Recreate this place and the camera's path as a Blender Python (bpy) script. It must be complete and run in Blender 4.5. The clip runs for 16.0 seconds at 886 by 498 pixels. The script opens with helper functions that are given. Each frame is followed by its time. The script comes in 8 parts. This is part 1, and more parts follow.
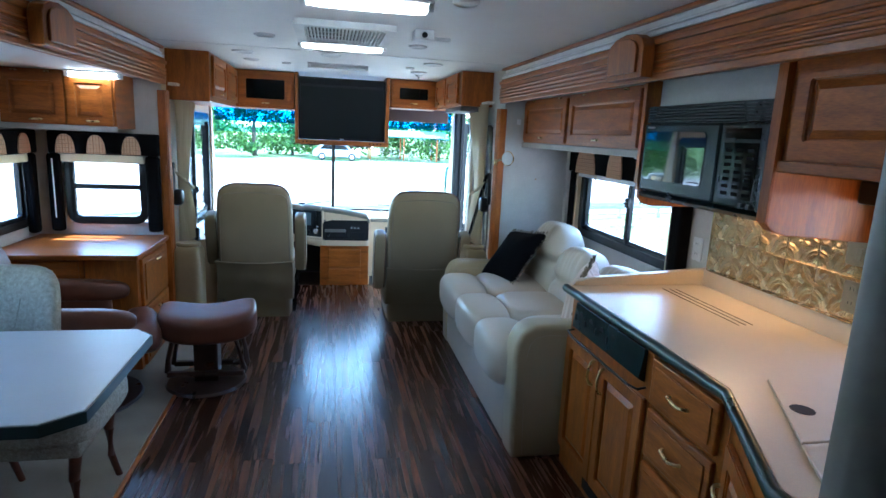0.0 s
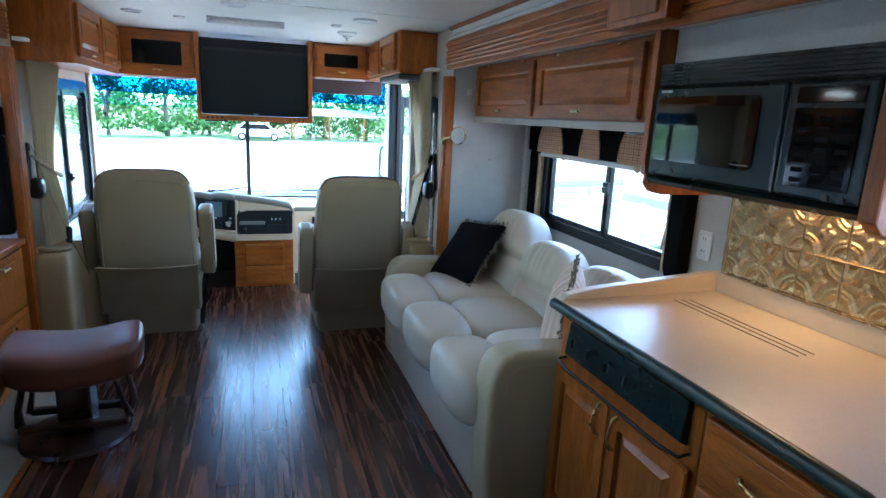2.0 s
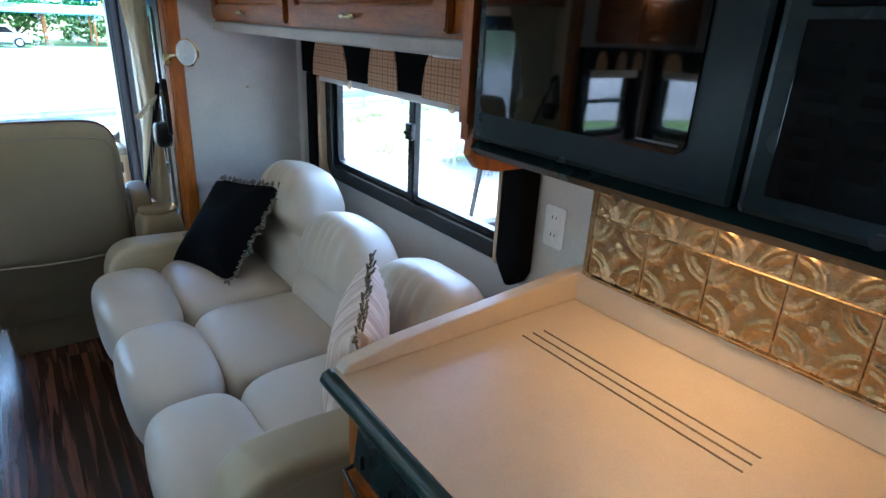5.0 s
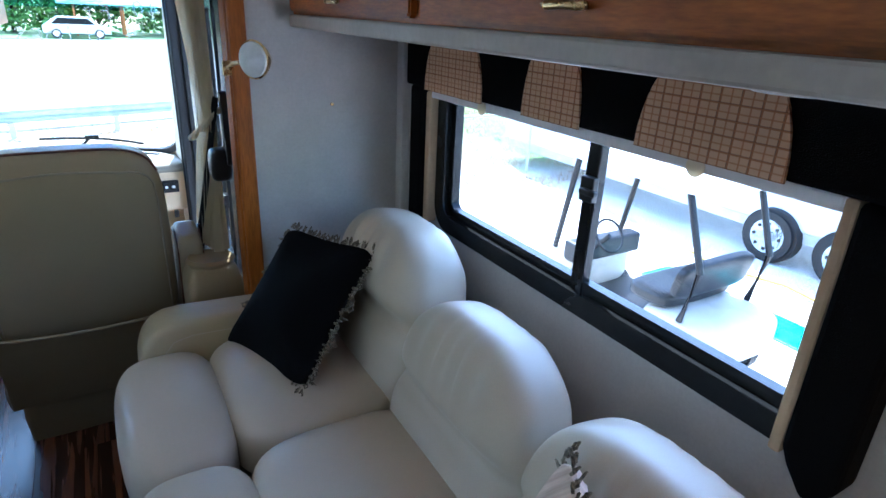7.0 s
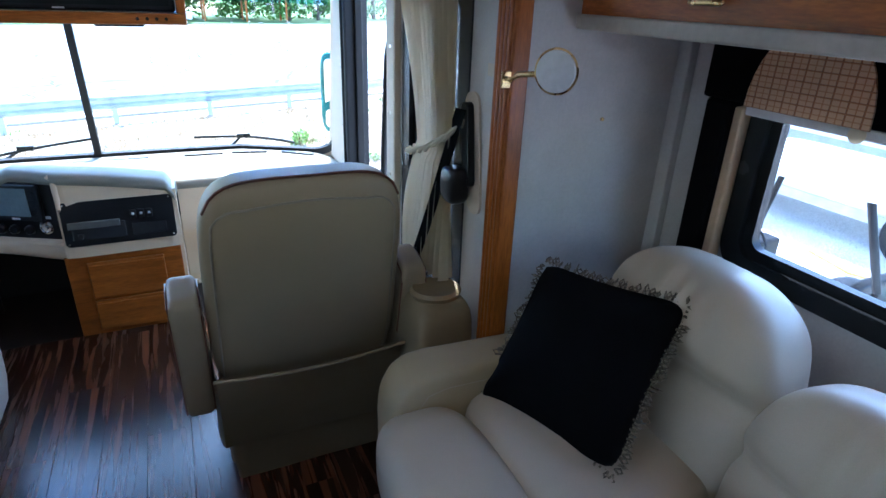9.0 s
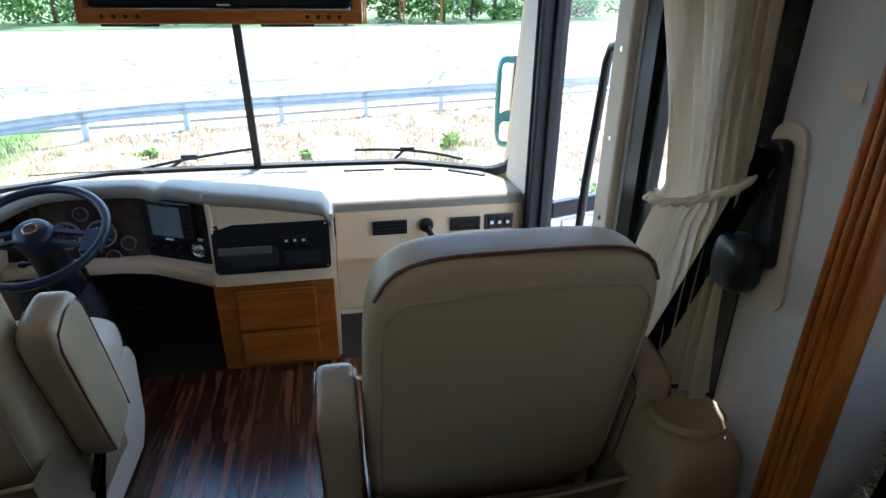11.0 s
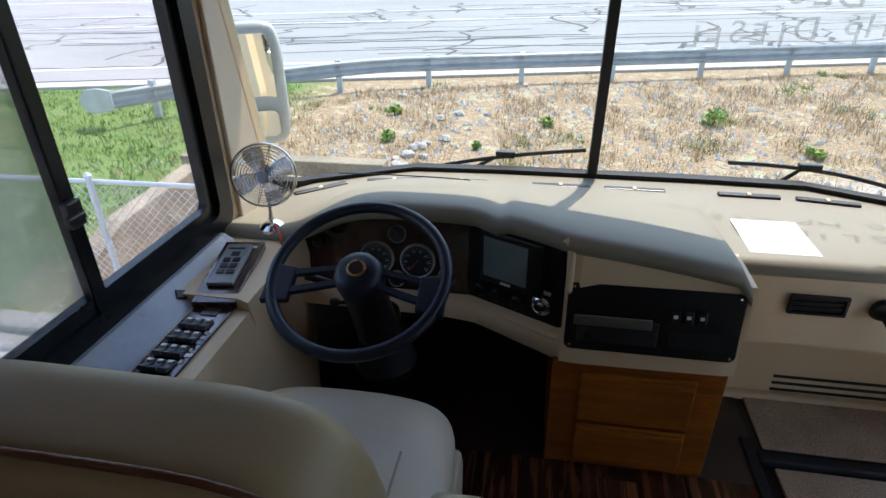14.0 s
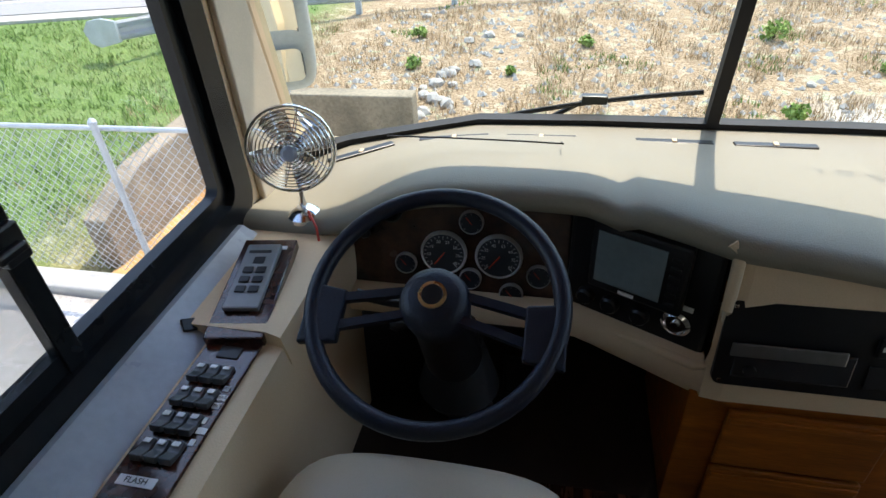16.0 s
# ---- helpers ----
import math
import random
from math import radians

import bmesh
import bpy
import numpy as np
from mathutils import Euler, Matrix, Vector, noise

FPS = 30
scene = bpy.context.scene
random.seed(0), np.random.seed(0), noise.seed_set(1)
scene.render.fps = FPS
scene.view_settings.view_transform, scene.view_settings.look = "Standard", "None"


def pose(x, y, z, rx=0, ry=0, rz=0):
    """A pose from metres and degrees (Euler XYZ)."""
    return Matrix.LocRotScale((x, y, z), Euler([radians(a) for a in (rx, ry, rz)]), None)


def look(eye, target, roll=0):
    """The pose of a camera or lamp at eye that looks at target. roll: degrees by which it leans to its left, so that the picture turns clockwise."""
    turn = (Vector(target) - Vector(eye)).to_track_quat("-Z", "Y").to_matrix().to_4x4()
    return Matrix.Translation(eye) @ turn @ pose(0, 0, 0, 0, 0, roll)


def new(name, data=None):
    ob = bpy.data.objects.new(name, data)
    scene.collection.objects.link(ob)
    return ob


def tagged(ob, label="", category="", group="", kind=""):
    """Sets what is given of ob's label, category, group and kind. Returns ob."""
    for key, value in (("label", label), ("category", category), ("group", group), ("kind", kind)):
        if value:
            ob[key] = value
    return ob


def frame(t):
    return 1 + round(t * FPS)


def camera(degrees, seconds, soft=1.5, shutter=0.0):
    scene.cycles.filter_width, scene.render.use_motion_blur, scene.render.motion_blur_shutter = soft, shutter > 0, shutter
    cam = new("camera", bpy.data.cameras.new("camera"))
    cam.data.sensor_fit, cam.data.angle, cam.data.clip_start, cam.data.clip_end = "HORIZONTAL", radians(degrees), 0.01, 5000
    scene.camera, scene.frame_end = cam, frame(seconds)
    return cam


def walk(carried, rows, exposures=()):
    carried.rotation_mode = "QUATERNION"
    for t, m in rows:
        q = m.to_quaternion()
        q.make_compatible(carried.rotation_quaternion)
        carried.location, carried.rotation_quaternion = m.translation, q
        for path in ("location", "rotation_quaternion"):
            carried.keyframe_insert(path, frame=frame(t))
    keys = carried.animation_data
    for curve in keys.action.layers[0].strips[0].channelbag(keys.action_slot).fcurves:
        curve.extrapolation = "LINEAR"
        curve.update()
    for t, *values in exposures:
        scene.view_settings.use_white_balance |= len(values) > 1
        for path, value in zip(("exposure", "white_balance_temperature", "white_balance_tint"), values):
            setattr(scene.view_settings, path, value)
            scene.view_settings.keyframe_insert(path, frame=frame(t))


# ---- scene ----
cam = camera(75.1, 16.0)
METRES, EYE, TILT, LEAN, TURN = 6.0, 1.58, 0.0, 0.0, -11.4
ROWS = [
    (0.0, 0.0, 0.0, 0.0, 0.53, -11.25, -2.68),
    (0.5, 0.0105, 0.019, -0.0019, -0.37, -11.87, -2.88),
    (1.0, -0.0024, 0.0539, -0.0075, -2.66, -12.45, -3.14),
    (1.5, -0.016, 0.0913, -0.0028, -3.92, -12.53, -2.93),
    (2.0, -0.0116, 0.119, -0.0073, -6.58, -12.91, -2.63),
    (2.5, 0.022, 0.1556, 0.0026, -14.49, -16.28, -2.61),
    (3.0, 0.0431, 0.179, -0.004, -21.39, -18.75, -2.42),
    (5.5, 0.0555, 0.3106, -0.0006, -24.52, -21.34, -2.71),
    (6.0, 0.0543, 0.3519, -0.0014, -22.58, -21.58, -2.57),
    (6.5, 0.0668, 0.4012, -0.0012, -20.11, -21.92, -2.6),
    (7.0, 0.0659, 0.421, -0.002, -18.87, -22.06, -2.64),
    (7.5, 0.0365, 0.4403, -0.0026, -17.28, -22.5, -2.57),
    (8.0, 0.0039, 0.4614, 0.0012, -15.14, -23.27, -2.29),
    (10.5, -0.0423, 0.5735, -0.003, -5.51, -24.3, -1.3),
    (11.0, -0.0477, 0.6071, -0.0068, 0.71, -24.21, -0.6),
    (11.5, -0.0492, 0.6465, -0.0036, 5.46, -24.54, -0.33),
    (12.0, -0.0671, 0.655, -0.0089, 7.32, -24.72, -0.32),
    (12.5, -0.1084, 0.6601, -0.0048, 9.19, -24.95, -0.18),
    (13.0, -0.1321, 0.671, -0.0042, 13.76, -25.87, 0.11),
    (13.5, -0.1529, 0.7053, -0.0109, 19.84, -27.18, 0.6),
    (14.0, -0.1747, 0.7269, -0.0121, 21.23, -28.18, 0.74),
    (14.5, -0.207, 0.7295, -0.015, 21.32, -29.25, 0.85),
    (15.0, -0.2214, 0.7421, -0.0154, 22.86, -32.63, 1.8),
    (15.5, -0.2346, 0.78, -0.024, 23.5, -34.7, 2.72),
    (16.0, -0.2295, 0.7934, -0.0252, 22.54, -35.49, 2.79),
]
walk(cam, [(t, pose(0, 0, EYE, TILT, LEAN, TURN) @ pose(METRES * x, METRES * y, METRES * z, 90 + pitch, roll, yaw)) for t, x, y, z, yaw, pitch, roll in ROWS],
     exposures=[(0.0, 4.1, 4950, 0), (3.0, 4.0, 5150, 2), (5.5, 3.9, 5250, 4), (8.0, 3.45, 5000, 8), (10.5, 3.15, 5650, 10), (11.5, 2.45, 6200, 11), (12.5, 1.75, 6500, 13), (14.0, 1.72, 6750, 12), (16.0, 1.9, 7000, 10)])

# ---- light ----
SUN_EL, SUN_AZ = 62.0, -18.0         # height, and degrees to the left of straight ahead
world = bpy.data.worlds.new("sky")
scene.world = world
world.use_nodes = True
wn = world.node_tree.nodes
sky = wn.new("ShaderNodeTexSky")
sky.sky_type = "NISHITA"
sky.sun_disc = False
sky.sun_elevation = radians(SUN_EL)
sky.sun_rotation = radians(-SUN_AZ)
wn["Background"].inputs["Strength"].default_value = 0.15
world.node_tree.links.new(sky.outputs[0], wn["Background"].inputs["Color"])
sun = new("sun", bpy.data.lights.new("sun", "SUN"))
sun.data.energy = 1.75
sun.data.angle = radians(0.5)
sun.data.color = (1.0, 0.95, 0.87)
sa, se = radians(SUN_AZ), radians(SUN_EL)
sun.matrix_world = look((0, 0, 30), (30 * math.sin(sa) * math.cos(se), -30 * math.cos(sa) * math.cos(se), 30 - 30 * math.sin(se)))

# ---- building helpers ----
OFF = {}


def thing(name, at, label, category, group="", kind=""):
    """An Empty at the base of a thing whose parts are given in world metres."""
    ob = new(name)
    ob.empty_display_size = 0.05
    ob.location = at
    OFF[ob] = Vector(at)
    return tagged(ob, label, category, group, kind)


def turned(name, m, label, category, group="", kind=""):
    """An Empty with the pose m, whose parts are given in its own metres."""
    ob = new(name)
    ob.empty_display_size = 0.05
    ob.matrix_basis = m
    OFF[ob] = Vector((0, 0, 0))
    return tagged(ob, label, category, group, kind)


def part(name, bm, material, parent, label="", smooth=0):
    """One mesh out of bm, under a thing or under a part. smooth: degrees up to which edges are shaded round."""
    me = bpy.data.meshes.new(name)
    off = OFF[parent]
    bmesh.ops.recalc_face_normals(bm, faces=bm.faces)
    bm.transform(Matrix.Translation(-off))
    bm.to_mesh(me)
    bm.free()
    if smooth:
        me.shade_smooth()
        me.set_sharp_from_angle(angle=radians(smooth))
    me.materials.append(material)
    ob = new(name, me)
    ob.parent = parent
    OFF[ob] = off
    return tagged(ob, label)


def single(name, bm, material, label, category, group="", kind="", smooth=0, base=None):
    """A thing that is one mesh."""
    me = bpy.data.meshes.new(name)
    bmesh.ops.recalc_face_normals(bm, faces=bm.faces)
    if base is None:
        lo = [min(v.co[i] for v in bm.verts) for i in range(3)]
        hi = [max(v.co[i] for v in bm.verts) for i in range(3)]
        base = ((lo[0] + hi[0]) / 2, (lo[1] + hi[1]) / 2, lo[2])
    bm.transform(Matrix.Translation(-Vector(base)))
    bm.to_mesh(me)
    bm.free()
    if smooth:
        me.shade_smooth()
        me.set_sharp_from_angle(angle=radians(smooth))
    me.materials.append(material)
    ob = new(name, me)
    ob.location = base
    OFF[ob] = Vector(base)
    return tagged(ob, label, category, group, kind)


def struct(name, bm, material, label="", smooth=0):
    return single(name, bm, material, label, "", kind="structure", smooth=smooth, base=(0, 0, 0))


def B(*boxes, bevel=0.0, seg=2, m=None):
    """Boxes (x0, x1, y0, y1, z0, z1) in one bmesh, with rounded edges."""
    bm = bmesh.new()
    for x0, x1, y0, y1, z0, z1 in boxes:
        r = bmesh.ops.create_cube(bm, size=1)
        bmesh.ops.transform(bm, verts=r["verts"], matrix=Matrix.Translation(((x0 + x1) / 2, (y0 + y1) / 2, (z0 + z1) / 2)) @ Matrix.Diagonal((abs(x1 - x0), abs(y1 - y0), abs(z1 - z0), 1)))
    if bevel:
        bmesh.ops.bevel(bm, geom=bm.edges[:], offset=bevel, segments=seg, profile=0.5, affect="EDGES", clamp_overlap=True)
    if m is not None:
        bm.transform(m)
    return bm


def prism(pts, axis, a, b, bevel=0.0, seg=2, m=None):
    """The outline pts (two coordinates each) pushed along axis from a to b. x: (y, z); y: (x, z); z: (x, y)."""
    bm = bmesh.new()

    def at(p, d):
        return {"x": (d, p[0], p[1]), "y": (p[0], d, p[1]), "z": (p[0], p[1], d)}[axis]
    lo = [bm.verts.new(at(p, a)) for p in pts]
    hi = [bm.verts.new(at(p, b)) for p in pts]
    n = len(pts)
    bm.faces.new(lo[::-1])
    bm.faces.new(hi)
    for i in range(n):
        bm.faces.new((lo[i], lo[(i + 1) % n], hi[(i + 1) % n], hi[i]))
    bmesh.ops.recalc_face_normals(bm, faces=bm.faces)
    if bevel:
        bmesh.ops.bevel(bm, geom=bm.edges[:], offset=bevel, segments=seg, profile=0.5, affect="EDGES", clamp_overlap=True)
    if m is not None:
        bm.transform(m)
    return bm


def join(*bms):
    out = bmesh.new()
    for b in bms:
        me = bpy.data.meshes.new("tmp")
        b.to_mesh(me)
        b.free()
        out.from_mesh(me)
        bpy.data.meshes.remove(me)
    return out


def cyl(p0, p1, r0, r1=None, n=20, bevel=0.0):
    """A round bar from p0 to p1."""
    p0, p1 = Vector(p0), Vector(p1)
    bm = bmesh.new()
    d = p1 - p0
    bmesh.ops.create_cone(bm, cap_ends=True, segments=n, radius1=r0, radius2=r0 if r1 is None else r1, depth=d.length)
    if bevel:
        caps = [e for e in bm.edges if abs(e.verts[0].co.z - e.verts[1].co.z) < 1e-6]
        bmesh.ops.bevel(bm, geom=caps, offset=bevel, segments=2, affect="EDGES", clamp_overlap=True)
    bm.transform(Matrix.Translation((p0 + p1) / 2) @ d.to_track_quat("Z", "Y").to_matrix().to_4x4())
    return bm


def tube(pts, r, n=10, closed=False, flat=1.0):
    """A round bar of radius r (a number, or one for each point) along pts; flat squeezes it across."""
    bm = bmesh.new()
    pts = [Vector(p) for p in pts]
    rings = []
    k = len(pts)
    up = Vector((0, 0, 1))
    for i, p in enumerate(pts):
        a = pts[i - 1] if (i or closed) else p
        b = pts[(i + 1) % k] if (i < k - 1 or closed) else p
        d = (b - a).normalized()
        s = d.cross(up)
        s = s.normalized() if s.length > 1e-3 else Vector((1, 0, 0))
        u = s.cross(d)
        ri = r[i] if isinstance(r, (list, tuple)) else r
        rings.append([bm.verts.new(p + ri * (math.cos(q) * s + flat * math.sin(q) * u)) for q in (2 * math.pi * j / n for j in range(n))])
    for i in range(k if closed else k - 1):
        a, b = rings[i], rings[(i + 1) % k]
        for j in range(n):
            bm.faces.new((a[j], a[(j + 1) % n], b[(j + 1) % n], b[j]))
    if not closed:
        bm.faces.new(rings[0][::-1])
        bm.faces.new(rings[-1])
    return bm


def lathe(prof, c, n=32, axis="z"):
    """The profile (radius, height) turned about an upright axis through c."""
    bm = bmesh.new()
    rings = []
    for r, h in prof:
        rings.append([bm.verts.new((r * math.cos(2 * math.pi * j / n), r * math.sin(2 * math.pi * j / n), h)) for j in range(n)])
    for a, b in zip(rings, rings[1:]):
        for j in range(n):
            bm.faces.new((a[j], a[(j + 1) % n], b[(j + 1) % n], b[j]))
    bm.faces.new(rings[0][::-1])
    bm.faces.new(rings[-1])
    if axis == "y":
        bm.transform(Matrix.Rotation(radians(90), 4, "X"))
    if axis == "x":
        bm.transform(Matrix.Rotation(radians(90), 4, "Y"))
    bm.transform(Matrix.Translation(c))
    return bm


def puff(sx, sy, sz, power=4.0, n=18, m=None, shape=None):
    """A stuffed block of that size about the origin: a box whose sides bulge and edges are round. shape: moves each point."""
    bm = bmesh.new()
    bmesh.ops.create_cube(bm, size=2)
    bmesh.ops.subdivide_edges(bm, edges=bm.edges[:], cuts=n, use_grid_fill=True)
    for v in bm.verts:
        x, y, z = v.co
        k = (abs(x) ** power + abs(y) ** power + abs(z) ** power) ** (1 / power)
        v.co = Vector((x / k * sx / 2, y / k * sy / 2, z / k * sz / 2))
        if shape:
            v.co = shape(v.co.copy())
    if m is not None:
        bm.transform(m)
    return bm


def rounded(w, h, r, n=6):
    """The outline of a rectangle w by h about the origin, with corners of radius r."""
    out = []
    for cx, cy, a0 in ((w / 2 - r, h / 2 - r, 0), (-w / 2 + r, h / 2 - r, 90), (-w / 2 + r, -h / 2 + r, 180), (w / 2 - r, -h / 2 + r, 270)):
        for i in range(n + 1):
            a = radians(a0 + 90 * i / n)
            out.append((cx + r * math.cos(a), cy + r * math.sin(a)))
    return out


def ring(outer, inner, axis, a, b, m=None):
    """A frame between two outlines of as many points, pushed along axis from a to b."""
    bm = bmesh.new()

    def at(p, d):
        return {"x": (d, p[0], p[1]), "y": (p[0], d, p[1]), "z": (p[0], p[1], d)}[axis]
    n = len(outer)
    v = [[bm.verts.new(at(p, d)) for p in pts] for pts, d in ((outer, a), (inner, a), (outer, b), (inner, b))]
    for i in range(n):
        j = (i + 1) % n
        bm.faces.new((v[0][i], v[0][j], v[1][j], v[1][i]))
        bm.faces.new((v[2][i], v[2][j], v[3][j], v[3][i]))
        bm.faces.new((v[0][i], v[0][j], v[2][j], v[2][i]))
        bm.faces.new((v[1][i], v[1][j], v[3][j], v[3][i]))
    bmesh.ops.recalc_face_normals(bm, faces=bm.faces)
    if m is not None:
        bm.transform(m)
    return bm


def shift(pts, dx, dy):
    return [(p[0] + dx, p[1] + dy) for p in pts]


# ---- materials ----
def mat(name, col, rough=0.5, metal=0.0, var=0.12, scale=6.0, stretch=(1, 1, 1), bump=0.0, bscale=60.0, fine=0.05, col2=None, spec=0.5, sheen=0.0, coat=0.0, crease=0.0):
    """A surface with two scales of unevenness: broad (scale) and fine (bscale) noise in colour, gloss and relief."""
    m = bpy.data.materials.new(name)
    m.use_nodes = True
    nt = m.node_tree
    N, L = nt.nodes, nt.links
    p = N["Principled BSDF"]
    tc = N.new("ShaderNodeTexCoord")
    mp = N.new("ShaderNodeMapping")
    mp.inputs["Scale"].default_value = stretch
    L.new(tc.outputs["Object"], mp.inputs[0])
    n1 = N.new("ShaderNodeTexNoise")
    n1.inputs["Scale"].default_value = scale
    n1.inputs["Detail"].default_value = 4
    n2 = N.new("ShaderNodeTexNoise")
    n2.inputs["Scale"].default_value = bscale
    n2.inputs["Detail"].default_value = 3
    L.new(mp.outputs[0], n1.inputs[0])
    L.new(mp.outputs[0], n2.inputs[0])
    ramp = N.new("ShaderNodeMixRGB")
    a = [c * (1 - var) for c in col]
    b = [min(1, c * (1 + var)) for c in (col2 or col)]
    ramp.inputs[1].default_value = (*a, 1)
    ramp.inputs[2].default_value = (*b, 1)
    mr = N.new("ShaderNodeMapRange")
    mr.inputs[1].default_value, mr.inputs[2].default_value = 0.3, 0.7
    L.new(n1.outputs[0], mr.inputs[0])
    L.new(mr.outputs[0], ramp.inputs[0])
    mul = N.new("ShaderNodeMixRGB")
    mul.blend_type = "MULTIPLY"
    mul.inputs[0].default_value = 1
    mr2 = N.new("ShaderNodeMapRange")
    mr2.inputs[1].default_value, mr2.inputs[2].default_value = 0.3, 0.7
    mr2.inputs[3].default_value, mr2.inputs[4].default_value = 1 - fine * 2, 1.0
    L.new(n2.outputs[0], mr2.inputs[0])
    L.new(ramp.outputs[0], mul.inputs[1])
    L.new(mr2.outputs[0], mul.inputs[2])
    L.new(mul.outputs[0], p.inputs["Base Color"])
    rr = N.new("ShaderNodeMapRange")
    rr.inputs[3].default_value, rr.inputs[4].default_value = max(0.02, rough - (0.08 if rough > 0.15 else 0.02)), min(1, rough + (0.08 if rough > 0.15 else 0.02))
    L.new(n1.outputs[0], rr.inputs[0])
    L.new(rr.outputs[0], p.inputs["Roughness"])
    p.inputs["Metallic"].default_value = metal
    p.inputs["Specular IOR Level"].default_value = spec
    p.inputs["Sheen Weight"].default_value = sheen
    p.inputs["Coat Weight"].default_value = coat
    p.inputs["Coat Roughness"].default_value = 0.15
    if bump:
        bp = N.new("ShaderNodeBump")
        bp.inputs["Strength"].default_value = bump
        bp.inputs["Distance"].default_value = 0.004
        L.new(n2.outputs[0], bp.inputs["Height"])
        L.new(bp.outputs[0], p.inputs["Normal"])
        if crease:
            # soft wrinkles of stretched hide
            n3 = N.new("ShaderNodeTexNoise")
            n3.noise_type = "RIDGED_MULTIFRACTAL"
            n3.inputs["Scale"].default_value = 5.0
            n3.inputs["Detail"].default_value = 1.5
            n3.inputs["Distortion"].default_value = 0.6
            L.new(mp.outputs[0], n3.inputs[0])
            b2 = N.new("ShaderNodeBump")
            b2.inputs["Strength"].default_value = crease
            b2.inputs["Distance"].default_value = 0.006
            L.new(n3.outputs[0], b2.inputs["Height"])
            L.new(b2.outputs[0], bp.inputs["Normal"])
    return m


def glow(name, col, strength):
    m = bpy.data.materials.new(name)
    m.use_nodes = True
    p = m.node_tree.nodes["Principled BSDF"]
    p.inputs["Base Color"].default_value = (0.9, 0.9, 0.9, 1)
    p.inputs["Emission Color"].default_value = (*col, 1)
    p.inputs["Emission Strength"].default_value = strength
    return m


def pane(name, tint=(1, 1, 1), gloss=0.9):
    """Clear thin glass: see-through, with the gloss of its angle."""
    m = bpy.data.materials.new(name)
    m.use_nodes = True
    nt = m.node_tree
    N, L = nt.nodes, nt.links
    N.remove(N["Principled BSDF"])
    tr = N.new("ShaderNodeBsdfTransparent")
    tr.inputs[0].default_value = (*tint, 1)
    gl = N.new("ShaderNodeBsdfGlossy")
    gl.inputs["Roughness"].default_value = 0.02
    gl.inputs[0].default_value = (gloss, gloss, gloss, 1)
    lw = N.new("ShaderNodeLayerWeight")
    lw.inputs[0].default_value = 0.5
    pw = N.new("ShaderNodeMath")
    pw.operation = "POWER"
    pw.inputs[1].default_value = 4.0
    L.new(lw.outputs["Facing"], pw.inputs[0])
    fr = N.new("ShaderNodeMath")
    fr.operation = "MULTIPLY_ADD"
    fr.inputs[1].default_value, fr.inputs[2].default_value = 0.8, 0.04
    L.new(pw.outputs[0], fr.inputs[0])
    mx = N.new("ShaderNodeMixShader")
    L.new(fr.outputs[0], mx.inputs[0])
    L.new(tr.outputs[0], mx.inputs[1])
    L.new(gl.outputs[0], mx.inputs[2])
    L.new(mx.outputs[0], N["Material Output"].inputs[0])
    return m


WOOD = mat("cherry_wood", (0.37, 0.108, 0.013), 0.36, var=0.3, scale=5, stretch=(6, 1, 6), bscale=40, fine=0.15, bump=0.05, coat=0.08, spec=0.35)
WOODV = mat("cherry_wood_upright", (0.37, 0.108, 0.013), 0.36, var=0.3, scale=5, stretch=(6, 6, 0.7), bscale=40, fine=0.15, bump=0.05, coat=0.08, spec=0.35)
WOODX = mat("cherry_wood_across", (0.37, 0.108, 0.013), 0.36, var=0.3, scale=5, stretch=(0.7, 6, 6), bscale=40, fine=0.15, bump=0.05, coat=0.08, spec=0.35)
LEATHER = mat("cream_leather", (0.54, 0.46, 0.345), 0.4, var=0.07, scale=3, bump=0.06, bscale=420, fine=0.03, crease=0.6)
# Vinyl of the cab seats, with the shade on their backs in its colour.
SEATCLOTH = mat("shaded_seat_vinyl", (0.31, 0.243, 0.145), 0.46, var=0.08, scale=3, bump=0.06, bscale=420, fine=0.03, crease=0.35)
BROWN = mat("brown_leather", (0.12, 0.038, 0.018), 0.38, var=0.25, scale=6, bump=0.3, bscale=160, fine=0.08)
WALLP = mat("wall_vinyl", (0.52, 0.50, 0.47), 0.6, var=0.06, scale=9, bump=0.15, bscale=120, fine=0.04)
CEIL = mat("ceiling_vinyl", (0.80, 0.79, 0.77), 0.6, var=0.03, scale=4, bump=0.1, bscale=150, fine=0.02)
DASH = mat("dash_plastic", (0.66, 0.50, 0.32), 0.5, var=0.04, scale=3, bump=0.2, bscale=300, fine=0.03)
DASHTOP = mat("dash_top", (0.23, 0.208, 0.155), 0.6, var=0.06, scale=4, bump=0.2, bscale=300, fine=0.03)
BLACK = mat("black_plastic", (0.010, 0.010, 0.011), 0.32, spec=0.35, var=0.2, scale=8, bump=0.1, bscale=260, fine=0.05)
RUBBER = mat("black_rubber", (0.014, 0.014, 0.015), 0.6, var=0.2, scale=8, fine=0.1, spec=0.3)
ALU = mat("dark_window_frame", (0.010, 0.011, 0.012), 0.24, var=0.2, scale=5, fine=0.05, spec=0.22)
CHROME = mat("chrome", (0.75, 0.75, 0.76), 0.14, metal=1.0, var=0.05, fine=0.03)
BRASS = mat("brass", (0.62, 0.43, 0.2), 0.28, metal=1.0, var=0.15, scale=30, fine=0.1)
LAMINATE = mat("counter_laminate", (0.60, 0.50, 0.37), 0.33, var=0.03, scale=14, bscale=300, fine=0.05)
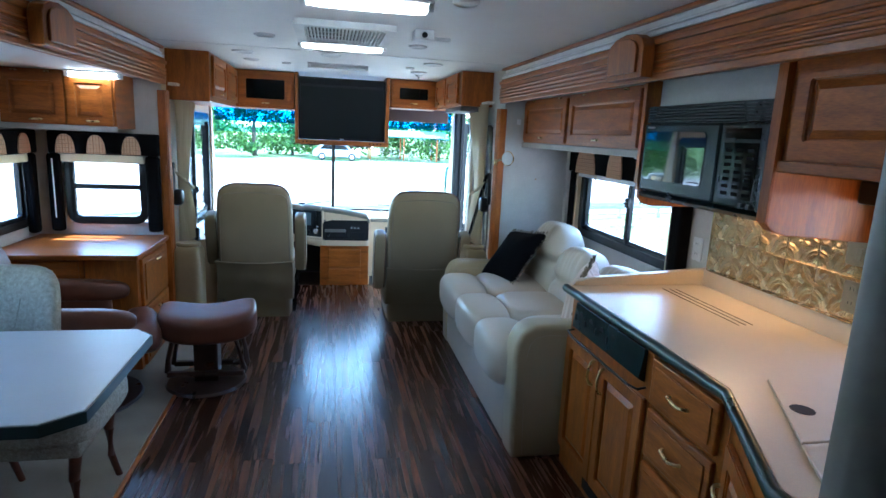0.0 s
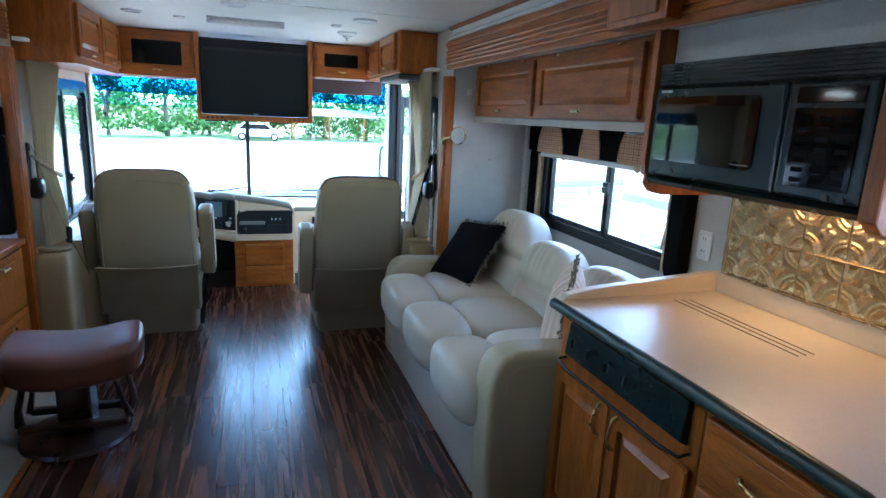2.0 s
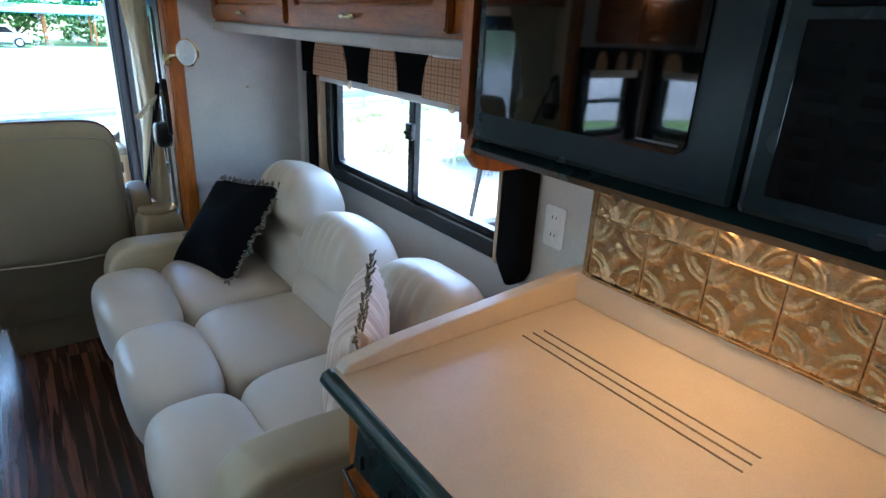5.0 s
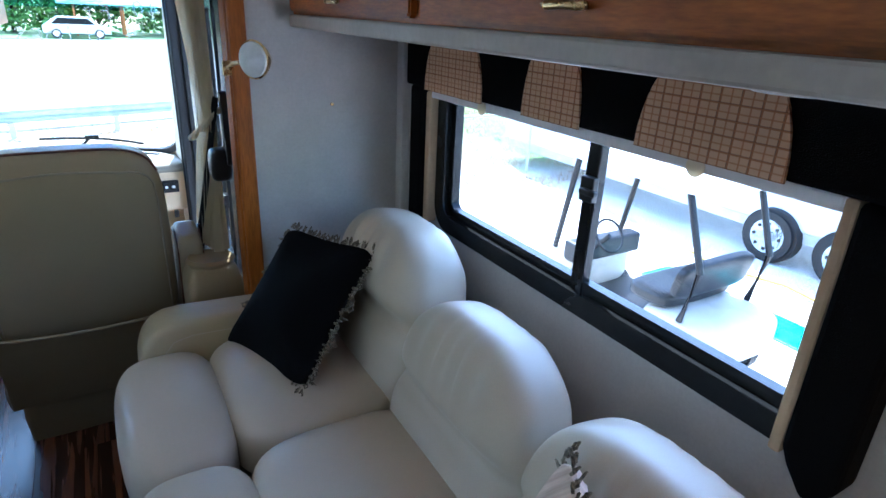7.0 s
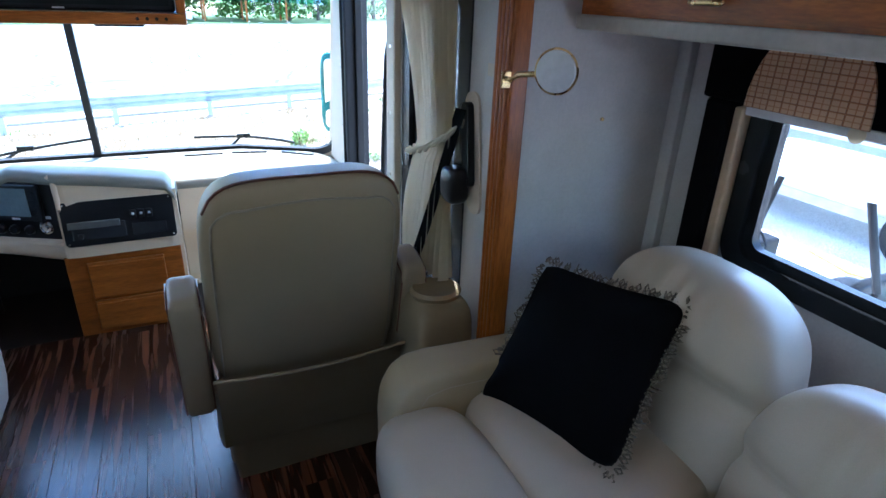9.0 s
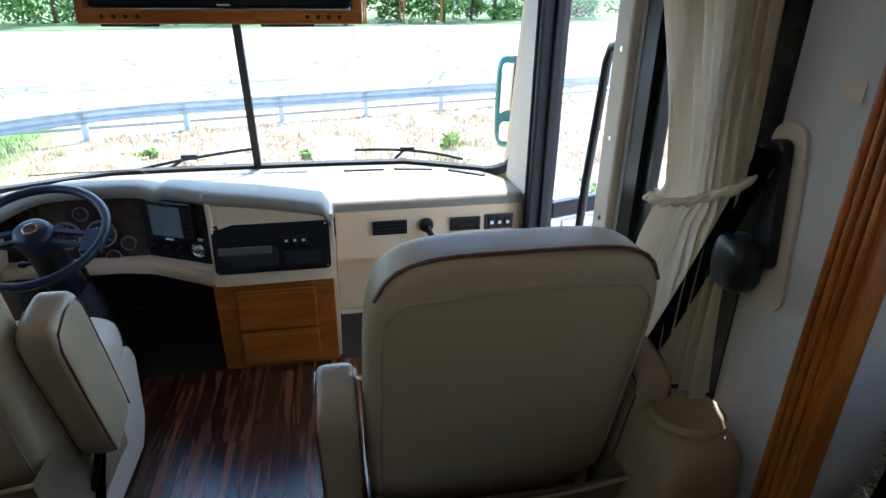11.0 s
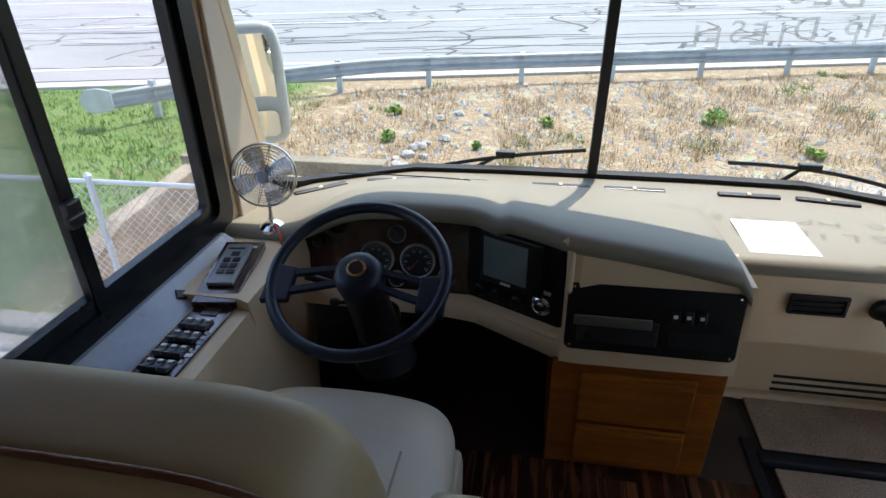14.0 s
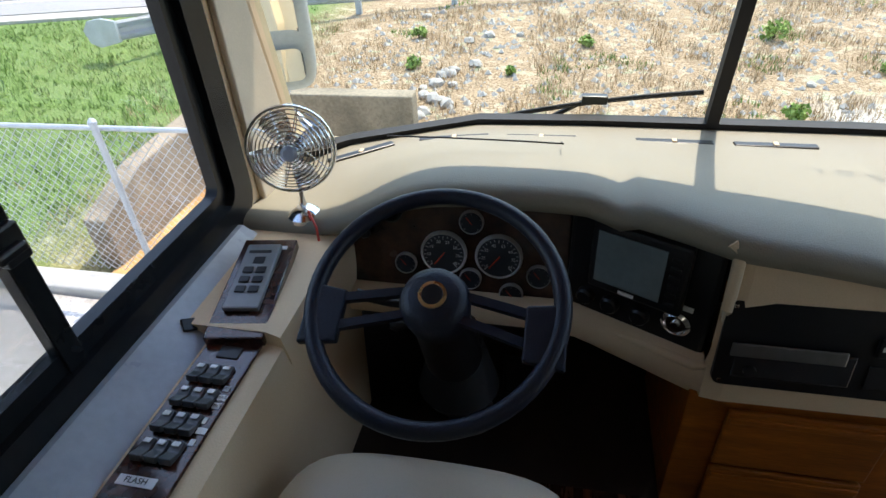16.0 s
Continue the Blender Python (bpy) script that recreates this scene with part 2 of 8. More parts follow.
GREEN = mat("green_edge", (0.012, 0.03, 0.028), 0.3, var=0.2, scale=10, fine=0.05)
TABLEW = mat("white_laminate", (0.54, 0.54, 0.54), 0.35, var=0.03, scale=10, bscale=300, fine=0.03)
CARPET = mat("beige_carpet", (0.32, 0.28, 0.22), 0.95, var=0.12, scale=6, bump=0.8, bscale=400, fine=0.15)
CLOTH = mat("cream_curtain", (0.66, 0.60, 0.49), 0.9, var=0.06, scale=4, stretch=(1, 1, 0.3), bump=0.3, bscale=300, fine=0.05)
cn = CLOTH.node_tree
cnt = cn.nodes.new("ShaderNodeBsdfTranslucent")
cnt.inputs[0].default_value = (0.88, 0.79, 0.60, 1)
cnx = cn.nodes.new("ShaderNodeMixShader")
cnx.inputs[0].default_value = 0.55
cn.links.new(cn.nodes["Principled BSDF"].outputs[0], cnx.inputs[1])
cn.links.new(cnt.outputs[0], cnx.inputs[2])
cn.links.new(cnx.outputs[0], cn.nodes["Material Output"].inputs[0])
BLACKCLOTH = mat("black_cloth", (0.004, 0.004, 0.005), 0.95, spec=0.08, var=0.2, bump=0.4, bscale=400, fine=0.1)
BACK = mat("screen_glass", (0.003, 0.004, 0.004), 0.06, var=0.1, spec=0.28)
OVENGLASS = mat("oven_window_glass", (0.003, 0.004, 0.004), 0.03, var=0.1, spec=0.9)
GLASS = pane("window_glass")
LAMP = glow("lamp_diffuser", (1.0, 0.97, 0.9), 1.35)
UNLIT = mat("unlit_diffuser", (0.72, 0.72, 0.70), 0.4, var=0.02)

# ---- setting: the coach ----
XL, XR = -1.16, 1.30        # inner side walls of the coach
SL, SR = -1.98, 1.86        # outer walls of the two slide-outs
CZ, SZ = 2.09, 1.86         # ceiling of the coach, of the slide-outs
YS = 4.32                   # front end of the right slide-out
YL = 4.42                   # front end of the left slide-out
YB = -1.6                   # back of the room
YW = 6.72                   # foot of the windscreen

struct("floor", B((SL - 0.05, SR + 0.05, YB, 4.37, -0.06, 0.0), (XL - 0.05, XR + 0.05, 4.37, 5.19, -0.06, 0.0), (XL - 0.05, 0.564, 5.19, 5.86, -0.06, 0.0), (SL - 0.05, XL - 0.05, 4.37, 4.47, -0.06, 0.0)), mat("dark_plank_floor", (0.05, 0.022, 0.014), 0.27, var=0.6, scale=4, stretch=(7, 0.5, 1), bscale=30, fine=0.3, bump=0.05, col2=(0.10, 0.042, 0.024)))
struct("ceiling", B((XL - 0.04, XR + 0.04, YB, 6.75, CZ, CZ + 0.05)), CEIL)
struct("wall_back", B((SL, SR, YB - 0.05, YB, 0, CZ)), WALLP)


def wall_x(name, x, thick, y0, y1, z0, z1, holes, material=None, label=""):
    """A wall across x with rectangular holes (y0, y1, z0, z1) that lie side by side along y."""
    boxes = []
    y = y0
    for a, b, c, d in sorted(holes):
        boxes += [(x, x + thick, y, a, z0, z1), (x, x + thick, a, b, z0, c), (x, x + thick, a, b, d, z1)]
        y = b
    boxes.append((x, x + thick, y, y1, z0, z1))
    return struct(name, B(*boxes), material or WALLP, label)


def wall_y(name, y, thick, x0, x1, z0, z1, holes, material=None, label=""):
    boxes = []
    x = x0
    for a, b, c, d in sorted(holes):
        boxes += [(x, a, y, y + thick, z0, z1), (a, b, y, y + thick, z0, c), (a, b, y, y + thick, d, z1)]
        x = b
    boxes.append((x, x1, y, y + thick, z0, z1))
    return struct(name, B(*boxes), material or WALLP, label)


# right slide-out
WR = (2.72, 4.03, 0.90, 1.42)
WK = (0.78, 1.53, 1.06, 1.55)
wall_x("wall_east", SR, 0.05, YB, YS + 0.05, 0, SZ, [WR, WK])
wall_y("wall_slide_front", YS, 0.05, XR, SR, 0, SZ, [])
struct("ceiling_slide_east", B((XR, SR + 0.05, YB, YS + 0.05, SZ, SZ + 0.05)), CEIL)
# left slide-out
WL1 = (-1.78, -1.28, 0.86, 1.34)
WL2 = (3.45, 4.28, 0.86, 1.36)
wall_x("wall_west", SL - 0.05, 0.05, YB, YL + 0.05, 0, SZ, [WL2, (1.2, 2.6, 0.88, 1.40)])
wall_y("wall_slide_west_front", YL, 0.05, SL, XL, 0, SZ, [WL1])
struct("ceiling_slide_west", B((SL - 0.05, XL, YB, YL + 0.05, SZ, SZ + 0.05)), CEIL)
# walls above the slide-outs and of the cab
struct("wall_header_east", B((XR, XR + 0.04, YB, YS + 0.05, SZ + 0.001, CZ)), CEIL)
struct("wall_header_west", B((XL - 0.04, XL, YB, YL + 0.05, SZ + 0.001, CZ)), CEIL)

# ---- setting: the cab ----
XC = 0.07


def ws(x, z):
    """How far forward the windscreen lies at x and z."""
    return 6.72 - 0.42 * (abs(x - XC) / 1.25) ** 6 - 0.20 * (z - 0.67)


def bent(bm, extra=0.0):
    """Lay an upright flat mesh (its y is depth) on the windscreen's curve."""
    for v in bm.verts:
        v.co.y += ws(v.co.x, v.co.z) + extra
    return bm


def fine_ring(outer, inner, a, b):
    return bent(ring(outer, inner, "y", a, b))


def dense(pts, k=6):
    out = []
    for p, q in zip(pts, pts[1:] + pts[:1]):
        out += [(p[0] + (q[0] - p[0]) * i / k, p[1] + (q[1] - p[1]) * i / k) for i in range(k)]
    return out


WSO = dense(shift(rounded(2.44, 1.30, 0.14), XC, 1.315))
CAPO = dense(shift(rounded(2.54, 2.60, 0.06), XC, 0.85))
struct("wall_front", fine_ring(CAPO, WSO, 0.0, 0.05), DASH)
gasket = thing("window_1", (XC, 6.7, 0.67), "wide curved windscreen in black rubber with a centre post", "", kind="structure")
part("window_frame", bent(ring(dense(shift(rounded(2.49, 1.34, 0.15), XC, 1.315)), dense(shift(rounded(2.455, 1.25, 0.12), XC, 1.315)), "y", -0.03, 0.02)), RUBBER, gasket, smooth=40)
part("post", bent(join(*[B((XC - 0.05, XC - 0.015, -0.03, 0.012, 0.68 + i * 0.125, 0.806 + i * 0.125)) for i in range(10)])), RUBBER, gasket)
gl = bmesh.new()
bmesh.ops.create_grid(gl, x_segments=30, y_segments=12, size=0.5)
gl.transform(Matrix.Translation((XC, 0, 1.315)) @ Matrix.Rotation(radians(90), 4, "X") @ Matrix.Diagonal((2.43, 1.29, 1, 1)))
pane_ob = part("pane", bent(gl, 0.005), pane("windscreen_glass", (0.93, 1.0, 0.97), 0.35), gasket, smooth=60)
pane_ob.visible_shadow = False
# blue sunstrip along the head of the glass
gl = bmesh.new()
bmesh.ops.create_grid(gl, x_segments=30, y_segments=3, size=0.5)
gl.transform(Matrix.Translation((XC, 0, 1.785)) @ Matrix.Rotation(radians(90), 4, "X") @ Matrix.Diagonal((2.4, 0.33, 1, 1)))
strip = part("sunstrip", bent(gl, -0.004), pane("blue_tint", (0.03, 0.16, 0.62), 0.2), gasket, "blue tinted strip along the glass")
strip.visible_shadow = False
gl = bmesh.new()
bmesh.ops.create_grid(gl, x_segments=30, y_segments=3, size=0.5)
gl.transform(Matrix.Translation((XC, 0, 1.565)) @ Matrix.Rotation(radians(90), 4, "X") @ Matrix.Diagonal((2.4, 0.11, 1, 1)))
strip = part("sunstrip_edge", bent(gl, -0.004), pane("pale_blue_tint", (0.45, 0.80, 0.95), 0.2), gasket, "paler lower edge of the tinted strip")
strip.visible_shadow = False

# side walls of the cab
DWY, DWZ = (4.98, 6.068), (0.685, 1.66)
wall_x("wall_cab_west", XL - 0.05, 0.05, YL + 0.05, 6.09, -0.4, CZ, [(DWY[0], DWY[1], DWZ[0], DWZ[1])], DASH)
PW, DOORY = (4.62, 5.165, 0.50, 1.66), (5.306, 5.99, -0.4, 1.86)
wall_x("wall_cab_east", XR, 0.05, YS + 0.05, 6.04, -0.45, CZ, [PW, DOORY], WALLP)
# the wall ends slope back with the windscreen
for nm, xa, xb, xs_, y0, zb in (("wall_cab_west_end", XL - 0.05, XL, XL, 6.0905, -0.4), ("wall_cab_east_end", XR, XR + 0.05, XR, 6.0405, -0.45)):
    struct(nm, prism([(y0, zb), (6.34, zb), (6.34, 0.40)] + [(ws(xs_, 0.65 + 0.1 * i) + 0.02, 0.65 + 0.1 * i) for i in range(10)] + [(y0, 1.58)], "x", xa, xb), DASH)
for nm, x0, x1, zz in (("cab_floor", XL - 0.05, 0.60, 0.0),):
    struct(nm, B((x0, x1, 5.861, 6.7, -0.06, zz - 0.002)), mat("cab_floor_cover", (0.03, 0.02, 0.016), 0.5, var=0.4, scale=6))
struct("wall_toe", B((XL, 0.42, 6.45, 6.5, -0.02, 0.66)), mat("black_firewall", (0.012, 0.012, 0.012), 0.8))


def slider(name, axis, at, a0, a1, z0, z1, bar, label, out=1, width=0.045, opaque=False, horizontal=False):
    """A sliding window with rounded black frame. axis 'x': lies in a wall across x, spans y."""
    w = thing(name, (at, (a0 + a1) / 2, z0) if axis == "x" else ((a0 + a1) / 2, at, z0), label, "", kind="structure")
    cy, cz, W, Hh = (a0 + a1) / 2, (z0 + z1) / 2, a1 - a0, z1 - z0

    def fr(g, d0, d1, wd, ra):
        return ring(shift(rounded(W - 2 * g, Hh - 2 * g, ra), cy, cz), shift(rounded(W - 2 * g - 2 * wd, Hh - 2 * g - 2 * wd, max(0.012, ra - wd * 0.6)), cy, cz), axis, d0, d1)
    part("outer_frame", fr(-0.012, at - out * 0.012, at + out * 0.045, width, 0.085), ALU, w, smooth=40)
    part("inner_frame", fr(width - 0.014, at + out * 0.006, at + out * 0.035, width * 0.55, 0.05), ALU, w, smooth=40)
    if horizontal:
        bx = (a0 + 0.03, a1 - 0.03, at + out * 0.0, at + out * 0.03, bar - 0.017, bar + 0.017)
    else:
        bx = (at + out * 0.0, at + out * 0.03, bar - 0.02, bar + 0.02, z0 + 0.03, z1 - 0.03)
        if axis == "y":
            bx = (bar - 0.02, bar + 0.02, at + out * 0.0, at + out * 0.03, z0 + 0.03, z1 - 0.03)
    part("meeting_rail", B(bx, bevel=0.004), ALU, w)
    if axis == "x":
        g = B((at + out * 0.022, at + out * 0.026, a0 + 0.03, a1 - 0.03, z0 + 0.03, z1 - 0.03))
        latch = B((at - out * 0.02, at, bar - 0.03, bar + 0.012, z0 + 0.28, z0 + 0.34), (at - out * 0.035, at - out * 0.018, bar - 0.05, bar - 0.0, z0 + 0.30, z0 + 0.315), bevel=0.004)
    else:
        g = B((a0 + 0.03, a1 - 0.03, at + out * 0.022, at + out * 0.026, z0 + 0.03, z1 - 0.03))
        latch = None
    po = part("pane", g, GLASS, w)
    po.visible_shadow = False
    if latch is not None and not horizontal:
        part("latch", latch, BLACK, w)
    return w


slider("window_2", "x", XL - 0.006, DWY[0], DWY[1], DWZ[0], DWZ[1], 5.475, "black-framed sliding driver's window with one half open", out=-1, width=0.072)
slider("window_3", "x", XR + 0.006, PW[0], PW[1], PW[2], PW[3], 4.84, "black-framed side window half hidden by the curtain", width=0.075)

# screen cloth over the rear half of the driver's window
scr = mat("insect_screen", (0.55, 0.57, 0.55), 0.8)
sn = scr.node_tree
tr = sn.nodes.new("ShaderNodeBsdfTransparent")
mx = sn.nodes.new("ShaderNodeMixShader")
mx.inputs[0].default_value = 0.42
sn.links.new(tr.outputs[0], mx.inputs[1])
sn.links.new(sn.nodes["Principled BSDF"].outputs[0], mx.inputs[2])
sn.links.new(mx.outputs[0], sn.nodes["Material Output"].inputs[0])
single("window_screen", B((XL - 0.046, XL - 0.044, DWY[0] + 0.05, 5.49, DWZ[0] + 0.04, DWZ[1] - 0.04)), scr, "fine grey insect screen behind the driver's window", "screen")

# entrance: rubber-lined frame, jamb, open door, steps
fr1 = thing("door_frame", (XR, 5.99, -0.4), "black rubber-lined frame of the entrance door", "door frame", kind="structure")
part("front_seal", B((XR - 0.02, XR + 0.06, 5.956, 5.992, -0.4, 1.86), (XR - 0.028, XR + 0.01, 5.99, 6.012, -0.4, 1.86), bevel=0.01), RUBBER, fr1)
part("inner_lip", B((XR + 0.03, XR + 0.07, 5.935, 5.9555, -0.4, 1.86), bevel=0.006), ALU, fr1)
part("head_seal", B((XR - 0.02, XR + 0.06, 5.306, 5.956, 1.80, 1.862), bevel=0.012), RUBBER, fr1)
part("rear_seal", B((XR + 0.03, XR + 0.06, 5.304, 5.328, -0.4, 1.80), bevel=0.008), RUBBER, fr1)
CREAM = mat("cream_plastic", (0.58, 0.49, 0.37), 0.45, var=0.05, bump=0.1, bscale=200, fine=0.03)
struct("trim_jamb", B((XR - 0.03, XR, 5.205, 5.303, -0.1, 1.9), bevel=0.008), CREAM)
struct("trim_pillar_east", prism([(6.022, 0.68)] + [(ws(XR, z) - 0.005, z) for z in (0.68, 0.9, 1.1, 1.3, 1.5, 1.6)] + [(6.07, 2.0), (6.022, 2.0)], "x", XR - 0.018, XR - 0.001, bevel=0.005), CREAM)
struct("trim_pillar_west", prism([(6.105, 0.66)] + [(max(6.13, ws(XL, z) - 0.005), z) for z in (0.66, 0.9, 1.1, 1.3, 1.5, 1.6)] + [(6.13, 2.0), (6.105, 2.0)], "x", XL + 0.001, XL + 0.018, bevel=0.005), CREAM)
for k in range(8):
    y, z = (5.25, 0.35 + 0.26 * k) if k < 5 else (6.05, 0.62 + 0.3 * (k - 5))
    x = XR - 0.031 if k < 5 else XR - 0.019
    single("screw", lathe([(0.008, 0), (0.008, 0.003), (0.004, 0.005)], (x, y, z), 10, "x"), CHROME, "small screw head in the cream trim", "screw", "trim screws")

door = turned("door_1", pose(XR + 0.07, 6.0, -0.5, 0, 0, 17), "open white entrance door with a window and a moulded panel", "", kind="structure")
WHITE = mat("white_gelcoat", (0.72, 0.68, 0.64), 0.3, var=0.06, scale=2)
part("stile_frame", join(B((0.0, 0.055, 0, 0.05, 0, 2.2), (0.62, 0.71, 0, 0.05, 0, 2.2), (0.055, 0.62, 0, 0.05, 0, 0.25), (0.055, 0.62, 0, 0.05, 2.1, 2.2), (0.055, 0.62, 0, 0.05, 1.06, 1.14), bevel=0.008)), ALU, door)
part("lower_panel", B((0.057, 0.618, 0.012, 0.04, 0.252, 1.058), bevel=0.004), WHITE, door)
part("moulding", join(B((0.12, 0.60, 0.0, 0.0115, 0.62, 0.64), (0.12, 0.60, 0.0, 0.0115, 1.02, 1.04), (0.12, 0.14, 0.0, 0.0115, 0.64, 1.02), (0.58, 0.60, 0.0, 0.0115, 0.64, 1.02), bevel=0.004)), WHITE, door)
oval = lathe([(0.15, 0.0), (0.15, 0.004), (0.14, 0.006)], (0, 0, 0), 36, "y")
oval.transform(Matrix.Translation((0.36, 0.0115, 0.83)) @ Matrix.Diagonal((0.85, 1, 1.15, 1)))
part("oval_inset", oval, mat("lilac_panel", (0.55, 0.52, 0.58), 0.4), door)
part("latch", B((0.56, 0.65, -0.03, 0.0, 0.5, 0.6), bevel=0.01), BLACK, door)
dg = part("pane", B((0.055, 0.62, 0.02, 0.026, 1.14, 2.1)), GLASS, door)
dg.visible_shadow = False
rail = thing("grab_rail", (XR + 0.03, 5.4, 0.2), "long black bent grab rail inside the entrance", "grab rail")
part("bar", tube([(XR + 0.03, 5.325, 1.40), (XR + 0.03, 5.43, 1.38), (XR + 0.03, 5.455, 1.33), (XR + 0.03, 5.47, 1.2), (XR + 0.035, 5.52, 0.9), (XR + 0.04, 5.55, 0.6), (XR + 0.045, 5.56, 0.2), (XR + 0.045, 5.56, 0.0)], 0.016, 10), BLACK, rail, smooth=60)
part("bracket", B((XR + 0.0, XR + 0.05, 5.30, 5.36, 1.375, 1.43), bevel=0.01), BLACK, rail)

MAT = mat("ribbed_mat", (0.46, 0.33, 0.22), 0.95, var=0.2, scale=5, bump=0.9, bscale=180, fine=0.25)
struct("step_well", join(B((0.585, XR + 0.05, 5.20, 6.42, -0.47, -0.42)), B((0.565, 0.60, 5.2, 6.42, -0.42, -0.004)), B((0.6, XR, 6.38, 6.42, -0.42, 0.12))), BLACK)
struct("step_upper", B((0.602, XR - 0.002, 5.99, 6.36, -0.42, -0.006)), BLACK)
struct("step_lower", B((0.602, XR - 0.002, 5.21, 5.985, -0.42, -0.026)), BLACK)
single("step_mat", B((0.63, XR - 0.02, 6.02, 6.35, -0.006, 0.004), bevel=0.004), MAT, "tan ribbed mat on the upper entrance step", "mat", "step mats")
single("step_mat", B((0.65, XR - 0.02, 5.25, 5.955, -0.026, -0.014), bevel=0.004), MAT, "tan ribbed mat on the sliding stepwell cover", "mat", "step mats")
single("cover_latch", B((0.88, 0.93, 5.46, 5.50, -0.014, -0.008), bevel=0.003), RUBBER, "small black latch set in the step mat", "latch")
single("step_nosing", B((0.605, XR - 0.01, 5.962, 6.005, -0.025, 0.006), bevel=0.008), RUBBER, "black rubber nosing on the entrance step", "nosing")
single("floor_edge_trim", B((0.565, 0.60, 5.2, 6.06, -0.003, 0.008), bevel=0.004), RUBBER, "black rubber trim along the stepwell", "trim")

# ---- the dash ----
dash = thing("dashboard", (XC, 6.3, 0.0), "beige moulded dashboard across the width of the cab", "dashboard")


def hood(x):
    """Height of the dash's front brow."""
    if x < -0.25:
        return 0.70 + 0.125 * math.exp(-(((x + 0.50) / 0.36) ** 4))
    if x < 0.40:
        return 0.825 - 0.085 * ((x + 0.25) / 0.65) ** 1.6
    return 0.69


def brow(x):
    """How far back the dash's brow reaches."""
    if x < -0.33:
        return 6.0 - 0.015 * (x + 1.16)
    if x < -0.06:
        return 5.985 - 0.115 * (x + 0.33) / 0.27
    if x < 0.42:
        return 5.87
    return 6.05


def upper():
    """The top sheet: from the brow to the foot of the windscreen, with the brow's edge rolled over."""
    bm = bmesh.new()
    xs = sorted(set([XL + 0.002 + (0.405 - XL) * i / 46 for i in range(47)] + [0.422 + (XR - 0.024 - 0.422) * i / 16 for i in range(17)]))
    rows = []
    for x in xs:
        h, b = hood(x), brow(x)
        e = ws(x, 0.66) - 0.035
        col = [(b + 0.01, h - 0.055), (b - 0.004, h - 0.04), (b - 0.004, h - 0.022), (b + 0.006, h - 0.007), (b + 0.028, h)]
        for i in range(1, 9):
            q = i / 8
            y = b + 0.028 + (e - b - 0.028) * q
            col.append((y, h + (0.672 - h) * (3 * q * q - 2 * q ** 3)))
        rows.append([bm.verts.new((x, *p)) for p in col])
    for a, c in zip(rows, rows[1:]):
        for i in range(len(a) - 1):
            bm.faces.new((a[i], a[i + 1], c[i + 1], c[i]))
    return bm


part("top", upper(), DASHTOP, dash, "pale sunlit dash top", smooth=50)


def face(x0, x1, n, zt, zb, depth=0.0, lean=0.0):
    """A strip of the dash's front between heights zt and zb."""
    bm = bmesh.new()
    rows = []
    for i in range(n + 1):
        x = x0 + (x1 - x0) * i / n
        b = brow(x)
        t, d = zt(x), zb(x)
        rows.append([bm.verts.new((x, b + depth, t)), bm.verts.new((x, b + depth - lean * (t - d), d)), bm.verts.new((x, b + depth + 0.03 - lean * (t - d), d - 0.004)), bm.verts.new((x, b + depth + 0.30, d))])
    for a, c in zip(rows, rows[1:]):
        for k in range(3):
            bm.faces.new((a[k], a[k + 1], c[k + 1], c[k]))
    return bm


part("centre_face", face(-0.075, 0.41, 12, lambda x: hood(x) - 0.05, lambda x: 0.42, 0.008, 0.10), DASH, dash)
part("centre_cheek", prism([(5.862, 0.42), (5.874, 0.7), (6.06, 0.7), (6.06, 0.42)], "x", 0.4, 0.414), DASH, dash)
part("glove_face", face(0.4205, XR - 0.022, 8, lambda x: 0.64, lambda x: 0.405, 0.008), DASH, dash)
part("kick_panel", B((0.414, XR - 0.022, 6.30, 6.33, -0.03, 0.41), bevel=0.004), DASH, dash)
part("kick_lip", B((0.414, XR - 0.022, 6.265, 6.30, -0.012, 0.02), bevel=0.008), DASH, dash)
part("cheek", B((0.40, 0.413, 5.9, 6.32, 0.0, 0.42)), DASH, dash)
# lower beige band under the instruments, sweeping down to the centre
band = bmesh.new()
rows = []
for i in range(25):
    x = -1.0 + 0.93 * i / 24
    top = 0.50 - 0.0 * x
    low = 0.44 - 0.045 * max(0, (x + 0.45) / 0.4)
    b = brow(x) - 0.01
    rows.append([band.verts.new((x, b + 0.06, top)), band.verts.new((x, b + 0.015, top - 0.005)), band.verts.new((x, b, top - 0.025)), band.verts.new((x, b, low + 0.01)), band.verts.new((x, b + 0.02, low)), band.verts.new((x, b + 0.25, low))])
for a, c in zip(rows, rows[1:]):
    for k in range(5):
        band.faces.new((a[k], a[k + 1], c[k + 1], c[k]))
part("lower_band", band, DASH, dash, smooth=60)
# dark instrument board, and the angled monitor board
BOARD = mat("dark_burl_board", (0.034, 0.022, 0.018), 0.24, var=0.5, scale=12, fine=0.2, col2=(0.07, 0.032, 0.02))
bd = bmesh.new()
rows = []
for i in range(21):
    x = -0.97 + 0.60 * i / 20
    rows.append([bd.verts.new((x, 6.10, hood(x) - 0.03)), bd.verts.new((x, 6.045, 0.48))])
for a, c in zip(rows, rows[1:]):
    bd.faces.new((a[0], a[1], c[1], c[0]))
board = part("instrument_board", bd, BOARD, dash, "dark glossy instrument board")
mb = prism([(-0.37, 6.045), (-0.075, 5.90), (-0.06, 5.93), (-0.36, 6.08)], "z", 0.485, 0.80, bevel=0.012)
part("monitor_board", mb, BLACK, dash, "black board that carries the monitor")
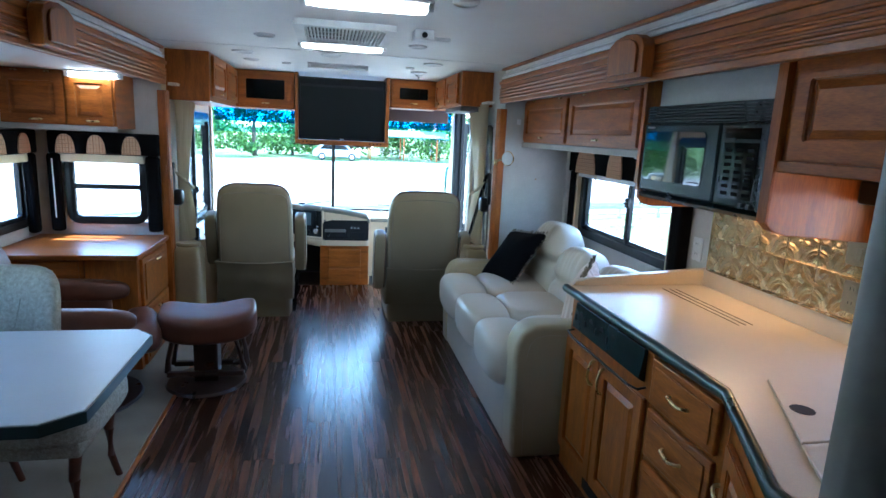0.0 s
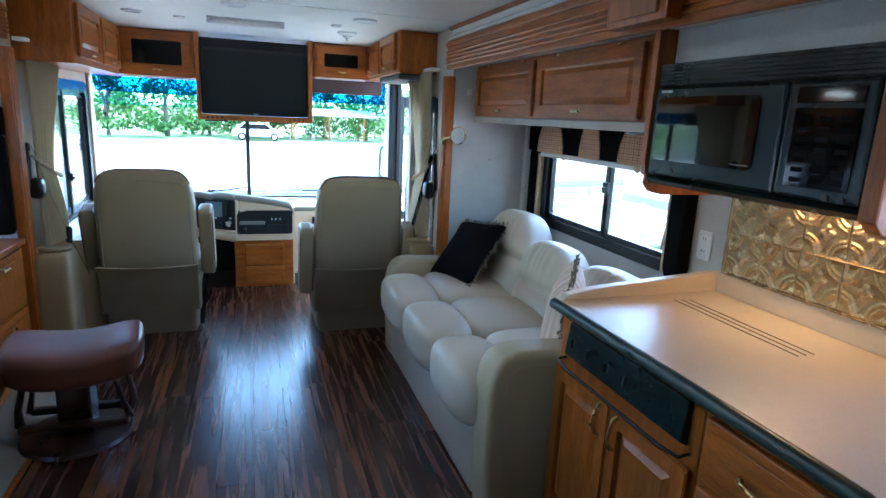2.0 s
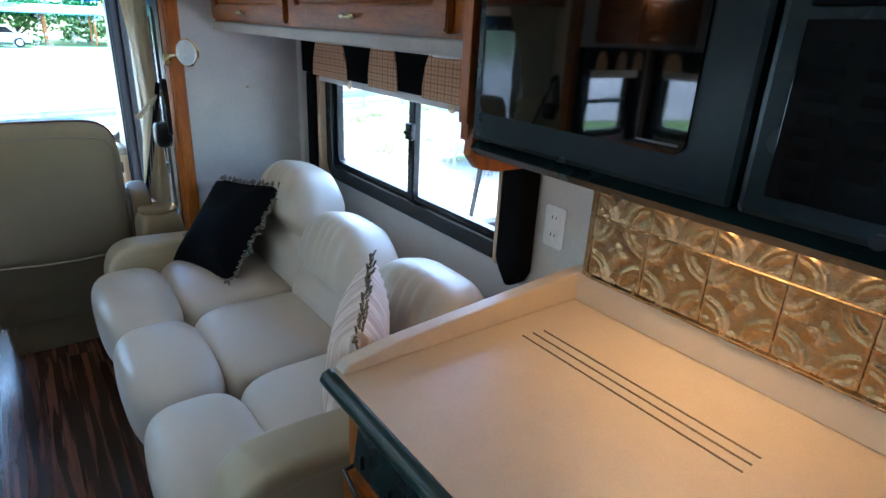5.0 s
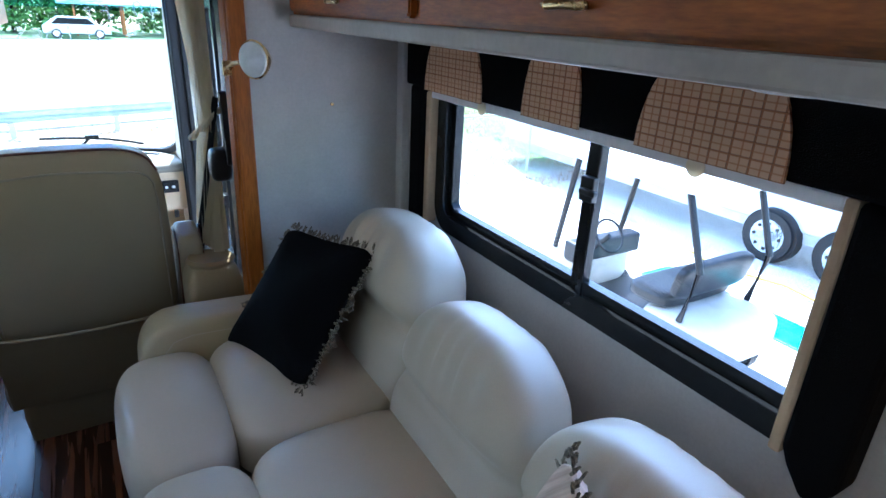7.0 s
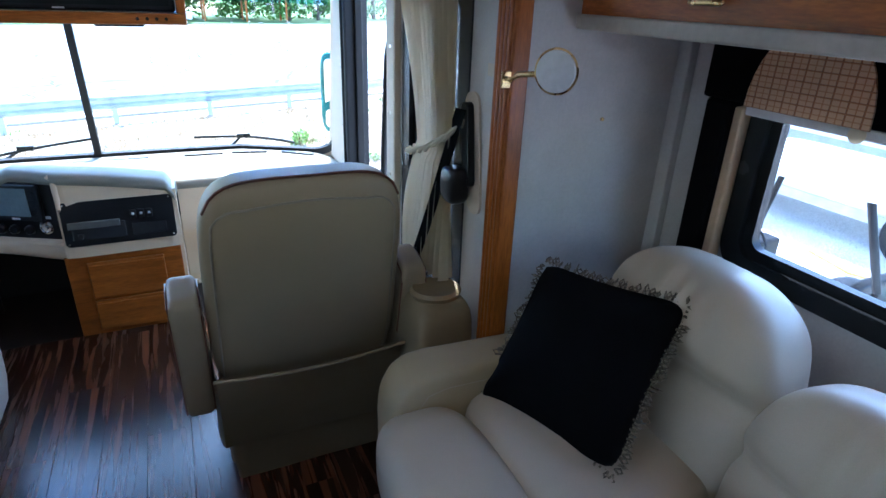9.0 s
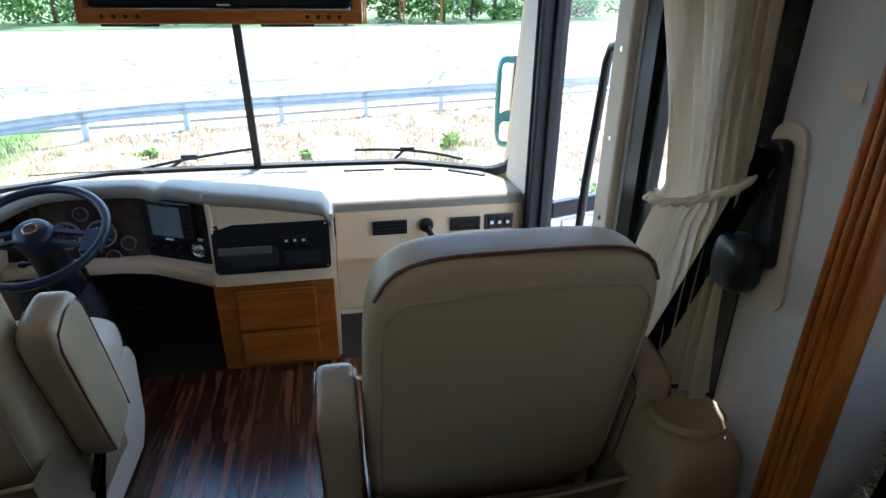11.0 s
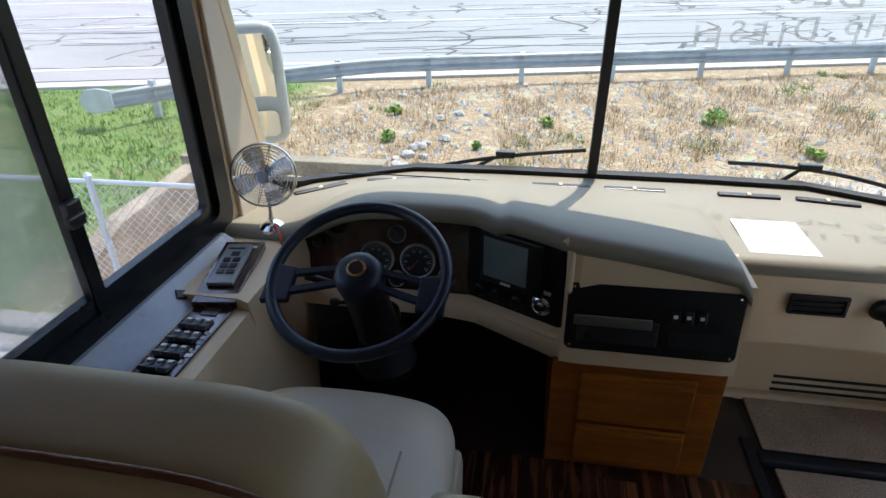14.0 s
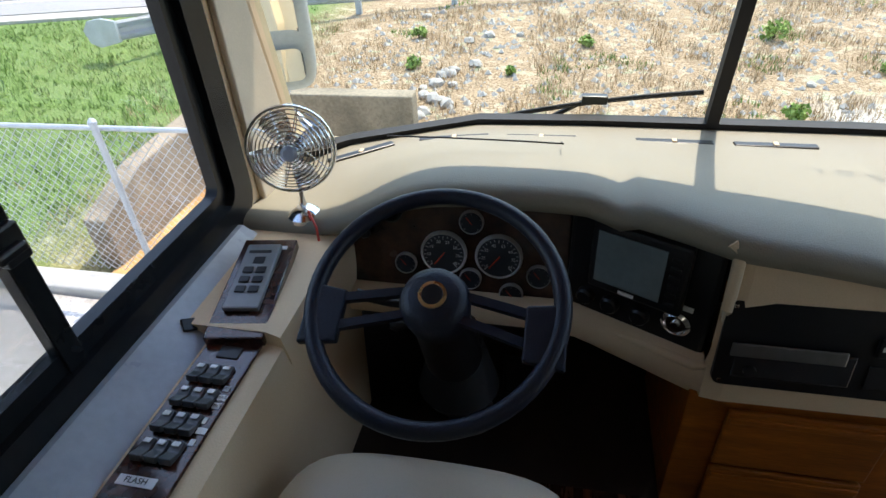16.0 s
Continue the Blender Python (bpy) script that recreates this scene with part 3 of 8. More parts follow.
part("board_surround", tube([(-0.085, 5.888, 0.80), (-0.066, 5.882, 0.78), (-0.062, 5.876, 0.65), (-0.064, 5.872, 0.50), (-0.09, 5.88, 0.482), (-0.2, 5.935, 0.482), (-0.35, 6.01, 0.482)], 0.012, 10), DASH, dash, smooth=60)


RIMM = mat("satin_rim", (0.8, 0.8, 0.78), 0.38, metal=0.7, var=0.05, fine=0.03)


def gauge(x, z, r, big):
    y = 6.045 + (z - 0.48) * 0.17 - 0.004
    m = pose(x, y, z, 90 - 10, 0, 0)
    g = part("gauge", lathe([(r, 0.0), (r, 0.008), (r * 0.93, 0.014), (r * 0.88, 0.010)], (0, 0, 0), 32), RIMM, dash, "round chrome-rimmed gauge", smooth=40)
    g.matrix_basis = Matrix.Translation(-OFF[dash]) @ m
    g.data.transform(Matrix.Translation(OFF[dash]))
    OFF[g] = Vector((0, 0, 0))
    part("dial", lathe([(r * 0.88, 0.0), (r * 0.88, 0.0112)], (0, 0, 0), 32), mat("gauge_face", (0.02, 0.025, 0.03), 0.3), g, "black gauge face")
    ticks = bmesh.new()
    n = 21 if big else 9
    for i in range(n):
        a = radians(225 - 270 * i / (n - 1))
        l = 0.14 if i % (5 if big else 4) == 0 else 0.08
        t = B((r * (0.82 - l), r * 0.82, -r * 0.012, r * 0.012, 0.0115, 0.0122))
        t.transform(Matrix.Rotation(a, 4, "Z"))
        ticks = join(ticks, t)
    part("scale", ticks, WHITEP, g, "white scale marks")
    nd = B((-r * 0.1, r * 0.62, -r * 0.025, r * 0.025, 0.013, 0.0145))
    nd.transform(Matrix.Rotation(radians(232 if big else 130), 4, "Z"))
    part("needle", nd, RED, g, "orange-red needle")


WHITEP = mat("white_print", (0.75, 0.75, 0.75), 0.5)
RED = mat("red_needle", (0.7, 0.06, 0.02), 0.4)
for x, z, r, big in ((-0.668, 0.60, 0.058, 1), (-0.533, 0.60, 0.058, 1), (-0.60, 0.685, 0.03, 0), (-0.602, 0.535, 0.028, 0), (-0.765, 0.565, 0.028, 0), (-0.435, 0.555, 0.03, 0), (-0.50, 0.50, 0.03, 0)):
    gauge(x, z, r, big)


def words(text, size, m, material, parent, name="lettering", label=""):
    """Flat letters with a little thickness, under a thing."""
    cu = bpy.data.curves.new(name, "FONT")
    cu.body = text
    cu.size = size
    cu.align_x = "CENTER"
    cu.align_y = "CENTER"
    cu.extrude = size * 0.02
    tmp = bpy.data.objects.new(name, cu)
    scene.collection.objects.link(tmp)
    me = bpy.data.meshes.new_from_object(tmp.evaluated_get(bpy.context.evaluated_depsgraph_get()))
    bpy.data.objects.remove(tmp)
    bm = bmesh.new()
    bm.from_mesh(me)
    bm.transform(m)
    return part(name, bm, material, parent, label)


for x, s in ((-0.668, ("5", "10", "15", "20", "25", "30", "35", "40")), (-0.533, ("15", "25", "35", "45", "55", "65", "75", "85"))):
    for i, q in enumerate(s):
        a = radians(215 - 250 * i / 7)
        z = 0.60 + 0.036 * math.sin(a)
        words(q, 0.011, pose(x + 0.036 * math.cos(a), 6.045 + (z - 0.48) * 0.17 - 0.018, z, 80), WHITEP, dash)
# ticker and small fittings on the board
part("side_knob", lathe([(0.016, 0), (0.016, 0.01), (0.01, 0.016)], (-0.87, 6.07, 0.64), 16, "y"), BLACK, dash)
# vent louvre at the board's head
part("round_vent", lathe([(0.03, 0), (0.03, 0.02), (0.024, 0.022), (0.02, 0.008)], (-0.80, 6.09, 0.70), 20, "y"), BLACK, dash)
ang = math.degrees(math.atan2(-0.145, 0.295))


def onboard(u, z, d=0.0):
    """A place on the angled monitor board: u metres along it, d out of it."""
    c, s = math.cos(radians(ang)), math.sin(radians(ang))
    return Matrix.Translation((-0.37 + u * c + d * s, 6.045 + u * s - d * c, z)) @ Matrix.Rotation(radians(ang), 4, "Z")


part("monitor", B((-0.105, 0.105, -0.025, 0.0, -0.088, 0.088), bevel=0.008, m=onboard(0.165, 0.675)), BLACK, dash)
part("screen", B((-0.088, 0.058, -0.029, -0.026, -0.062, 0.068), m=onboard(0.165, 0.675)), mat("grey_screen", (0.16, 0.20, 0.20), 0.18), dash, "dull grey switched-off monitor screen")
part("monitor_print", B((-0.03, 0.005, -0.0285, -0.0262, -0.078, -0.070), m=onboard(0.165, 0.675)), WHITEP, dash)
for i in range(6):
    part("monitor_button", B((0.068, 0.09, -0.031, -0.026, 0.05 - i * 0.022, 0.06 - i * 0.022), bevel=0.002, m=onboard(0.165, 0.675)), RUBBER, dash)
for i, u in enumerate((0.055, 0.115, 0.185)):
    kb = lathe([(0.022, 0), (0.021, 0.015), (0.016, 0.02)], (0, 0, 0), 20, "y")
    kb.transform(onboard(u, 0.54))
    part("heater_knob", kb, BLACK, dash, smooth=40)
kn = lathe([(0.032, 0), (0.032, 0.006), (0.024, 0.012), (0.020, 0.006), (0.010, 0.006), (0.009, 0.014)], (0, 0, 0), 28, "y")
kn.transform(onboard(0.262, 0.555))
part("chrome_lock", kn, CHROME, dash, "round chrome lock", smooth=40)
part("white_tag", B((-0.028, 0.028, -0.003, 0, -0.006, 0.006), m=onboard(0.262, 0.602)), WHITEP, dash)
# radio panel in the centre
lean = Matrix.Translation((0.165, 5.868, 0.575)) @ Matrix.Rotation(radians(-8), 4, "X")
part("radio_panel", prism(rounded(0.46, 0.205, 0.02), "y", -0.012, 0.004, m=lean), BLACK, dash, "black radio panel")
part("radio", B((-0.20, 0.02, -0.02, -0.0125, -0.075, 0.0), bevel=0.004, m=lean), mat("radio_front", (0.03, 0.03, 0.032), 0.25), dash)
part("radio_strip", B((-0.21, 0.0, -0.026, -0.0205, -0.02, 0.012), bevel=0.003, m=lean), mat("grey_metal", (0.25, 0.25, 0.24), 0.3, metal=0.8), dash)
kb = lathe([(0.013, 0), (0.012, 0.008)], (-0.165, -0.02, -0.055), 16, "y")
kb.transform(lean)
part("radio_knob", kb, BLACK, dash, smooth=40)
part("cubby", B((0.045, 0.19, -0.016, -0.0125, -0.075, -0.02), bevel=0.003, m=lean), RUBBER, dash)
for i in range(3):
    sw = part("rocker_switch", B((0.045 + i * 0.034, 0.07 + i * 0.034, -0.022, -0.0125, 0.005, 0.045), bevel=0.003, m=lean), BLACK, dash)
    part("switch_mark", B((0.052 + i * 0.034, 0.063 + i * 0.034, -0.0235, -0.0222, 0.022, 0.032), m=lean), WHITEP, sw)
for sx in (-0.215, 0.215):
    for sz in (-0.09, 0.09):
        part("panel_screw", B((sx - 0.004, sx + 0.004, -0.015, -0.0122, sz - 0.004, sz + 0.004), bevel=0.001, m=lean), CHROME, dash)
# right side of the dash
for x0, x1, z0, z1 in ((0.583, 0.74, 0.522, 0.585), (0.943, 1.083, 0.520, 0.582)):
    po = part("vent_pocket", ring([(x0, z0), (x1, z0), (x1, z1), (x0, z1)], [(x0 + 0.008, z0 + 0.008), (x1 - 0.008, z0 + 0.008), (x1 - 0.008, z1 - 0.008), (x0 + 0.008, z1 - 0.008)], "y", 6.045, 6.06), BLACK, dash, "black dash vent")
    part("vent_back", B((x0 + 0.006, x1 - 0.006, 6.0545, 6.0575, z0 + 0.006, z1 - 0.006)), RUBBER, po)
    for i in range(2):
        part("louvre", B((x0 + 0.01, x1 - 0.01, 6.049, 6.054, z0 + 0.02 + i * 0.017, z0 + 0.026 + i * 0.017)), BLACK, po)
sp = part("switch_plate", B((1.106, 1.243, 6.05, 6.058, 0.515, 0.59), bevel=0.004), BLACK, dash)
for i in range(3):
    part("rocker_switch", B((1.122 + i * 0.038, 1.153 + i * 0.038, 6.04, 6.0495, 0.53, 0.575), bevel=0.003), RUBBER, sp)
    part("switch_mark", B((1.130 + i * 0.038, 1.145 + i * 0.038, 6.0385, 6.0398, 0.545, 0.56)), WHITEP, sp)
for i in range(3):
    part("slot", B((0.727, 1.128, 6.296, 6.3, 0.085 - i * 0.03, 0.095 - i * 0.03)), RUBBER, dash, "dark slot in the kick panel")
part("hook", B((1.20, 1.225, 6.04, 6.06, 0.36, 0.405), bevel=0.004), BLACK, dash)
# demister slots along the foot of the glass
for x0, x1 in ((-1.09, -0.88), (-0.835, -0.62), (-0.57, -0.36), (-0.192, 0.024), (0.077, 0.296), (0.48, 0.69), (0.74, 0.94), (1.0, 1.205)):
    c = (x0 + x1) / 2
    yy = ws(c, 0.68) - 0.145
    d = B((x0, x1, yy - 0.014, yy + 0.014, 0.66, 0.684), bevel=0.004)
    d.transform(Matrix.Translation((c, yy, 0)) @ Matrix.Rotation(radians(--math.degrees(math.atan((ws(c + 0.05, 0.7) - ws(c - 0.05, 0.7)) / 0.1))), 4, "Z") @ Matrix.Translation((-c, -yy, 0)))
    dv = part("demister_slot", d, BLACK, dash, "narrow black demister slot")
    part("slot_bar", B((c - 0.006, c + 0.006, yy - 0.01, yy + 0.01, 0.684, 0.687)), DASH, dv)
# seam of a lid on the dash top
part("lid_seam", tube([(-0.86, 6.30, 0.792), (-0.7, 6.275, 0.805), (-0.5, 6.265, 0.808), (-0.40, 6.27, 0.803), (-0.405, 6.36, 0.765)], 0.0022, 6), RUBBER, dash)
single("paper", B((0.459, 0.656, 6.10, 6.33, 0.6885, 0.690), m=Matrix.Translation((0, 0, 0))), mat("white_paper", (0.8, 0.8, 0.8), 0.7, var=0.05, scale=20), "white sheet of paper lying on the dash", "paper")
single("brace_bar", join(tube([(0.83, 6.03, 0.55), (0.86, 5.98, 0.50), (1.0, 5.97, 0.28), (1.19, 5.97, 0.0)], 0.014, 10), lathe([(0.035, 0), (0.03, 0.014), (0.018, 0.016)], (0.83, 6.05, 0.556), 16, "y")), BLACK, "black tubular brace from dash to step", "brace bar", smooth=50)

# drawer box under the dash
dw = thing("drawer_box", (0.16, 6.05, 0.0), "small cherry-wood cabinet with two drawers under the dash", "cabinet")
part("body", B((-0.09, 0.40, 5.862, 6.28, 0.0, 0.418), bevel=0.004), WOODX, dw)
for z0, z1 in ((0.20, 0.385), (0.025, 0.185)):
    d = part("drawer", B((-0.005, 0.32, 5.846, 5.861, z0, z1), bevel=0.005), WOODX, dw)
    part("bead", B((0.0, 0.315, 5.840, 5.8455, z1 - 0.03, z1 - 0.012), bevel=0.002), WOODX, d)

# steering wheel and column
col = Vector((-0.61, 5.71, 0.745))
nrm = Vector((0.0, -0.44, 0.90)).normalized()
sm = Matrix.Translation(col) @ nrm.to_track_quat("Z", "Y").to_matrix().to_4x4()
WHEELM = mat("navy_leather", (0.006, 0.009, 0.019), 0.4, spec=0.35, var=0.2, bump=0.3, bscale=200)
sw = thing("steering_wheel", (-0.61, 6.0, 0.0), "dark four-spoke steering wheel on a black column", "steering wheel")
rim = tube([(0.229 * math.cos(a), 0.229 * math.sin(a), 0.0) for a in (2 * math.pi * i / 56 for i in range(56))], 0.0165, 12, True)
rim.transform(sm)
part("rim", rim, WHEELM, sw, smooth=60)
hb = lathe([(0.062, -0.05), (0.066, 0.0), (0.058, 0.022), (0.042, 0.03)], (0, 0, 0), 32)
hb.transform(sm)
part("hub", hb, WHEELM, sw, smooth=50)
bz = lathe([(0.026, 0.030), (0.026, 0.034), (0.02, 0.035)], (0, 0, 0), 24)
bz.transform(sm)
part("badge", bz, BRASS, sw, "small round bronze badge", smooth=40)
bz = lathe([(0.020, 0.0352), (0.019, 0.0365)], (0, 0, 0), 20)
bz.transform(sm)
part("badge_field", bz, BLACK, sw)
for sx in (1, -1):
    for y0, y1 in ((0.015, 0.0), (-0.03, -0.06)):
        s = prism([(0.05 * sx, y0 - 0.008), (0.05 * sx, y0 + 0.008), (0.232 * sx, y1 - 0.012 + 0.0), (0.232 * sx, y1 - 0.03)], "z", -0.008, 0.008)
        s.transform(sm)
        part("spoke", s, WHEELM, sw)
    s = prism([(0.165 * sx, -0.095), (0.165 * sx, 0.005), (0.238 * sx, 0.015), (0.238 * sx, -0.105)], "z", -0.010, 0.010, bevel=0.004)
    s.transform(sm)
    part("spoke_end", s, WHEELM, sw)
part("column", join(cyl(col - nrm * 0.03, col - nrm * 0.30, 0.055, 0.065, 20), cyl((-0.61, 5.90, 0.5), (-0.61, 6.05, 0.0), 0.05, 0.07, 16)), BLACK, sw, smooth=40)
part("column_boot", lathe([(0.085, 0.30), (0.10, 0.33), (0.075, 0.42), (0.06, 0.47)], (-0.61, 5.89, 0.0), 24), RUBBER, sw, smooth=40)
part("stalk", tube([(-0.64, 5.79, 0.66), (-0.72, 5.78, 0.67), (-0.79, 5.78, 0.685)], [0.008, 0.009, 0.012], 10), BLACK, sw, smooth=60)
part("lower_stalk", tube([(-0.63, 5.80, 0.60), (-0.70, 5.79, 0.60), (-0.715, 5.79, 0.60), (-0.73, 5.79, 0.60)], [0.006, 0.006, 0.014, 0.01], 10), BLACK, sw, smooth=60)
single("pedal", B((-0.52, -0.43, 6.08, 6.11, 0.08, 0.22), bevel=0.01, m=None), BLACK, "black pedal under the dash", "pedal")

# side console with its switches
cons = thing("side_console", (-1.05, 5.5, 0.0), "beige console along the driver's window with a burl switch panel", "console")
part("body", join(prism([(XL + 0.002, 0.0), (-0.93, 0.0), (-0.900, 0.585), (-0.91, 0.632), (-0.93, 0.64), (XL + 0.002, 0.64)], "y", 4.95, 5.66), prism([(XL + 0.002, 0.0), (-0.93, 0.0), (-0.900, 0.60), (-0.91, 0.66), (-0.94, 0.672), (XL + 0.002, 0.672)], "y", 5.661, 6.06)), DASH, cons, smooth=30)
BURL = mat("burl_veneer", (0.13, 0.045, 0.022), 0.16, var=0.6, scale=22, fine=0.3, col2=(0.05, 0.018, 0.012), coat=0.5)
tl = Matrix.Translation((-1.0, 5.46, 0.645))
part("switch_panel", B((-0.055, 0.055, -0.30, 0.19, -0.004, 0.003), bevel=0.002, m=tl), BURL, cons, "glossy burl switch panel")
tl2 = Matrix.Translation((-1.02, 5.79, 0.664)) @ Matrix.Rotation(radians(8), 4, "Z") @ Matrix.Rotation(radians(7), 4, "X")
part("keypad_panel", B((-0.06, 0.06, -0.15, 0.135, -0.004, 0.022), bevel=0.003, m=tl2), BURL, cons, "glossy burl panel round the keypad")
kp = part("keypad", B((-0.04, 0.036, -0.085, 0.105, 0.0225, 0.036), bevel=0.004, m=tl2), mat("grey_keypad", (0.22, 0.22, 0.22), 0.4, metal=0.3), cons, "grey gear selector keypad")
part("keypad_print", B((-0.03, 0.02, 0.075, 0.083, 0.0362, 0.037), m=tl2), RUBBER, kp)
part("display", B((-0.012, 0.012, 0.042, 0.062, 0.0362, 0.037), m=tl2), RUBBER, kp)
for i in range(3):
    for j in range(2):
        k = part("key", B((-0.026 + j * 0.028, -0.004 + j * 0.028, 0.012 - i * 0.028, 0.03 - i * 0.028, 0.0362, 0.040), bevel=0.002, m=tl2), BLACK, kp)
        
part("white_tag", B((-0.03, 0.045, 0.10, 0.11, 0.0222, 0.024), m=tl2), WHITEP, cons)
SWM = mat("grey_switch", (0.06, 0.065, 0.07), 0.3, var=0.2)
for i in range(4):
    for j in range(3):
        m4 = tl @ Matrix.Translation((-0.04 + j * 0.026, 0.10 - i * 0.055, 0.003)) @ Matrix.Rotation(radians(-10), 4, "X")
        sx = part("rocker_switch", prism([(-0.022, 0.0), (0.022, 0.0), (0.021, 0.012), (0.0, 0.007), (-0.021, 0.014)], "x", 0.0, 0.022, bevel=0.002, m=m4), SWM, cons)
        part("switch_mark", B((0.005, 0.017, 0.008, 0.017, 0.0115, 0.0135), m=m4), WHITEP, sx)
for y, w in ((0.075, 0.018), (0.055, 0.026), (0.037, 0.022), (0.005, 0.010), (-0.015, 0.028), (-0.038, 0.014)):
    part("white_tag", B((0.036, 0.036 + w * 0.6, y - 0.006, y + 0.006, 0.0032, 0.005), m=tl), WHITEP, cons)
part("white_tag", B((-0.04, 0.025, -0.125, -0.108, 0.0032, 0.005), m=tl), WHITEP, cons)
words("FLASH", 0.014, tl @ Matrix.Translation((-0.008, -0.1165, 0.0056)), RUBBER, cons)
for q, y in (("ON", 0.075), ("BRAKE", 0.055), ("OFF", 0.037)):
    words(q, 0.007, tl @ Matrix.Translation((0.0435, y, 0.0056)), RUBBER, cons)
part("toggle_plate", B((-0.02, 0.025, 0.145, 0.175, 0.003, 0.006), bevel=0.002, m=tl), BLACK, cons)
part("mirror_control", B((-0.03, 0.045, -0.27, -0.145, 0.003, 0.012), bevel=0.004, m=tl), BLACK, cons)
for i in range(3):
    part("control_key", B((-0.015, 0.03, -0.19 - i * 0.03, -0.17 - i * 0.03, 0.0125, 0.018), bevel=0.003, m=tl), RUBBER, cons)
for i, c in enumerate(((0.05, 0.4, 0.1), (0.5, 0.05, 0.05), (0.5, 0.4, 0.05))):
    part("pilot_lamp", lathe([(0.004, 0), (0.003, 0.004)], tl @ Vector((-0.01 + i * 0.015, -0.155, 0.0122)), 8), mat("pilot", c, 0.3), cons)
part("sill_panel", prism([(XL + 0.002, 0.6405), (XL + 0.095, 0.6405), (XL + 0.018, 0.695), (XL + 0.002, 0.695)], "y", 4.95, 5.98), mat("grey_sill", (0.36, 0.39, 0.43), 0.3), cons, "smooth grey sill panel")
cl = B((-0.014, 0.014, -0.014, 0.014, -0.003, 0.003), bevel=0.002)
cl.transform(Matrix.Translation((XL + 0.059, 5.66, 0.6705)) @ Matrix.Rotation(radians(35), 4, "Y") @ Matrix.Rotation(radians(45), 4, "Z"))
part("cover_clip", cl, BLACK, cons)

# chrome fan on the dash
fan = thing("dash_fan", (-1.02, 6.06, 0.70), "small chrome wire-cage fan clamped on the dash", "fan")
fc = Vector((-0.99, 6.01, 0.885))
fn = Vector((0.30, -0.93, 0.18)).normalized()
fm = Matrix.Translation(fc) @ fn.to_track_quat("Z", "Y").to_matrix().to_4x4()


def put(bm, m):
    bm.transform(m)
    return bm


rings = []
for k in range(9):
    r = 0.022 + 0.0085 * k
    h = 0.034 * (1 - (r / 0.096) ** 2.6)
    part("cage_ring", put(tube([(r * math.cos(a), r * math.sin(a), h) for a in (2 * math.pi * i / 30 for i in range(30))], 0.0014, 5, True), fm), CHROME, fan, smooth=60)
part("cage_rim", put(tube([(0.096 * math.cos(a), 0.096 * math.sin(a), -0.004) for a in (2 * math.pi * i / 36 for i in range(36))], 0.004, 6, True), fm), CHROME, fan, smooth=60)
for k in range(10):
    a = 2 * math.pi * k / 10
    part("cage_rib", put(tube([(r * math.cos(a), r * math.sin(a), 0.034 * (1 - (r / 0.096) ** 2.6) - 0.002) for r in (0.015, 0.04, 0.065, 0.085, 0.096)], 0.0013, 5), fm), CHROME, fan, smooth=60)
    part("rear_rib", put(tube([(r * math.cos(a), r * math.sin(a), -0.045 * (1 - (r / 0.097) ** 2.4)) for r in (0.015, 0.05, 0.08, 0.096)], 0.0015, 5), fm), CHROME, fan, smooth=60)
part("badge", put(lathe([(0.018, 0.030), (0.018, 0.036), (0.012, 0.039)], (0, 0, 0), 20), fm), mat("fan_badge", (0.35, 0.38, 0.45), 0.3), fan)
for k in range(4):
    b = bmesh.new()
    vs = []
    for r, w in ((0.015, 0.012), (0.05, 0.026), (0.08, 0.030), (0.088, 0.018)):
        vs.append([b.verts.new((r, -w, -0.012)), b.verts.new((r, w, 0.010))])
    for p, q in zip(vs, vs[1:]):
        b.faces.new((p[0], p[1], q[1], q[0]))
    bmesh.ops.solidify(b, geom=b.faces[:], thickness=0.0015)
    b.transform(fm @ Matrix.Rotation(radians(90 * k + 20), 4, "Z"))
    part("blade", b, CHROME, fan)
part("motor", put(lathe([(0.02, -0.06), (0.028, -0.05), (0.028, -0.015), (0.015, -0.01)], (0, 0, 0), 20), fm), CHROME, fan, smooth=40)
part("stem", tube([fc - fn * 0.04 + Vector((0, 0, -0.02)), (-1.0, 6.035, 0.80), (-1.005, 6.04, 0.725)], 0.009, 10), CHROME, fan, smooth=60)
part("base", lathe([(0.042, 0.69), (0.042, 0.700), (0.03, 0.712), (0.014, 0.722)], (-1.005, 6.04, 0.0), 24), CHROME, fan, smooth=40)
single("fan_wire", tube([(-0.985, 6.02, 0.72), (-0.955, 5.985, 0.70), (-0.945, 5.965, 0.66), (-0.943, 5.96, 0.60)], 0.003, 6), mat("red_wire", (0.6, 0.05, 0.03), 0.4), "thin red wire hanging from the fan", "wire", smooth=60)
single("wire_plug", B((-0.951, -0.935, 5.952, 5.966, 0.575, 0.605), bevel=0.003), mat("blue_plug", (0.02, 0.08, 0.6), 0.4), "small blue wire connector", "plug")

# ---- things in the cab ----
PIPE = mat("piping", (0.30, 0.25, 0.18), 0.5)


def skin(sx, sy, sz, p, x, z, side=-1):
    """Depth of a stuffed block's face at x, z."""
    k = max(0.0, 1 - abs(2 * x / sx) ** p - abs(2 * z / sz) ** p)
    return side * sy / 2 * k ** (1 / p)


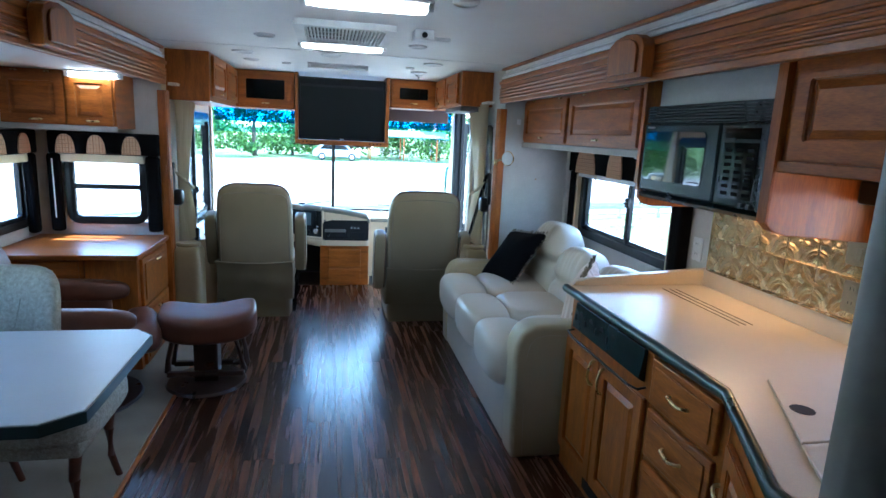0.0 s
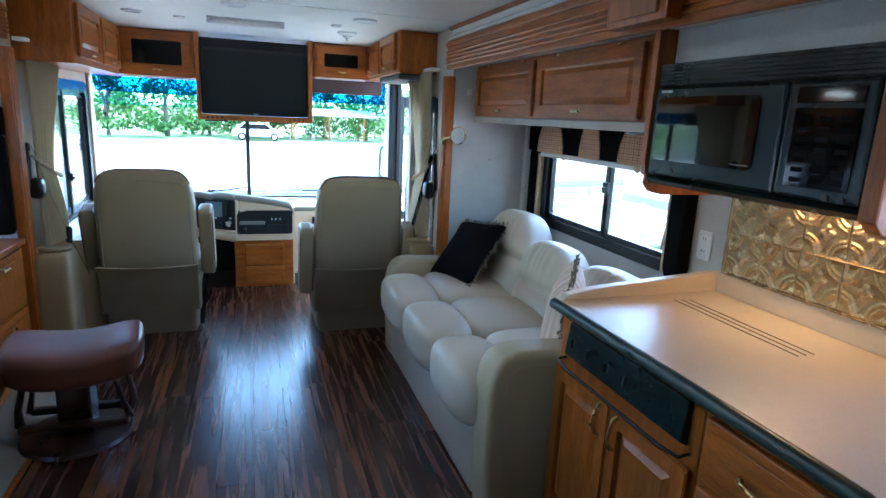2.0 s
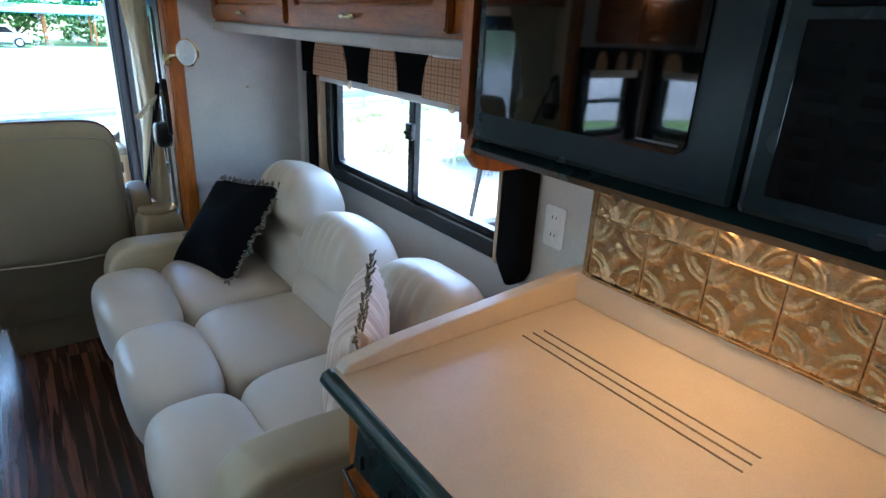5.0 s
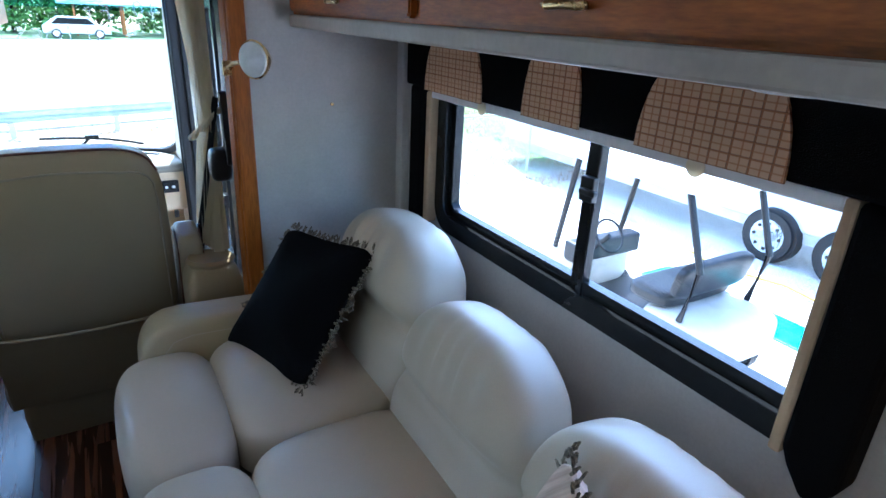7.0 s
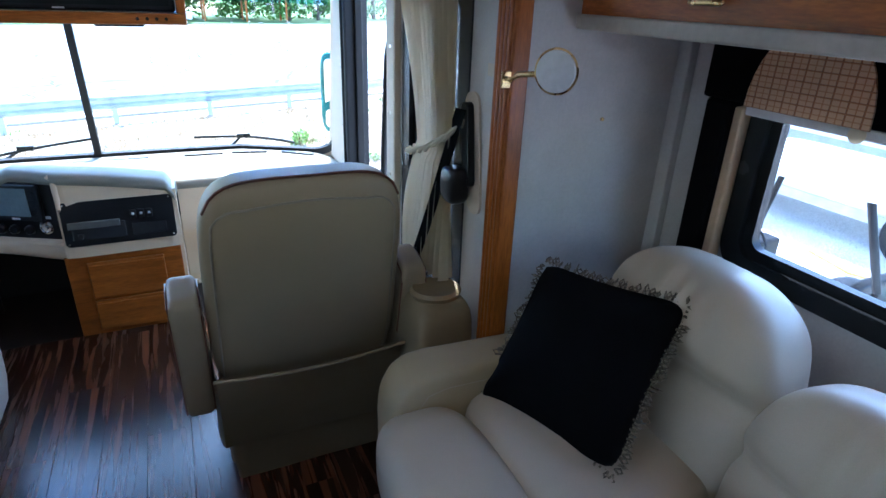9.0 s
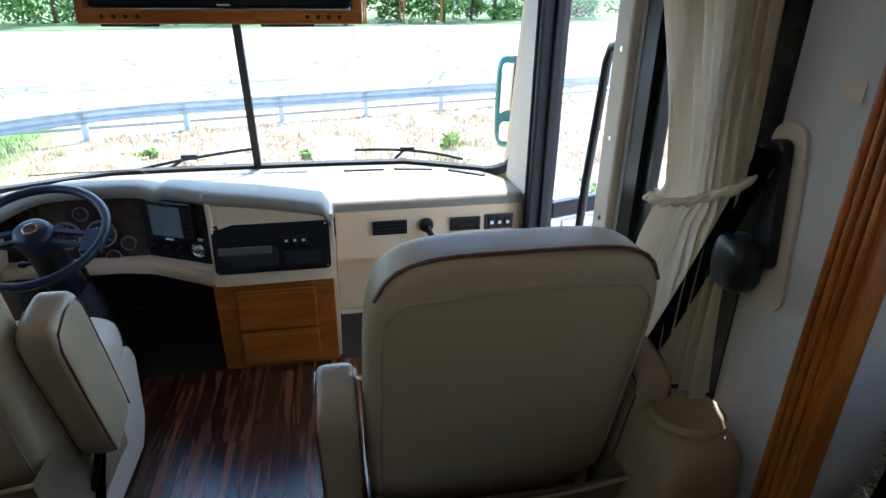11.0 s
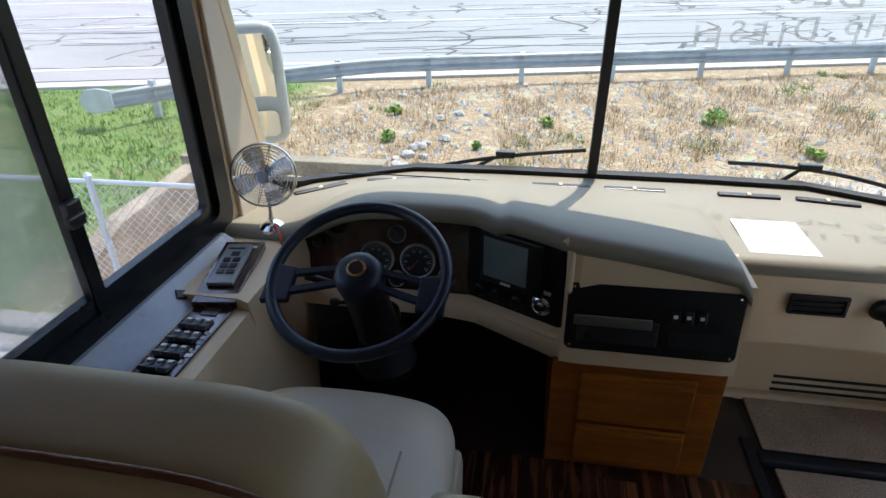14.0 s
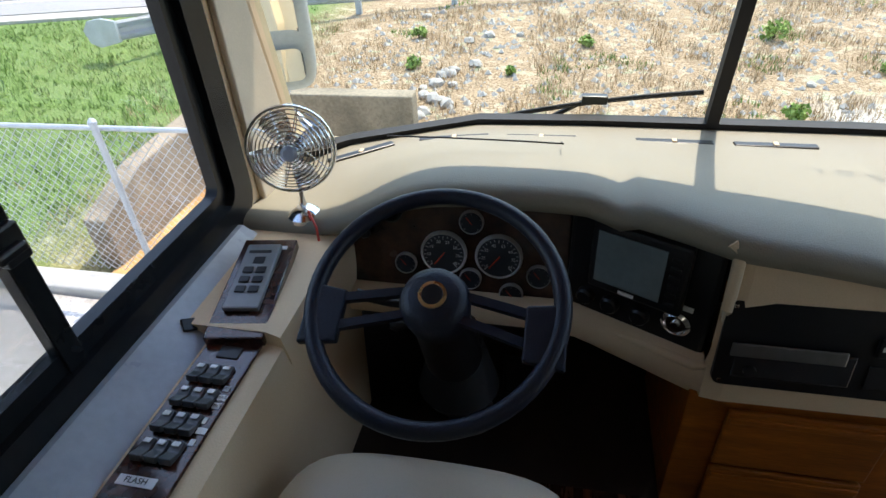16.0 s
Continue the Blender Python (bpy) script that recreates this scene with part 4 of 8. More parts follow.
def folds(w, z0, z1, y, amp, seed, lean=0.0):
    """A loose skirt of cloth, w wide, wrapped round the back and sides of a seat."""
    bm = bmesh.new()
    rnd = random.Random(seed)
    ph = [rnd.uniform(0, 6.28) for _ in range(6)]
    rows = []
    for j in range(9):
        z = z0 + (z1 - z0) * j / 8
        row = []
        for i in range(57):
            u = i / 56 * (w + 0.9) - 0.45
            if u < 0:
                x, yy, nx, ny = -w / 2, y - u, -1, 0
            elif u > w:
                x, yy, nx, ny = w / 2, y + u - w, 1, 0
            else:
                x, yy, nx, ny = u - w / 2, y, 0, -1
            d = amp * (math.sin(u * 9 + ph[0] + z * 7) * 0.5 + math.sin(u * 23 + ph[1] - z * 16) * 0.3 + math.sin(z * 34 + ph[2] + u * 3) * 0.35) * (0.4 + 0.6 * math.sin(math.pi * j / 8))
            row.append(bm.verts.new((x + nx * d, yy + ny * d - lean * (z - z0), z)))
        rows.append(row)
    for a, c in zip(rows, rows[1:]):
        for i in range(56):
            bm.faces.new((a[i], a[i + 1], c[i + 1], c[i]))
    bmesh.ops.solidify(bm, geom=bm.faces[:], thickness=0.006)
    return bm


def captain_seat(m, label, arms=(1, 1), seed=1, depth=0.56, tip=0.10, fold=13, arm=(0.13, 0.535)):
    s = turned("captain_seat", m, label, "driver seat", "captain's seats in the cab")
    W, D, Hh, p = 0.605, 0.19, 0.775, 5.2

    def lean(c):
        c.y += 0.05 - tip * (c.z / Hh + 0.5)
        c.x *= 1.0 - 0.05 * (c.z / Hh + 0.5)
        return c
    up = Matrix.Translation((0, 0.125, 0.74))
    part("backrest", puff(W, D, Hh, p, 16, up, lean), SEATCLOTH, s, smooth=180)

    def at(x, z, out=0.002):
        v = Vector((x, skin(W, D, Hh, p, x, z) - out, z))
        return up @ lean(v)
    w2, top = W / 2 * 0.90, Hh / 2 * 0.80
    path = [at(-w2, -0.30 + 0.05 * i) for i in range(11)] + [at(-w2 + 0.075 * (1 - math.cos(a)), top - 0.075 + 0.075 * math.sin(a)) for a in (0.4, 0.8, 1.2, 1.57)]
    path += [at(-w2 + 0.1 + (2 * w2 - 0.2) * i / 10, top + 0.012 * math.sin(math.pi * i / 10)) for i in range(11)]
    path += [at(w2 - 0.075 * (1 - math.cos(a)), top - 0.075 + 0.075 * math.sin(a)) for a in (1.57, 1.2, 0.8, 0.4)] + [at(w2, 0.20 - 0.05 * i) for i in range(11)]
    part("piping", tube(path, 0.0035, 6), PIPE, s, smooth=60)
    ridge = [-0.284 + 0.568 * i / 28 for i in range(29)]
    part("top_piping", tube([up @ lean(Vector((x, -0.055, Hh / 2 * (1 - (abs(x) / (W / 2)) ** p - 0.022) ** (1 / p) + 0.001))) for x in ridge], 0.0045, 6), BROWN, s, "dark welt along the top edge", smooth=60)
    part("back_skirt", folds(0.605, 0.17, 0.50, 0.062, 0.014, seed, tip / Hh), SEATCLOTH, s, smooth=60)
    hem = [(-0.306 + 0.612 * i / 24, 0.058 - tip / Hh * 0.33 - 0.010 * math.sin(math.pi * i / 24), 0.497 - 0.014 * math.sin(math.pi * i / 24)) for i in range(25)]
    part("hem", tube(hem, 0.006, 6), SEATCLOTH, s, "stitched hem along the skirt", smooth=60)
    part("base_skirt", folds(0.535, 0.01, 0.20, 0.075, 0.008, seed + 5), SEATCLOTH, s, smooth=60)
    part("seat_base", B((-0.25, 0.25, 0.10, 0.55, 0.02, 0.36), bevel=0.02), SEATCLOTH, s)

    def crown(c):
        c.z += 0.02 * math.cos(c.x * 5) - 0.03 * max(0, c.y / 0.5) ** 2
        return c
    part("cushion", puff(0.56, depth, 0.17, 5.0, 14, Matrix.Translation((0, 0.14 + depth / 2, 0.43)), crown), LEATHER, s, smooth=180)
    for sx in (-0.17, 0.17):
        part("seam", tube([(sx, 0.2 + 0.05 * i, 0.522 + 0.02 * math.cos(sx * 5) - 0.03 * max(0, (0.05 * i - 0.22) / 0.5) ** 2) for i in range(9)], 0.003, 6), PIPE, s)
    for k, sx in enumerate((-1, 1)):
        if arms[k]:
            ar = part("armrest", puff(0.095, 0.17, 0.50, 7.0, 10, Matrix.Translation((sx * 0.352, arm[0], arm[1])) @ Matrix.Rotation(radians(fold), 4, "X")), SEATCLOTH, s, "armrest folded upright", smooth=180)
            am = Matrix.Translation((sx * 0.352, arm[0], arm[1])) @ Matrix.Rotation(radians(fold), 4, "X")
            for ex in (-0.043, 0.043):
                part("piping", tube([am @ Vector((ex, y, z)) for y, z in ((-0.075, -0.22), (-0.078, 0.0), (-0.076, 0.19), (-0.06, 0.226), (0.0, 0.238), (0.06, 0.226), (0.076, 0.19), (0.078, 0.0), (0.075, -0.22))], 0.003, 6), BROWN, ar, "dark welt along the edge", smooth=60)
    for sx in (-1, 1):
        side = prism([(0.11, 0.40), (0.14 + depth * 0.9, 0.40), (0.15 + depth * 0.93, 0.33), (0.13 + depth * 0.9, 0.10), (0.10 + depth * 0.84, 0.015), (0.14, 0.015)], "x", sx * 0.235, sx * 0.283, bevel=0.018, seg=3)
        part("side_valance", side, LEATHER, s, "cream panel down the side of the seat", smooth=50)
    part("recline_lever", tube([(0.29, 0.36, 0.30), (0.305, 0.40, 0.345), (0.305, 0.425, 0.385)], [0.010, 0.012, 0.014], 8, flat=0.6), BLACK, s, smooth=60)
    part("belt_webbing", tube([(0.292, 0.16, 0.03), (0.30, 0.22, 0.14), (0.31, 0.27, 0.27), (0.335, 0.30, 0.40)], 0.022, 8, flat=0.2), BLACKCLOTH, s, smooth=60)
    part("buckle_stalk", tube([(0.30, 0.24, 0.25), (0.335, 0.28, 0.38), (0.35, 0.31, 0.47)], 0.012, 8, flat=0.5), BLACK, s)
    part("buckle", B((0.328, 0.368, 0.295, 0.325, 0.45, 0.53), bevel=0.008), BLACK, s)
    return s


captain_seat(pose(-0.59, 4.745, 0, 0, 0, 0), "cream vinyl driver's seat with piped back and folded armrest", seed=3, depth=0.68, fold=16, arm=(0.236, 0.627))
captain_seat(pose(0.76, 4.565, 0, 0, 0, 0), "cream vinyl passenger seat with piped back and loose skirt", seed=8, tip=0.19)


def curtain(name, x, sg, label):
    """A pleated curtain drawn in by a cord; sg: +1 at the right wall, -1 at the left."""
    c = thing(name, (x, 4.8, 0.7), label, "curtain", "cab curtains")
    bm = bmesh.new()
    rows = []
    rnd = random.Random(4)
    ph = [rnd.uniform(-0.5, 0.5) for _ in range(40)]
    for j in range(31):
        z = 1.83 - 1.13 * j / 30
        if z > 1.1:
            q = (z - 1.1) / 0.73
            y0, y1 = 4.60 - 0.01 * q, 4.87 + 0.25 * q ** 1.5
            am = 0.012 + 0.016 * q
        else:
            q = (1.1 - z) / 0.4
            y0, y1 = 4.60 - 0.05 * q, 4.87 + 0.06 * math.sin(min(1, q) * 2.6)
            am = 0.012 + 0.02 * q
        row = []
        for i in range(141):
            u = i / 140
            k = int(u * 13)
            w = math.sin(u * 13 * 2 * math.pi + ph[k % 40] * math.sin(z * 4))
            row.append(bm.verts.new((x - sg * am * (1 + w) - sg * 0.03 * math.sin(u * 3.1) * (1 if z < 1.1 else 0.4), y0 + (y1 - y0) * u + 0.004 * math.sin(z * 9 + k), z)))
        rows.append(row)
    for a, b in zip(rows, rows[1:]):
        for i in range(140):
            bm.faces.new((a[i], a[i + 1], b[i + 1], b[i]))
    bmesh.ops.solidify(bm, geom=bm.faces[:], thickness=0.003)
    part("cloth", bm, CLOTH, c, smooth=80)
    cord = []
    pts = [(x + sg * 0.02, 4.56, 1.24), (x - sg * 0.03, 4.60, 1.18), (x - sg * 0.062, 4.70, 1.12), (x - sg * 0.068, 4.80, 1.085), (x - sg * 0.05, 4.885, 1.07), (x, 4.90, 1.08)]
    fine = []
    for p, q in zip(pts, pts[1:]):
        fine += [Vector(p).lerp(Vector(q), k / 8) for k in range(8)]
    for s in (0, math.pi):
        cord.append(tube([f + Vector((0.006 * math.cos(i * 0.9 + s), 0, 0.006 * math.sin(i * 0.9 + s))) for i, f in enumerate(fine)], 0.007, 6))
    part("tieback", join(*cord), CLOTH, c, "twisted cream cord", smooth=60)
    tas = [tube([(x - sg * 0.03 + 0.012 * math.cos(k), 4.60 + 0.012 * k, 0.86), (x - sg * 0.035, 4.59 + 0.014 * k, 0.76), (x - sg * 0.03, 4.585 + 0.016 * k, 0.70 - 0.008 * (k % 3))], 0.006, 5) for k in range(7)]
    part("fringe", join(*tas), CLOTH, c)
    part("track", B((x - sg * 0.05, x + sg * 0.01, 4.5, 5.6, 1.83, 1.85), bevel=0.003), WHITEP, c)
    return c


curtain("curtain", XR - 0.045, 1, "cream pleated curtain tied back beside the passenger seat")
curtain("curtain", XL + 0.045, -1, "cream pleated curtain tied back beside the driver's seat")


def seat_belt(x, sg, end, label):
    b = thing("seat_belt", (x, 4.55, 0.9), label, "seat belt", "seat belts")
    pl = prism(shift(rounded(0.09, 0.38, 0.04), 0, 0), "x", -0.004, 0.004)
    pl.transform(Matrix.Translation((x - sg * 0.006, 4.55, 1.13)) @ Matrix.Rotation(radians(-8), 4, "X"))
    part("cover_plate", pl, CREAM, b)
    ar = prism(rounded(0.045, 0.26, 0.02), "x", -0.012, 0.012, bevel=0.004)
    ar.transform(Matrix.Translation((x - sg * 0.026, 4.553, 1.16)) @ Matrix.Rotation(radians(-8), 4, "X"))
    part("arm", ar, BLACK, b)
    part("reel", puff(0.075, 0.10, 0.12, 3.5, 8, Matrix.Translation((x - sg * 0.055, 4.575, 1.03))), BLACK, b, smooth=180)
    p0, p1 = Vector((x - sg * 0.05, 4.565, 1.27)), Vector(end)
    st = bmesh.new()
    rows = []
    for i in range(13):
        q = i / 12
        c = p0.lerp(p1, q) - Vector((0, 0, 0.05 * math.sin(math.pi * q)))
        rows.append([st.verts.new(c + Vector((0.006, -0.024, 0))), st.verts.new(c + Vector((-0.006, 0.024, 0)))])
    for a, c in zip(rows, rows[1:]):
        st.faces.new((a[0], a[1], c[1], c[0]))
    bmesh.ops.solidify(st, geom=st.faces[:], thickness=0.003)
    part("strap", st, BLACKCLOTH, b)
    part("tongue", B((-0.012, 0.012, -0.03, 0.03, -0.05, 0.05), bevel=0.006, m=Matrix.Translation(p0.lerp(p1, 0.6) - Vector((0, 0, 0.045))) @ Matrix.Rotation(radians(-20), 4, "X")), BLACK, b)
    return b


seat_belt(XR, 1, (1.10, 4.80, 0.42), "black seat belt with its reel on a beige plate")
seat_belt(XL, -1, (-0.96, 4.90, 0.42), "black seat belt with its reel on a beige plate")
TANP = mat("tan_plastic", (0.30, 0.225, 0.12), 0.45, var=0.06, fine=0.03)
for x0, x1 in ((1.07, XR - 0.03), (XL + 0.03, -0.94)):
    bx = thing("belt_housing", ((x0 + x1) / 2, 4.53, 0.0), "tan moulded plastic belt housing beside a cab seat", "housing", "belt housings")
    part("body", puff(x1 - x0, 0.24, 0.68, 7.0, 12, Matrix.Translation(((x0 + x1) / 2, 4.535, 0.335))), TANP, bx, smooth=180)
    rm = lathe([(0.055, 0.0), (0.075, 0.0), (0.08, 0.015), (0.07, 0.026), (0.056, 0.02)], (0, 0, 0), 28)
    rm.transform(Matrix.Translation(((x0 + x1) / 2, 4.53, 0.672)) @ Matrix.Diagonal((1.1, 1.0, 1, 1)))
    part("rim", rm, TANP, bx, smooth=50)
    rm = lathe([(0.054, 0.0), (0.054, 0.012)], (0, 0, 0), 24)
    rm.transform(Matrix.Translation(((x0 + x1) / 2, 4.53, 0.674)) @ Matrix.Diagonal((1.1, 1.0, 1, 1)))
    part("opening", rm, BLACK, bx)
single("notice", B((XR - 0.004, XR - 0.0025, 4.445, 4.495, 1.375, 1.41)), CREAM, "small pale notice stuck on the wall", "notice")

# ---- wooden pillars at the fronts of the slide-outs ----
for nm, x0, x1, y in (("trim_pillar_right", XR - 0.038, XR + 0.016, YS), ("trim_pillar_left", XL - 0.016, XL + 0.038, YL)):
    pl = thing(nm, ((x0 + x1) / 2, y, 0), "fluted cherry-wood corner trim from floor to ceiling", "", kind="structure")
    part("post", B((x0, x1, y - 0.01, y + 0.075, 0.0, SZ - 0.07), bevel=0.006), WOODV, pl)
    xi = x0 if x0 > 0 else x1
    sgn = -1 if x0 > 0 else 1
    for i in range(4):
        part("reed", cyl((xi + sgn * 0.001, y + 0.005 + i * 0.019, 0.0), (xi + sgn * 0.001, y + 0.005 + i * 0.019, SZ - 0.07), 0.0075, n=8), WOODV, pl, smooth=60)


# ---- cupboard doors ----
def raised_door(parent, face_m, w, h, material, handle=None, glass=None, name="door", stile=0.055):
    """A framed door in its own plane (x across, z up, -y towards the room), about its centre."""
    fr = ring([(-w / 2, -h / 2), (w / 2, -h / 2), (w / 2, h / 2), (-w / 2, h / 2)], [(-w / 2 + stile, -h / 2 + stile), (w / 2 - stile, -h / 2 + stile), (w / 2 - stile, h / 2 - stile), (-w / 2 + stile, h / 2 - stile)], "y", -0.02, 0.0)
    bmesh.ops.bevel(fr, geom=fr.edges[:], offset=0.004, segments=2, affect="EDGES", clamp_overlap=True)
    fr.transform(face_m)
    d = part(name, fr, material, parent)
    iw, ih = w - 2 * stile, h - 2 * stile
    if glass:
        part("pane", B((-iw / 2, iw / 2, -0.012, -0.006, -ih / 2, ih / 2), m=face_m), glass, d, "dark glass pane")
    else:
        pn = bmesh.new()
        lv = []
        for g, y in ((0.0, -0.008), (0.006, -0.006), (0.03, -0.018), (0.034, -0.018)):
            lv.append([pn.verts.new((sx * (iw / 2 - g), y, sz * (ih / 2 - g))) for sx, sz in ((-1, -1), (1, -1), (1, 1), (-1, 1))])
        for a, b in zip(lv, lv[1:]):
            for i in range(4):
                pn.faces.new((a[i], a[(i + 1) % 4], b[(i + 1) % 4], b[i]))
        pn.faces.new(lv[-1])
        pn.transform(face_m)
        part("panel", pn, material, d)
    if handle:
        hx, hz, kind = handle
        hm = face_m @ Matrix.Translation((hx, -0.02, hz))
        if kind == "v":
            hm = hm @ Matrix.Rotation(radians(90), 4, "Y")
        bow_handle(hm, d)
    return d


def bow_handle(m, parent, L=0.09):
    bm = tube([(-L / 2, 0, 0), (-L / 2 * 0.9, -0.014, 0), (-L * 0.22, -0.024, 0.004), (0, -0.026, 0), (L * 0.22, -0.024, -0.004), (L / 2 * 0.9, -0.014, 0), (L / 2, 0, 0)], [0.007, 0.006, 0.0055, 0.006, 0.0055, 0.006, 0.007], 8)
    bm.transform(m)
    part("handle", bm, BRASS, parent, "bright bowed brass handle", smooth=60)


def plate_handle(m, parent, L=0.065):
    bm = puff(L, 0.012, 0.014, 2.5, 8)
    for v in bm.verts:
        v.co.z *= 0.75 + 0.7 * abs(v.co.x / (L / 2)) ** 1.5
        v.co.y -= 0.014
    bm = join(bm, B((-0.02, 0.02, -0.012, 0.0, -0.004, 0.004)))
    bm.transform(m)
    part("handle", bm, BRASS, parent, "short waisted brass handle", smooth=60)


def facing(x, y, z, deg):
    """A plane at x, y, z whose front looks along -y, turned deg about z."""
    return pose(x, y, z, 0, 0, deg)


# ---- cupboards and television over the windscreen ----
lc = thing("corner_cabinet", (-1.0, 5.2, 1.73), "cherry-wood cabinet over the driver's side", "cabinet", "front overhead cabinets")
part("body", B((XL + 0.002, -0.86, 4.58, 5.785, 1.735, CZ - 0.003), bevel=0.004), WOODV, lc)
for k in range(2):
    d = raised_door(lc, facing(-0.857, 4.90 + 0.58 * k, 1.92, 90), 0.54, 0.29, WOOD)
    plate_handle(facing(-0.837, 4.90 + 0.58 * k, 1.80, 90), d)
rc = thing("corner_cabinet", (1.15, 5.2, 1.81), "cherry-wood cabinet over the passenger side", "cabinet", "front overhead cabinets")
part("body", B((1.035, XR - 0.002, 4.68, 5.785, 1.815, CZ - 0.003), bevel=0.004), WOODV, rc)
for k in range(2):
    d = raised_door(rc, facing(1.032, 5.0 + 0.52 * k, 1.955, -90), 0.48, 0.24, WOOD)
    plate_handle(facing(1.012, 5.0 + 0.52 * k, 1.86, -90), d)
for nm, x0, x1, z0 in (("glazed_cabinet", XL + 0.002, -0.335, 1.745), ("glazed_cabinet", 0.575, XR - 0.002, 1.815)):
    gc = thing(nm, ((x0 + x1) / 2, 6.0, z0), "cherry-wood overhead cabinet with a dark glass door", "cabinet", "front overhead cabinets")
    part("body", B((x0, x1, 5.81, 6.35, z0, CZ - 0.003), bevel=0.004), WOODX, gc)
    a, b = (max(x0, -0.86) + 0.02, x1 - 0.02) if x0 < 0 else (x0 + 0.02, 1.035 - 0.02)
    d = raised_door(gc, facing((a + b) / 2, 5.808, (z0 + CZ) / 2, 0), b - a, CZ - z0 - 0.03, WOODX, glass=BACK, stile=0.07)
    plate_handle(facing((a + b) / 2, 5.788, z0 + 0.045, 0), d, 0.075)
    part("light_strip", B((a, b, 5.82, 5.85, z0 - 0.014, z0 - 0.001), bevel=0.003), WHITEP, gc, "thin white strip under the cabinet")
single("sun_visor", B((0.58, 1.2, 6.0, 6.03, 1.69, 1.813), bevel=0.01), mat("brown_visor", (0.06, 0.035, 0.03), 0.6), "dark brown roller visor under the cabinet", "visor")
single("visor_housing", B((1.05, XR - 0.02, 4.75, 5.4, 1.775, 1.813), bevel=0.008), mat("grey_blind", (0.12, 0.12, 0.13), 0.6), "grey blind housing under the corner cabinet", "blind")
tv = thing("television", (0.115, 5.8, 1.43), "black flat television framed in cherry wood", "television")
part("bezel", B((-0.295, 0.525, 5.765, 5.86, 1.476, 2.055), bevel=0.012), BLACK, tv)
part("screen", B((-0.272, 0.502, 5.760, 5.7645, 1.50, 1.965)), mat("tv_screen", (0.006, 0.008, 0.008), 0.45, spec=0.25), tv, "dark glossy screen")
part("top_bar", B((-0.29, 0.52, 5.757, 5.7648, 1.985, 2.04), bevel=0.004), RUBBER, tv)
part("badge", B((0.095, 0.135, 5.7575, 5.7598, 1.484, 1.490)), WHITEP, tv)
part("surround_left", B((-0.327, -0.297, 5.745, 6.3, 1.43, CZ - 0.003), bevel=0.004), WOODV, tv)
part("surround_right", B((0.527, 0.562, 5.745, 6.3, 1.43, CZ - 0.003), bevel=0.004), WOODV, tv)
sill = part("sill", B((-0.326, 0.561, 5.735, 6.3, 1.43, 1.474), bevel=0.005), WOODX, tv)
for k in range(4):
    for sx in (-0.25 + 0.035 * k, 0.38 + 0.035 * k):
        part("vent_hole", cyl((sx, 5.7345, 1.452), (sx, 5.7365, 1.452), 0.007, n=10), RUBBER, sill)
for sx in (-0.2, 0.3):
    part("tray_light", B((sx - 0.08, sx + 0.10, 5.80, 6.0, 1.418, 1.4295), bevel=0.005), BLACK, sill)

# ---- slide-out fascias, crown trim, corbels ----
for nm, x, sg, y1 in (("fascia_right", XR, -1, YS + 0.05), ("fascia_left", XL, 1, YL + 0.05)):
    fa = thing(nm, (x, 1.5, SZ), "reeded cherry-wood fascia under the ceiling", "fascia", "slide-out fascias")
    part("board", B((x + sg * 0.002, x + sg * 0.03, YB, y1, SZ - 0.03, SZ + 0.145), bevel=0.004), WOOD, fa)
    for i in range(4):
        part("reed", cyl((x + sg * 0.031, YB, SZ + 0.005 + i * 0.022), (x + sg * 0.031, y1, SZ + 0.005 + i * 0.022), 0.008, n=8), WOOD, fa, smooth=60)
    part("cap", B((x + sg * 0.002, x + sg * 0.045, YB, y1, SZ + 0.105, SZ + 0.13), bevel=0.006), WOOD, fa)
    wt = thing("crown_trim", (x, 1.5, CZ), "white ribbed rail between fascia and ceiling", "trim", kind="structure")
    part("rail", B((x + sg * 0.002, x + sg * 0.028, YB, y1, SZ + 0.148, SZ + 0.168), (x + sg * 0.002, x + sg * 0.018, YB, y1, SZ + 0.175, SZ + 0.187), bevel=0.004), WHITEP, wt)
    part("edge_strip", B((x + sg * 0.002, x + sg * 0.03, YB, y1, CZ - 0.02, CZ - 0.002), bevel=0.005), WOOD, wt)
    for yc in ((2.33, 0.2) if sg < 0 else (2.68, 0.6)):
        co = thing("corbel", (x + sg * 0.06, yc, SZ - 0.02), "cherry-wood bracket with a rounded head on the fascia", "corbel", "corbels")
        q = [(yc - 0.15, SZ - 0.02), (yc + 0.15, SZ - 0.02), (yc + 0.15, SZ + 0.10)] + [(yc + 0.15 * math.cos(a), SZ + 0.10 + 0.06 * math.sin(a)) for a in (0.5, 1.0, 1.57, 2.1, 2.6)] + [(yc - 0.15, SZ + 0.10)]
        part("block", prism(q, "x", x + sg * 0.046, x + sg * 0.10, bevel=0.005), WOODV, co)
        part("raised_face", prism([(yc + (a - yc) * 0.78, SZ + 0.07 + (b - SZ - 0.07) * 0.78) for a, b in q], "x", x + sg * 0.101, x + sg * 0.112, bevel=0.004), WOODV, co)

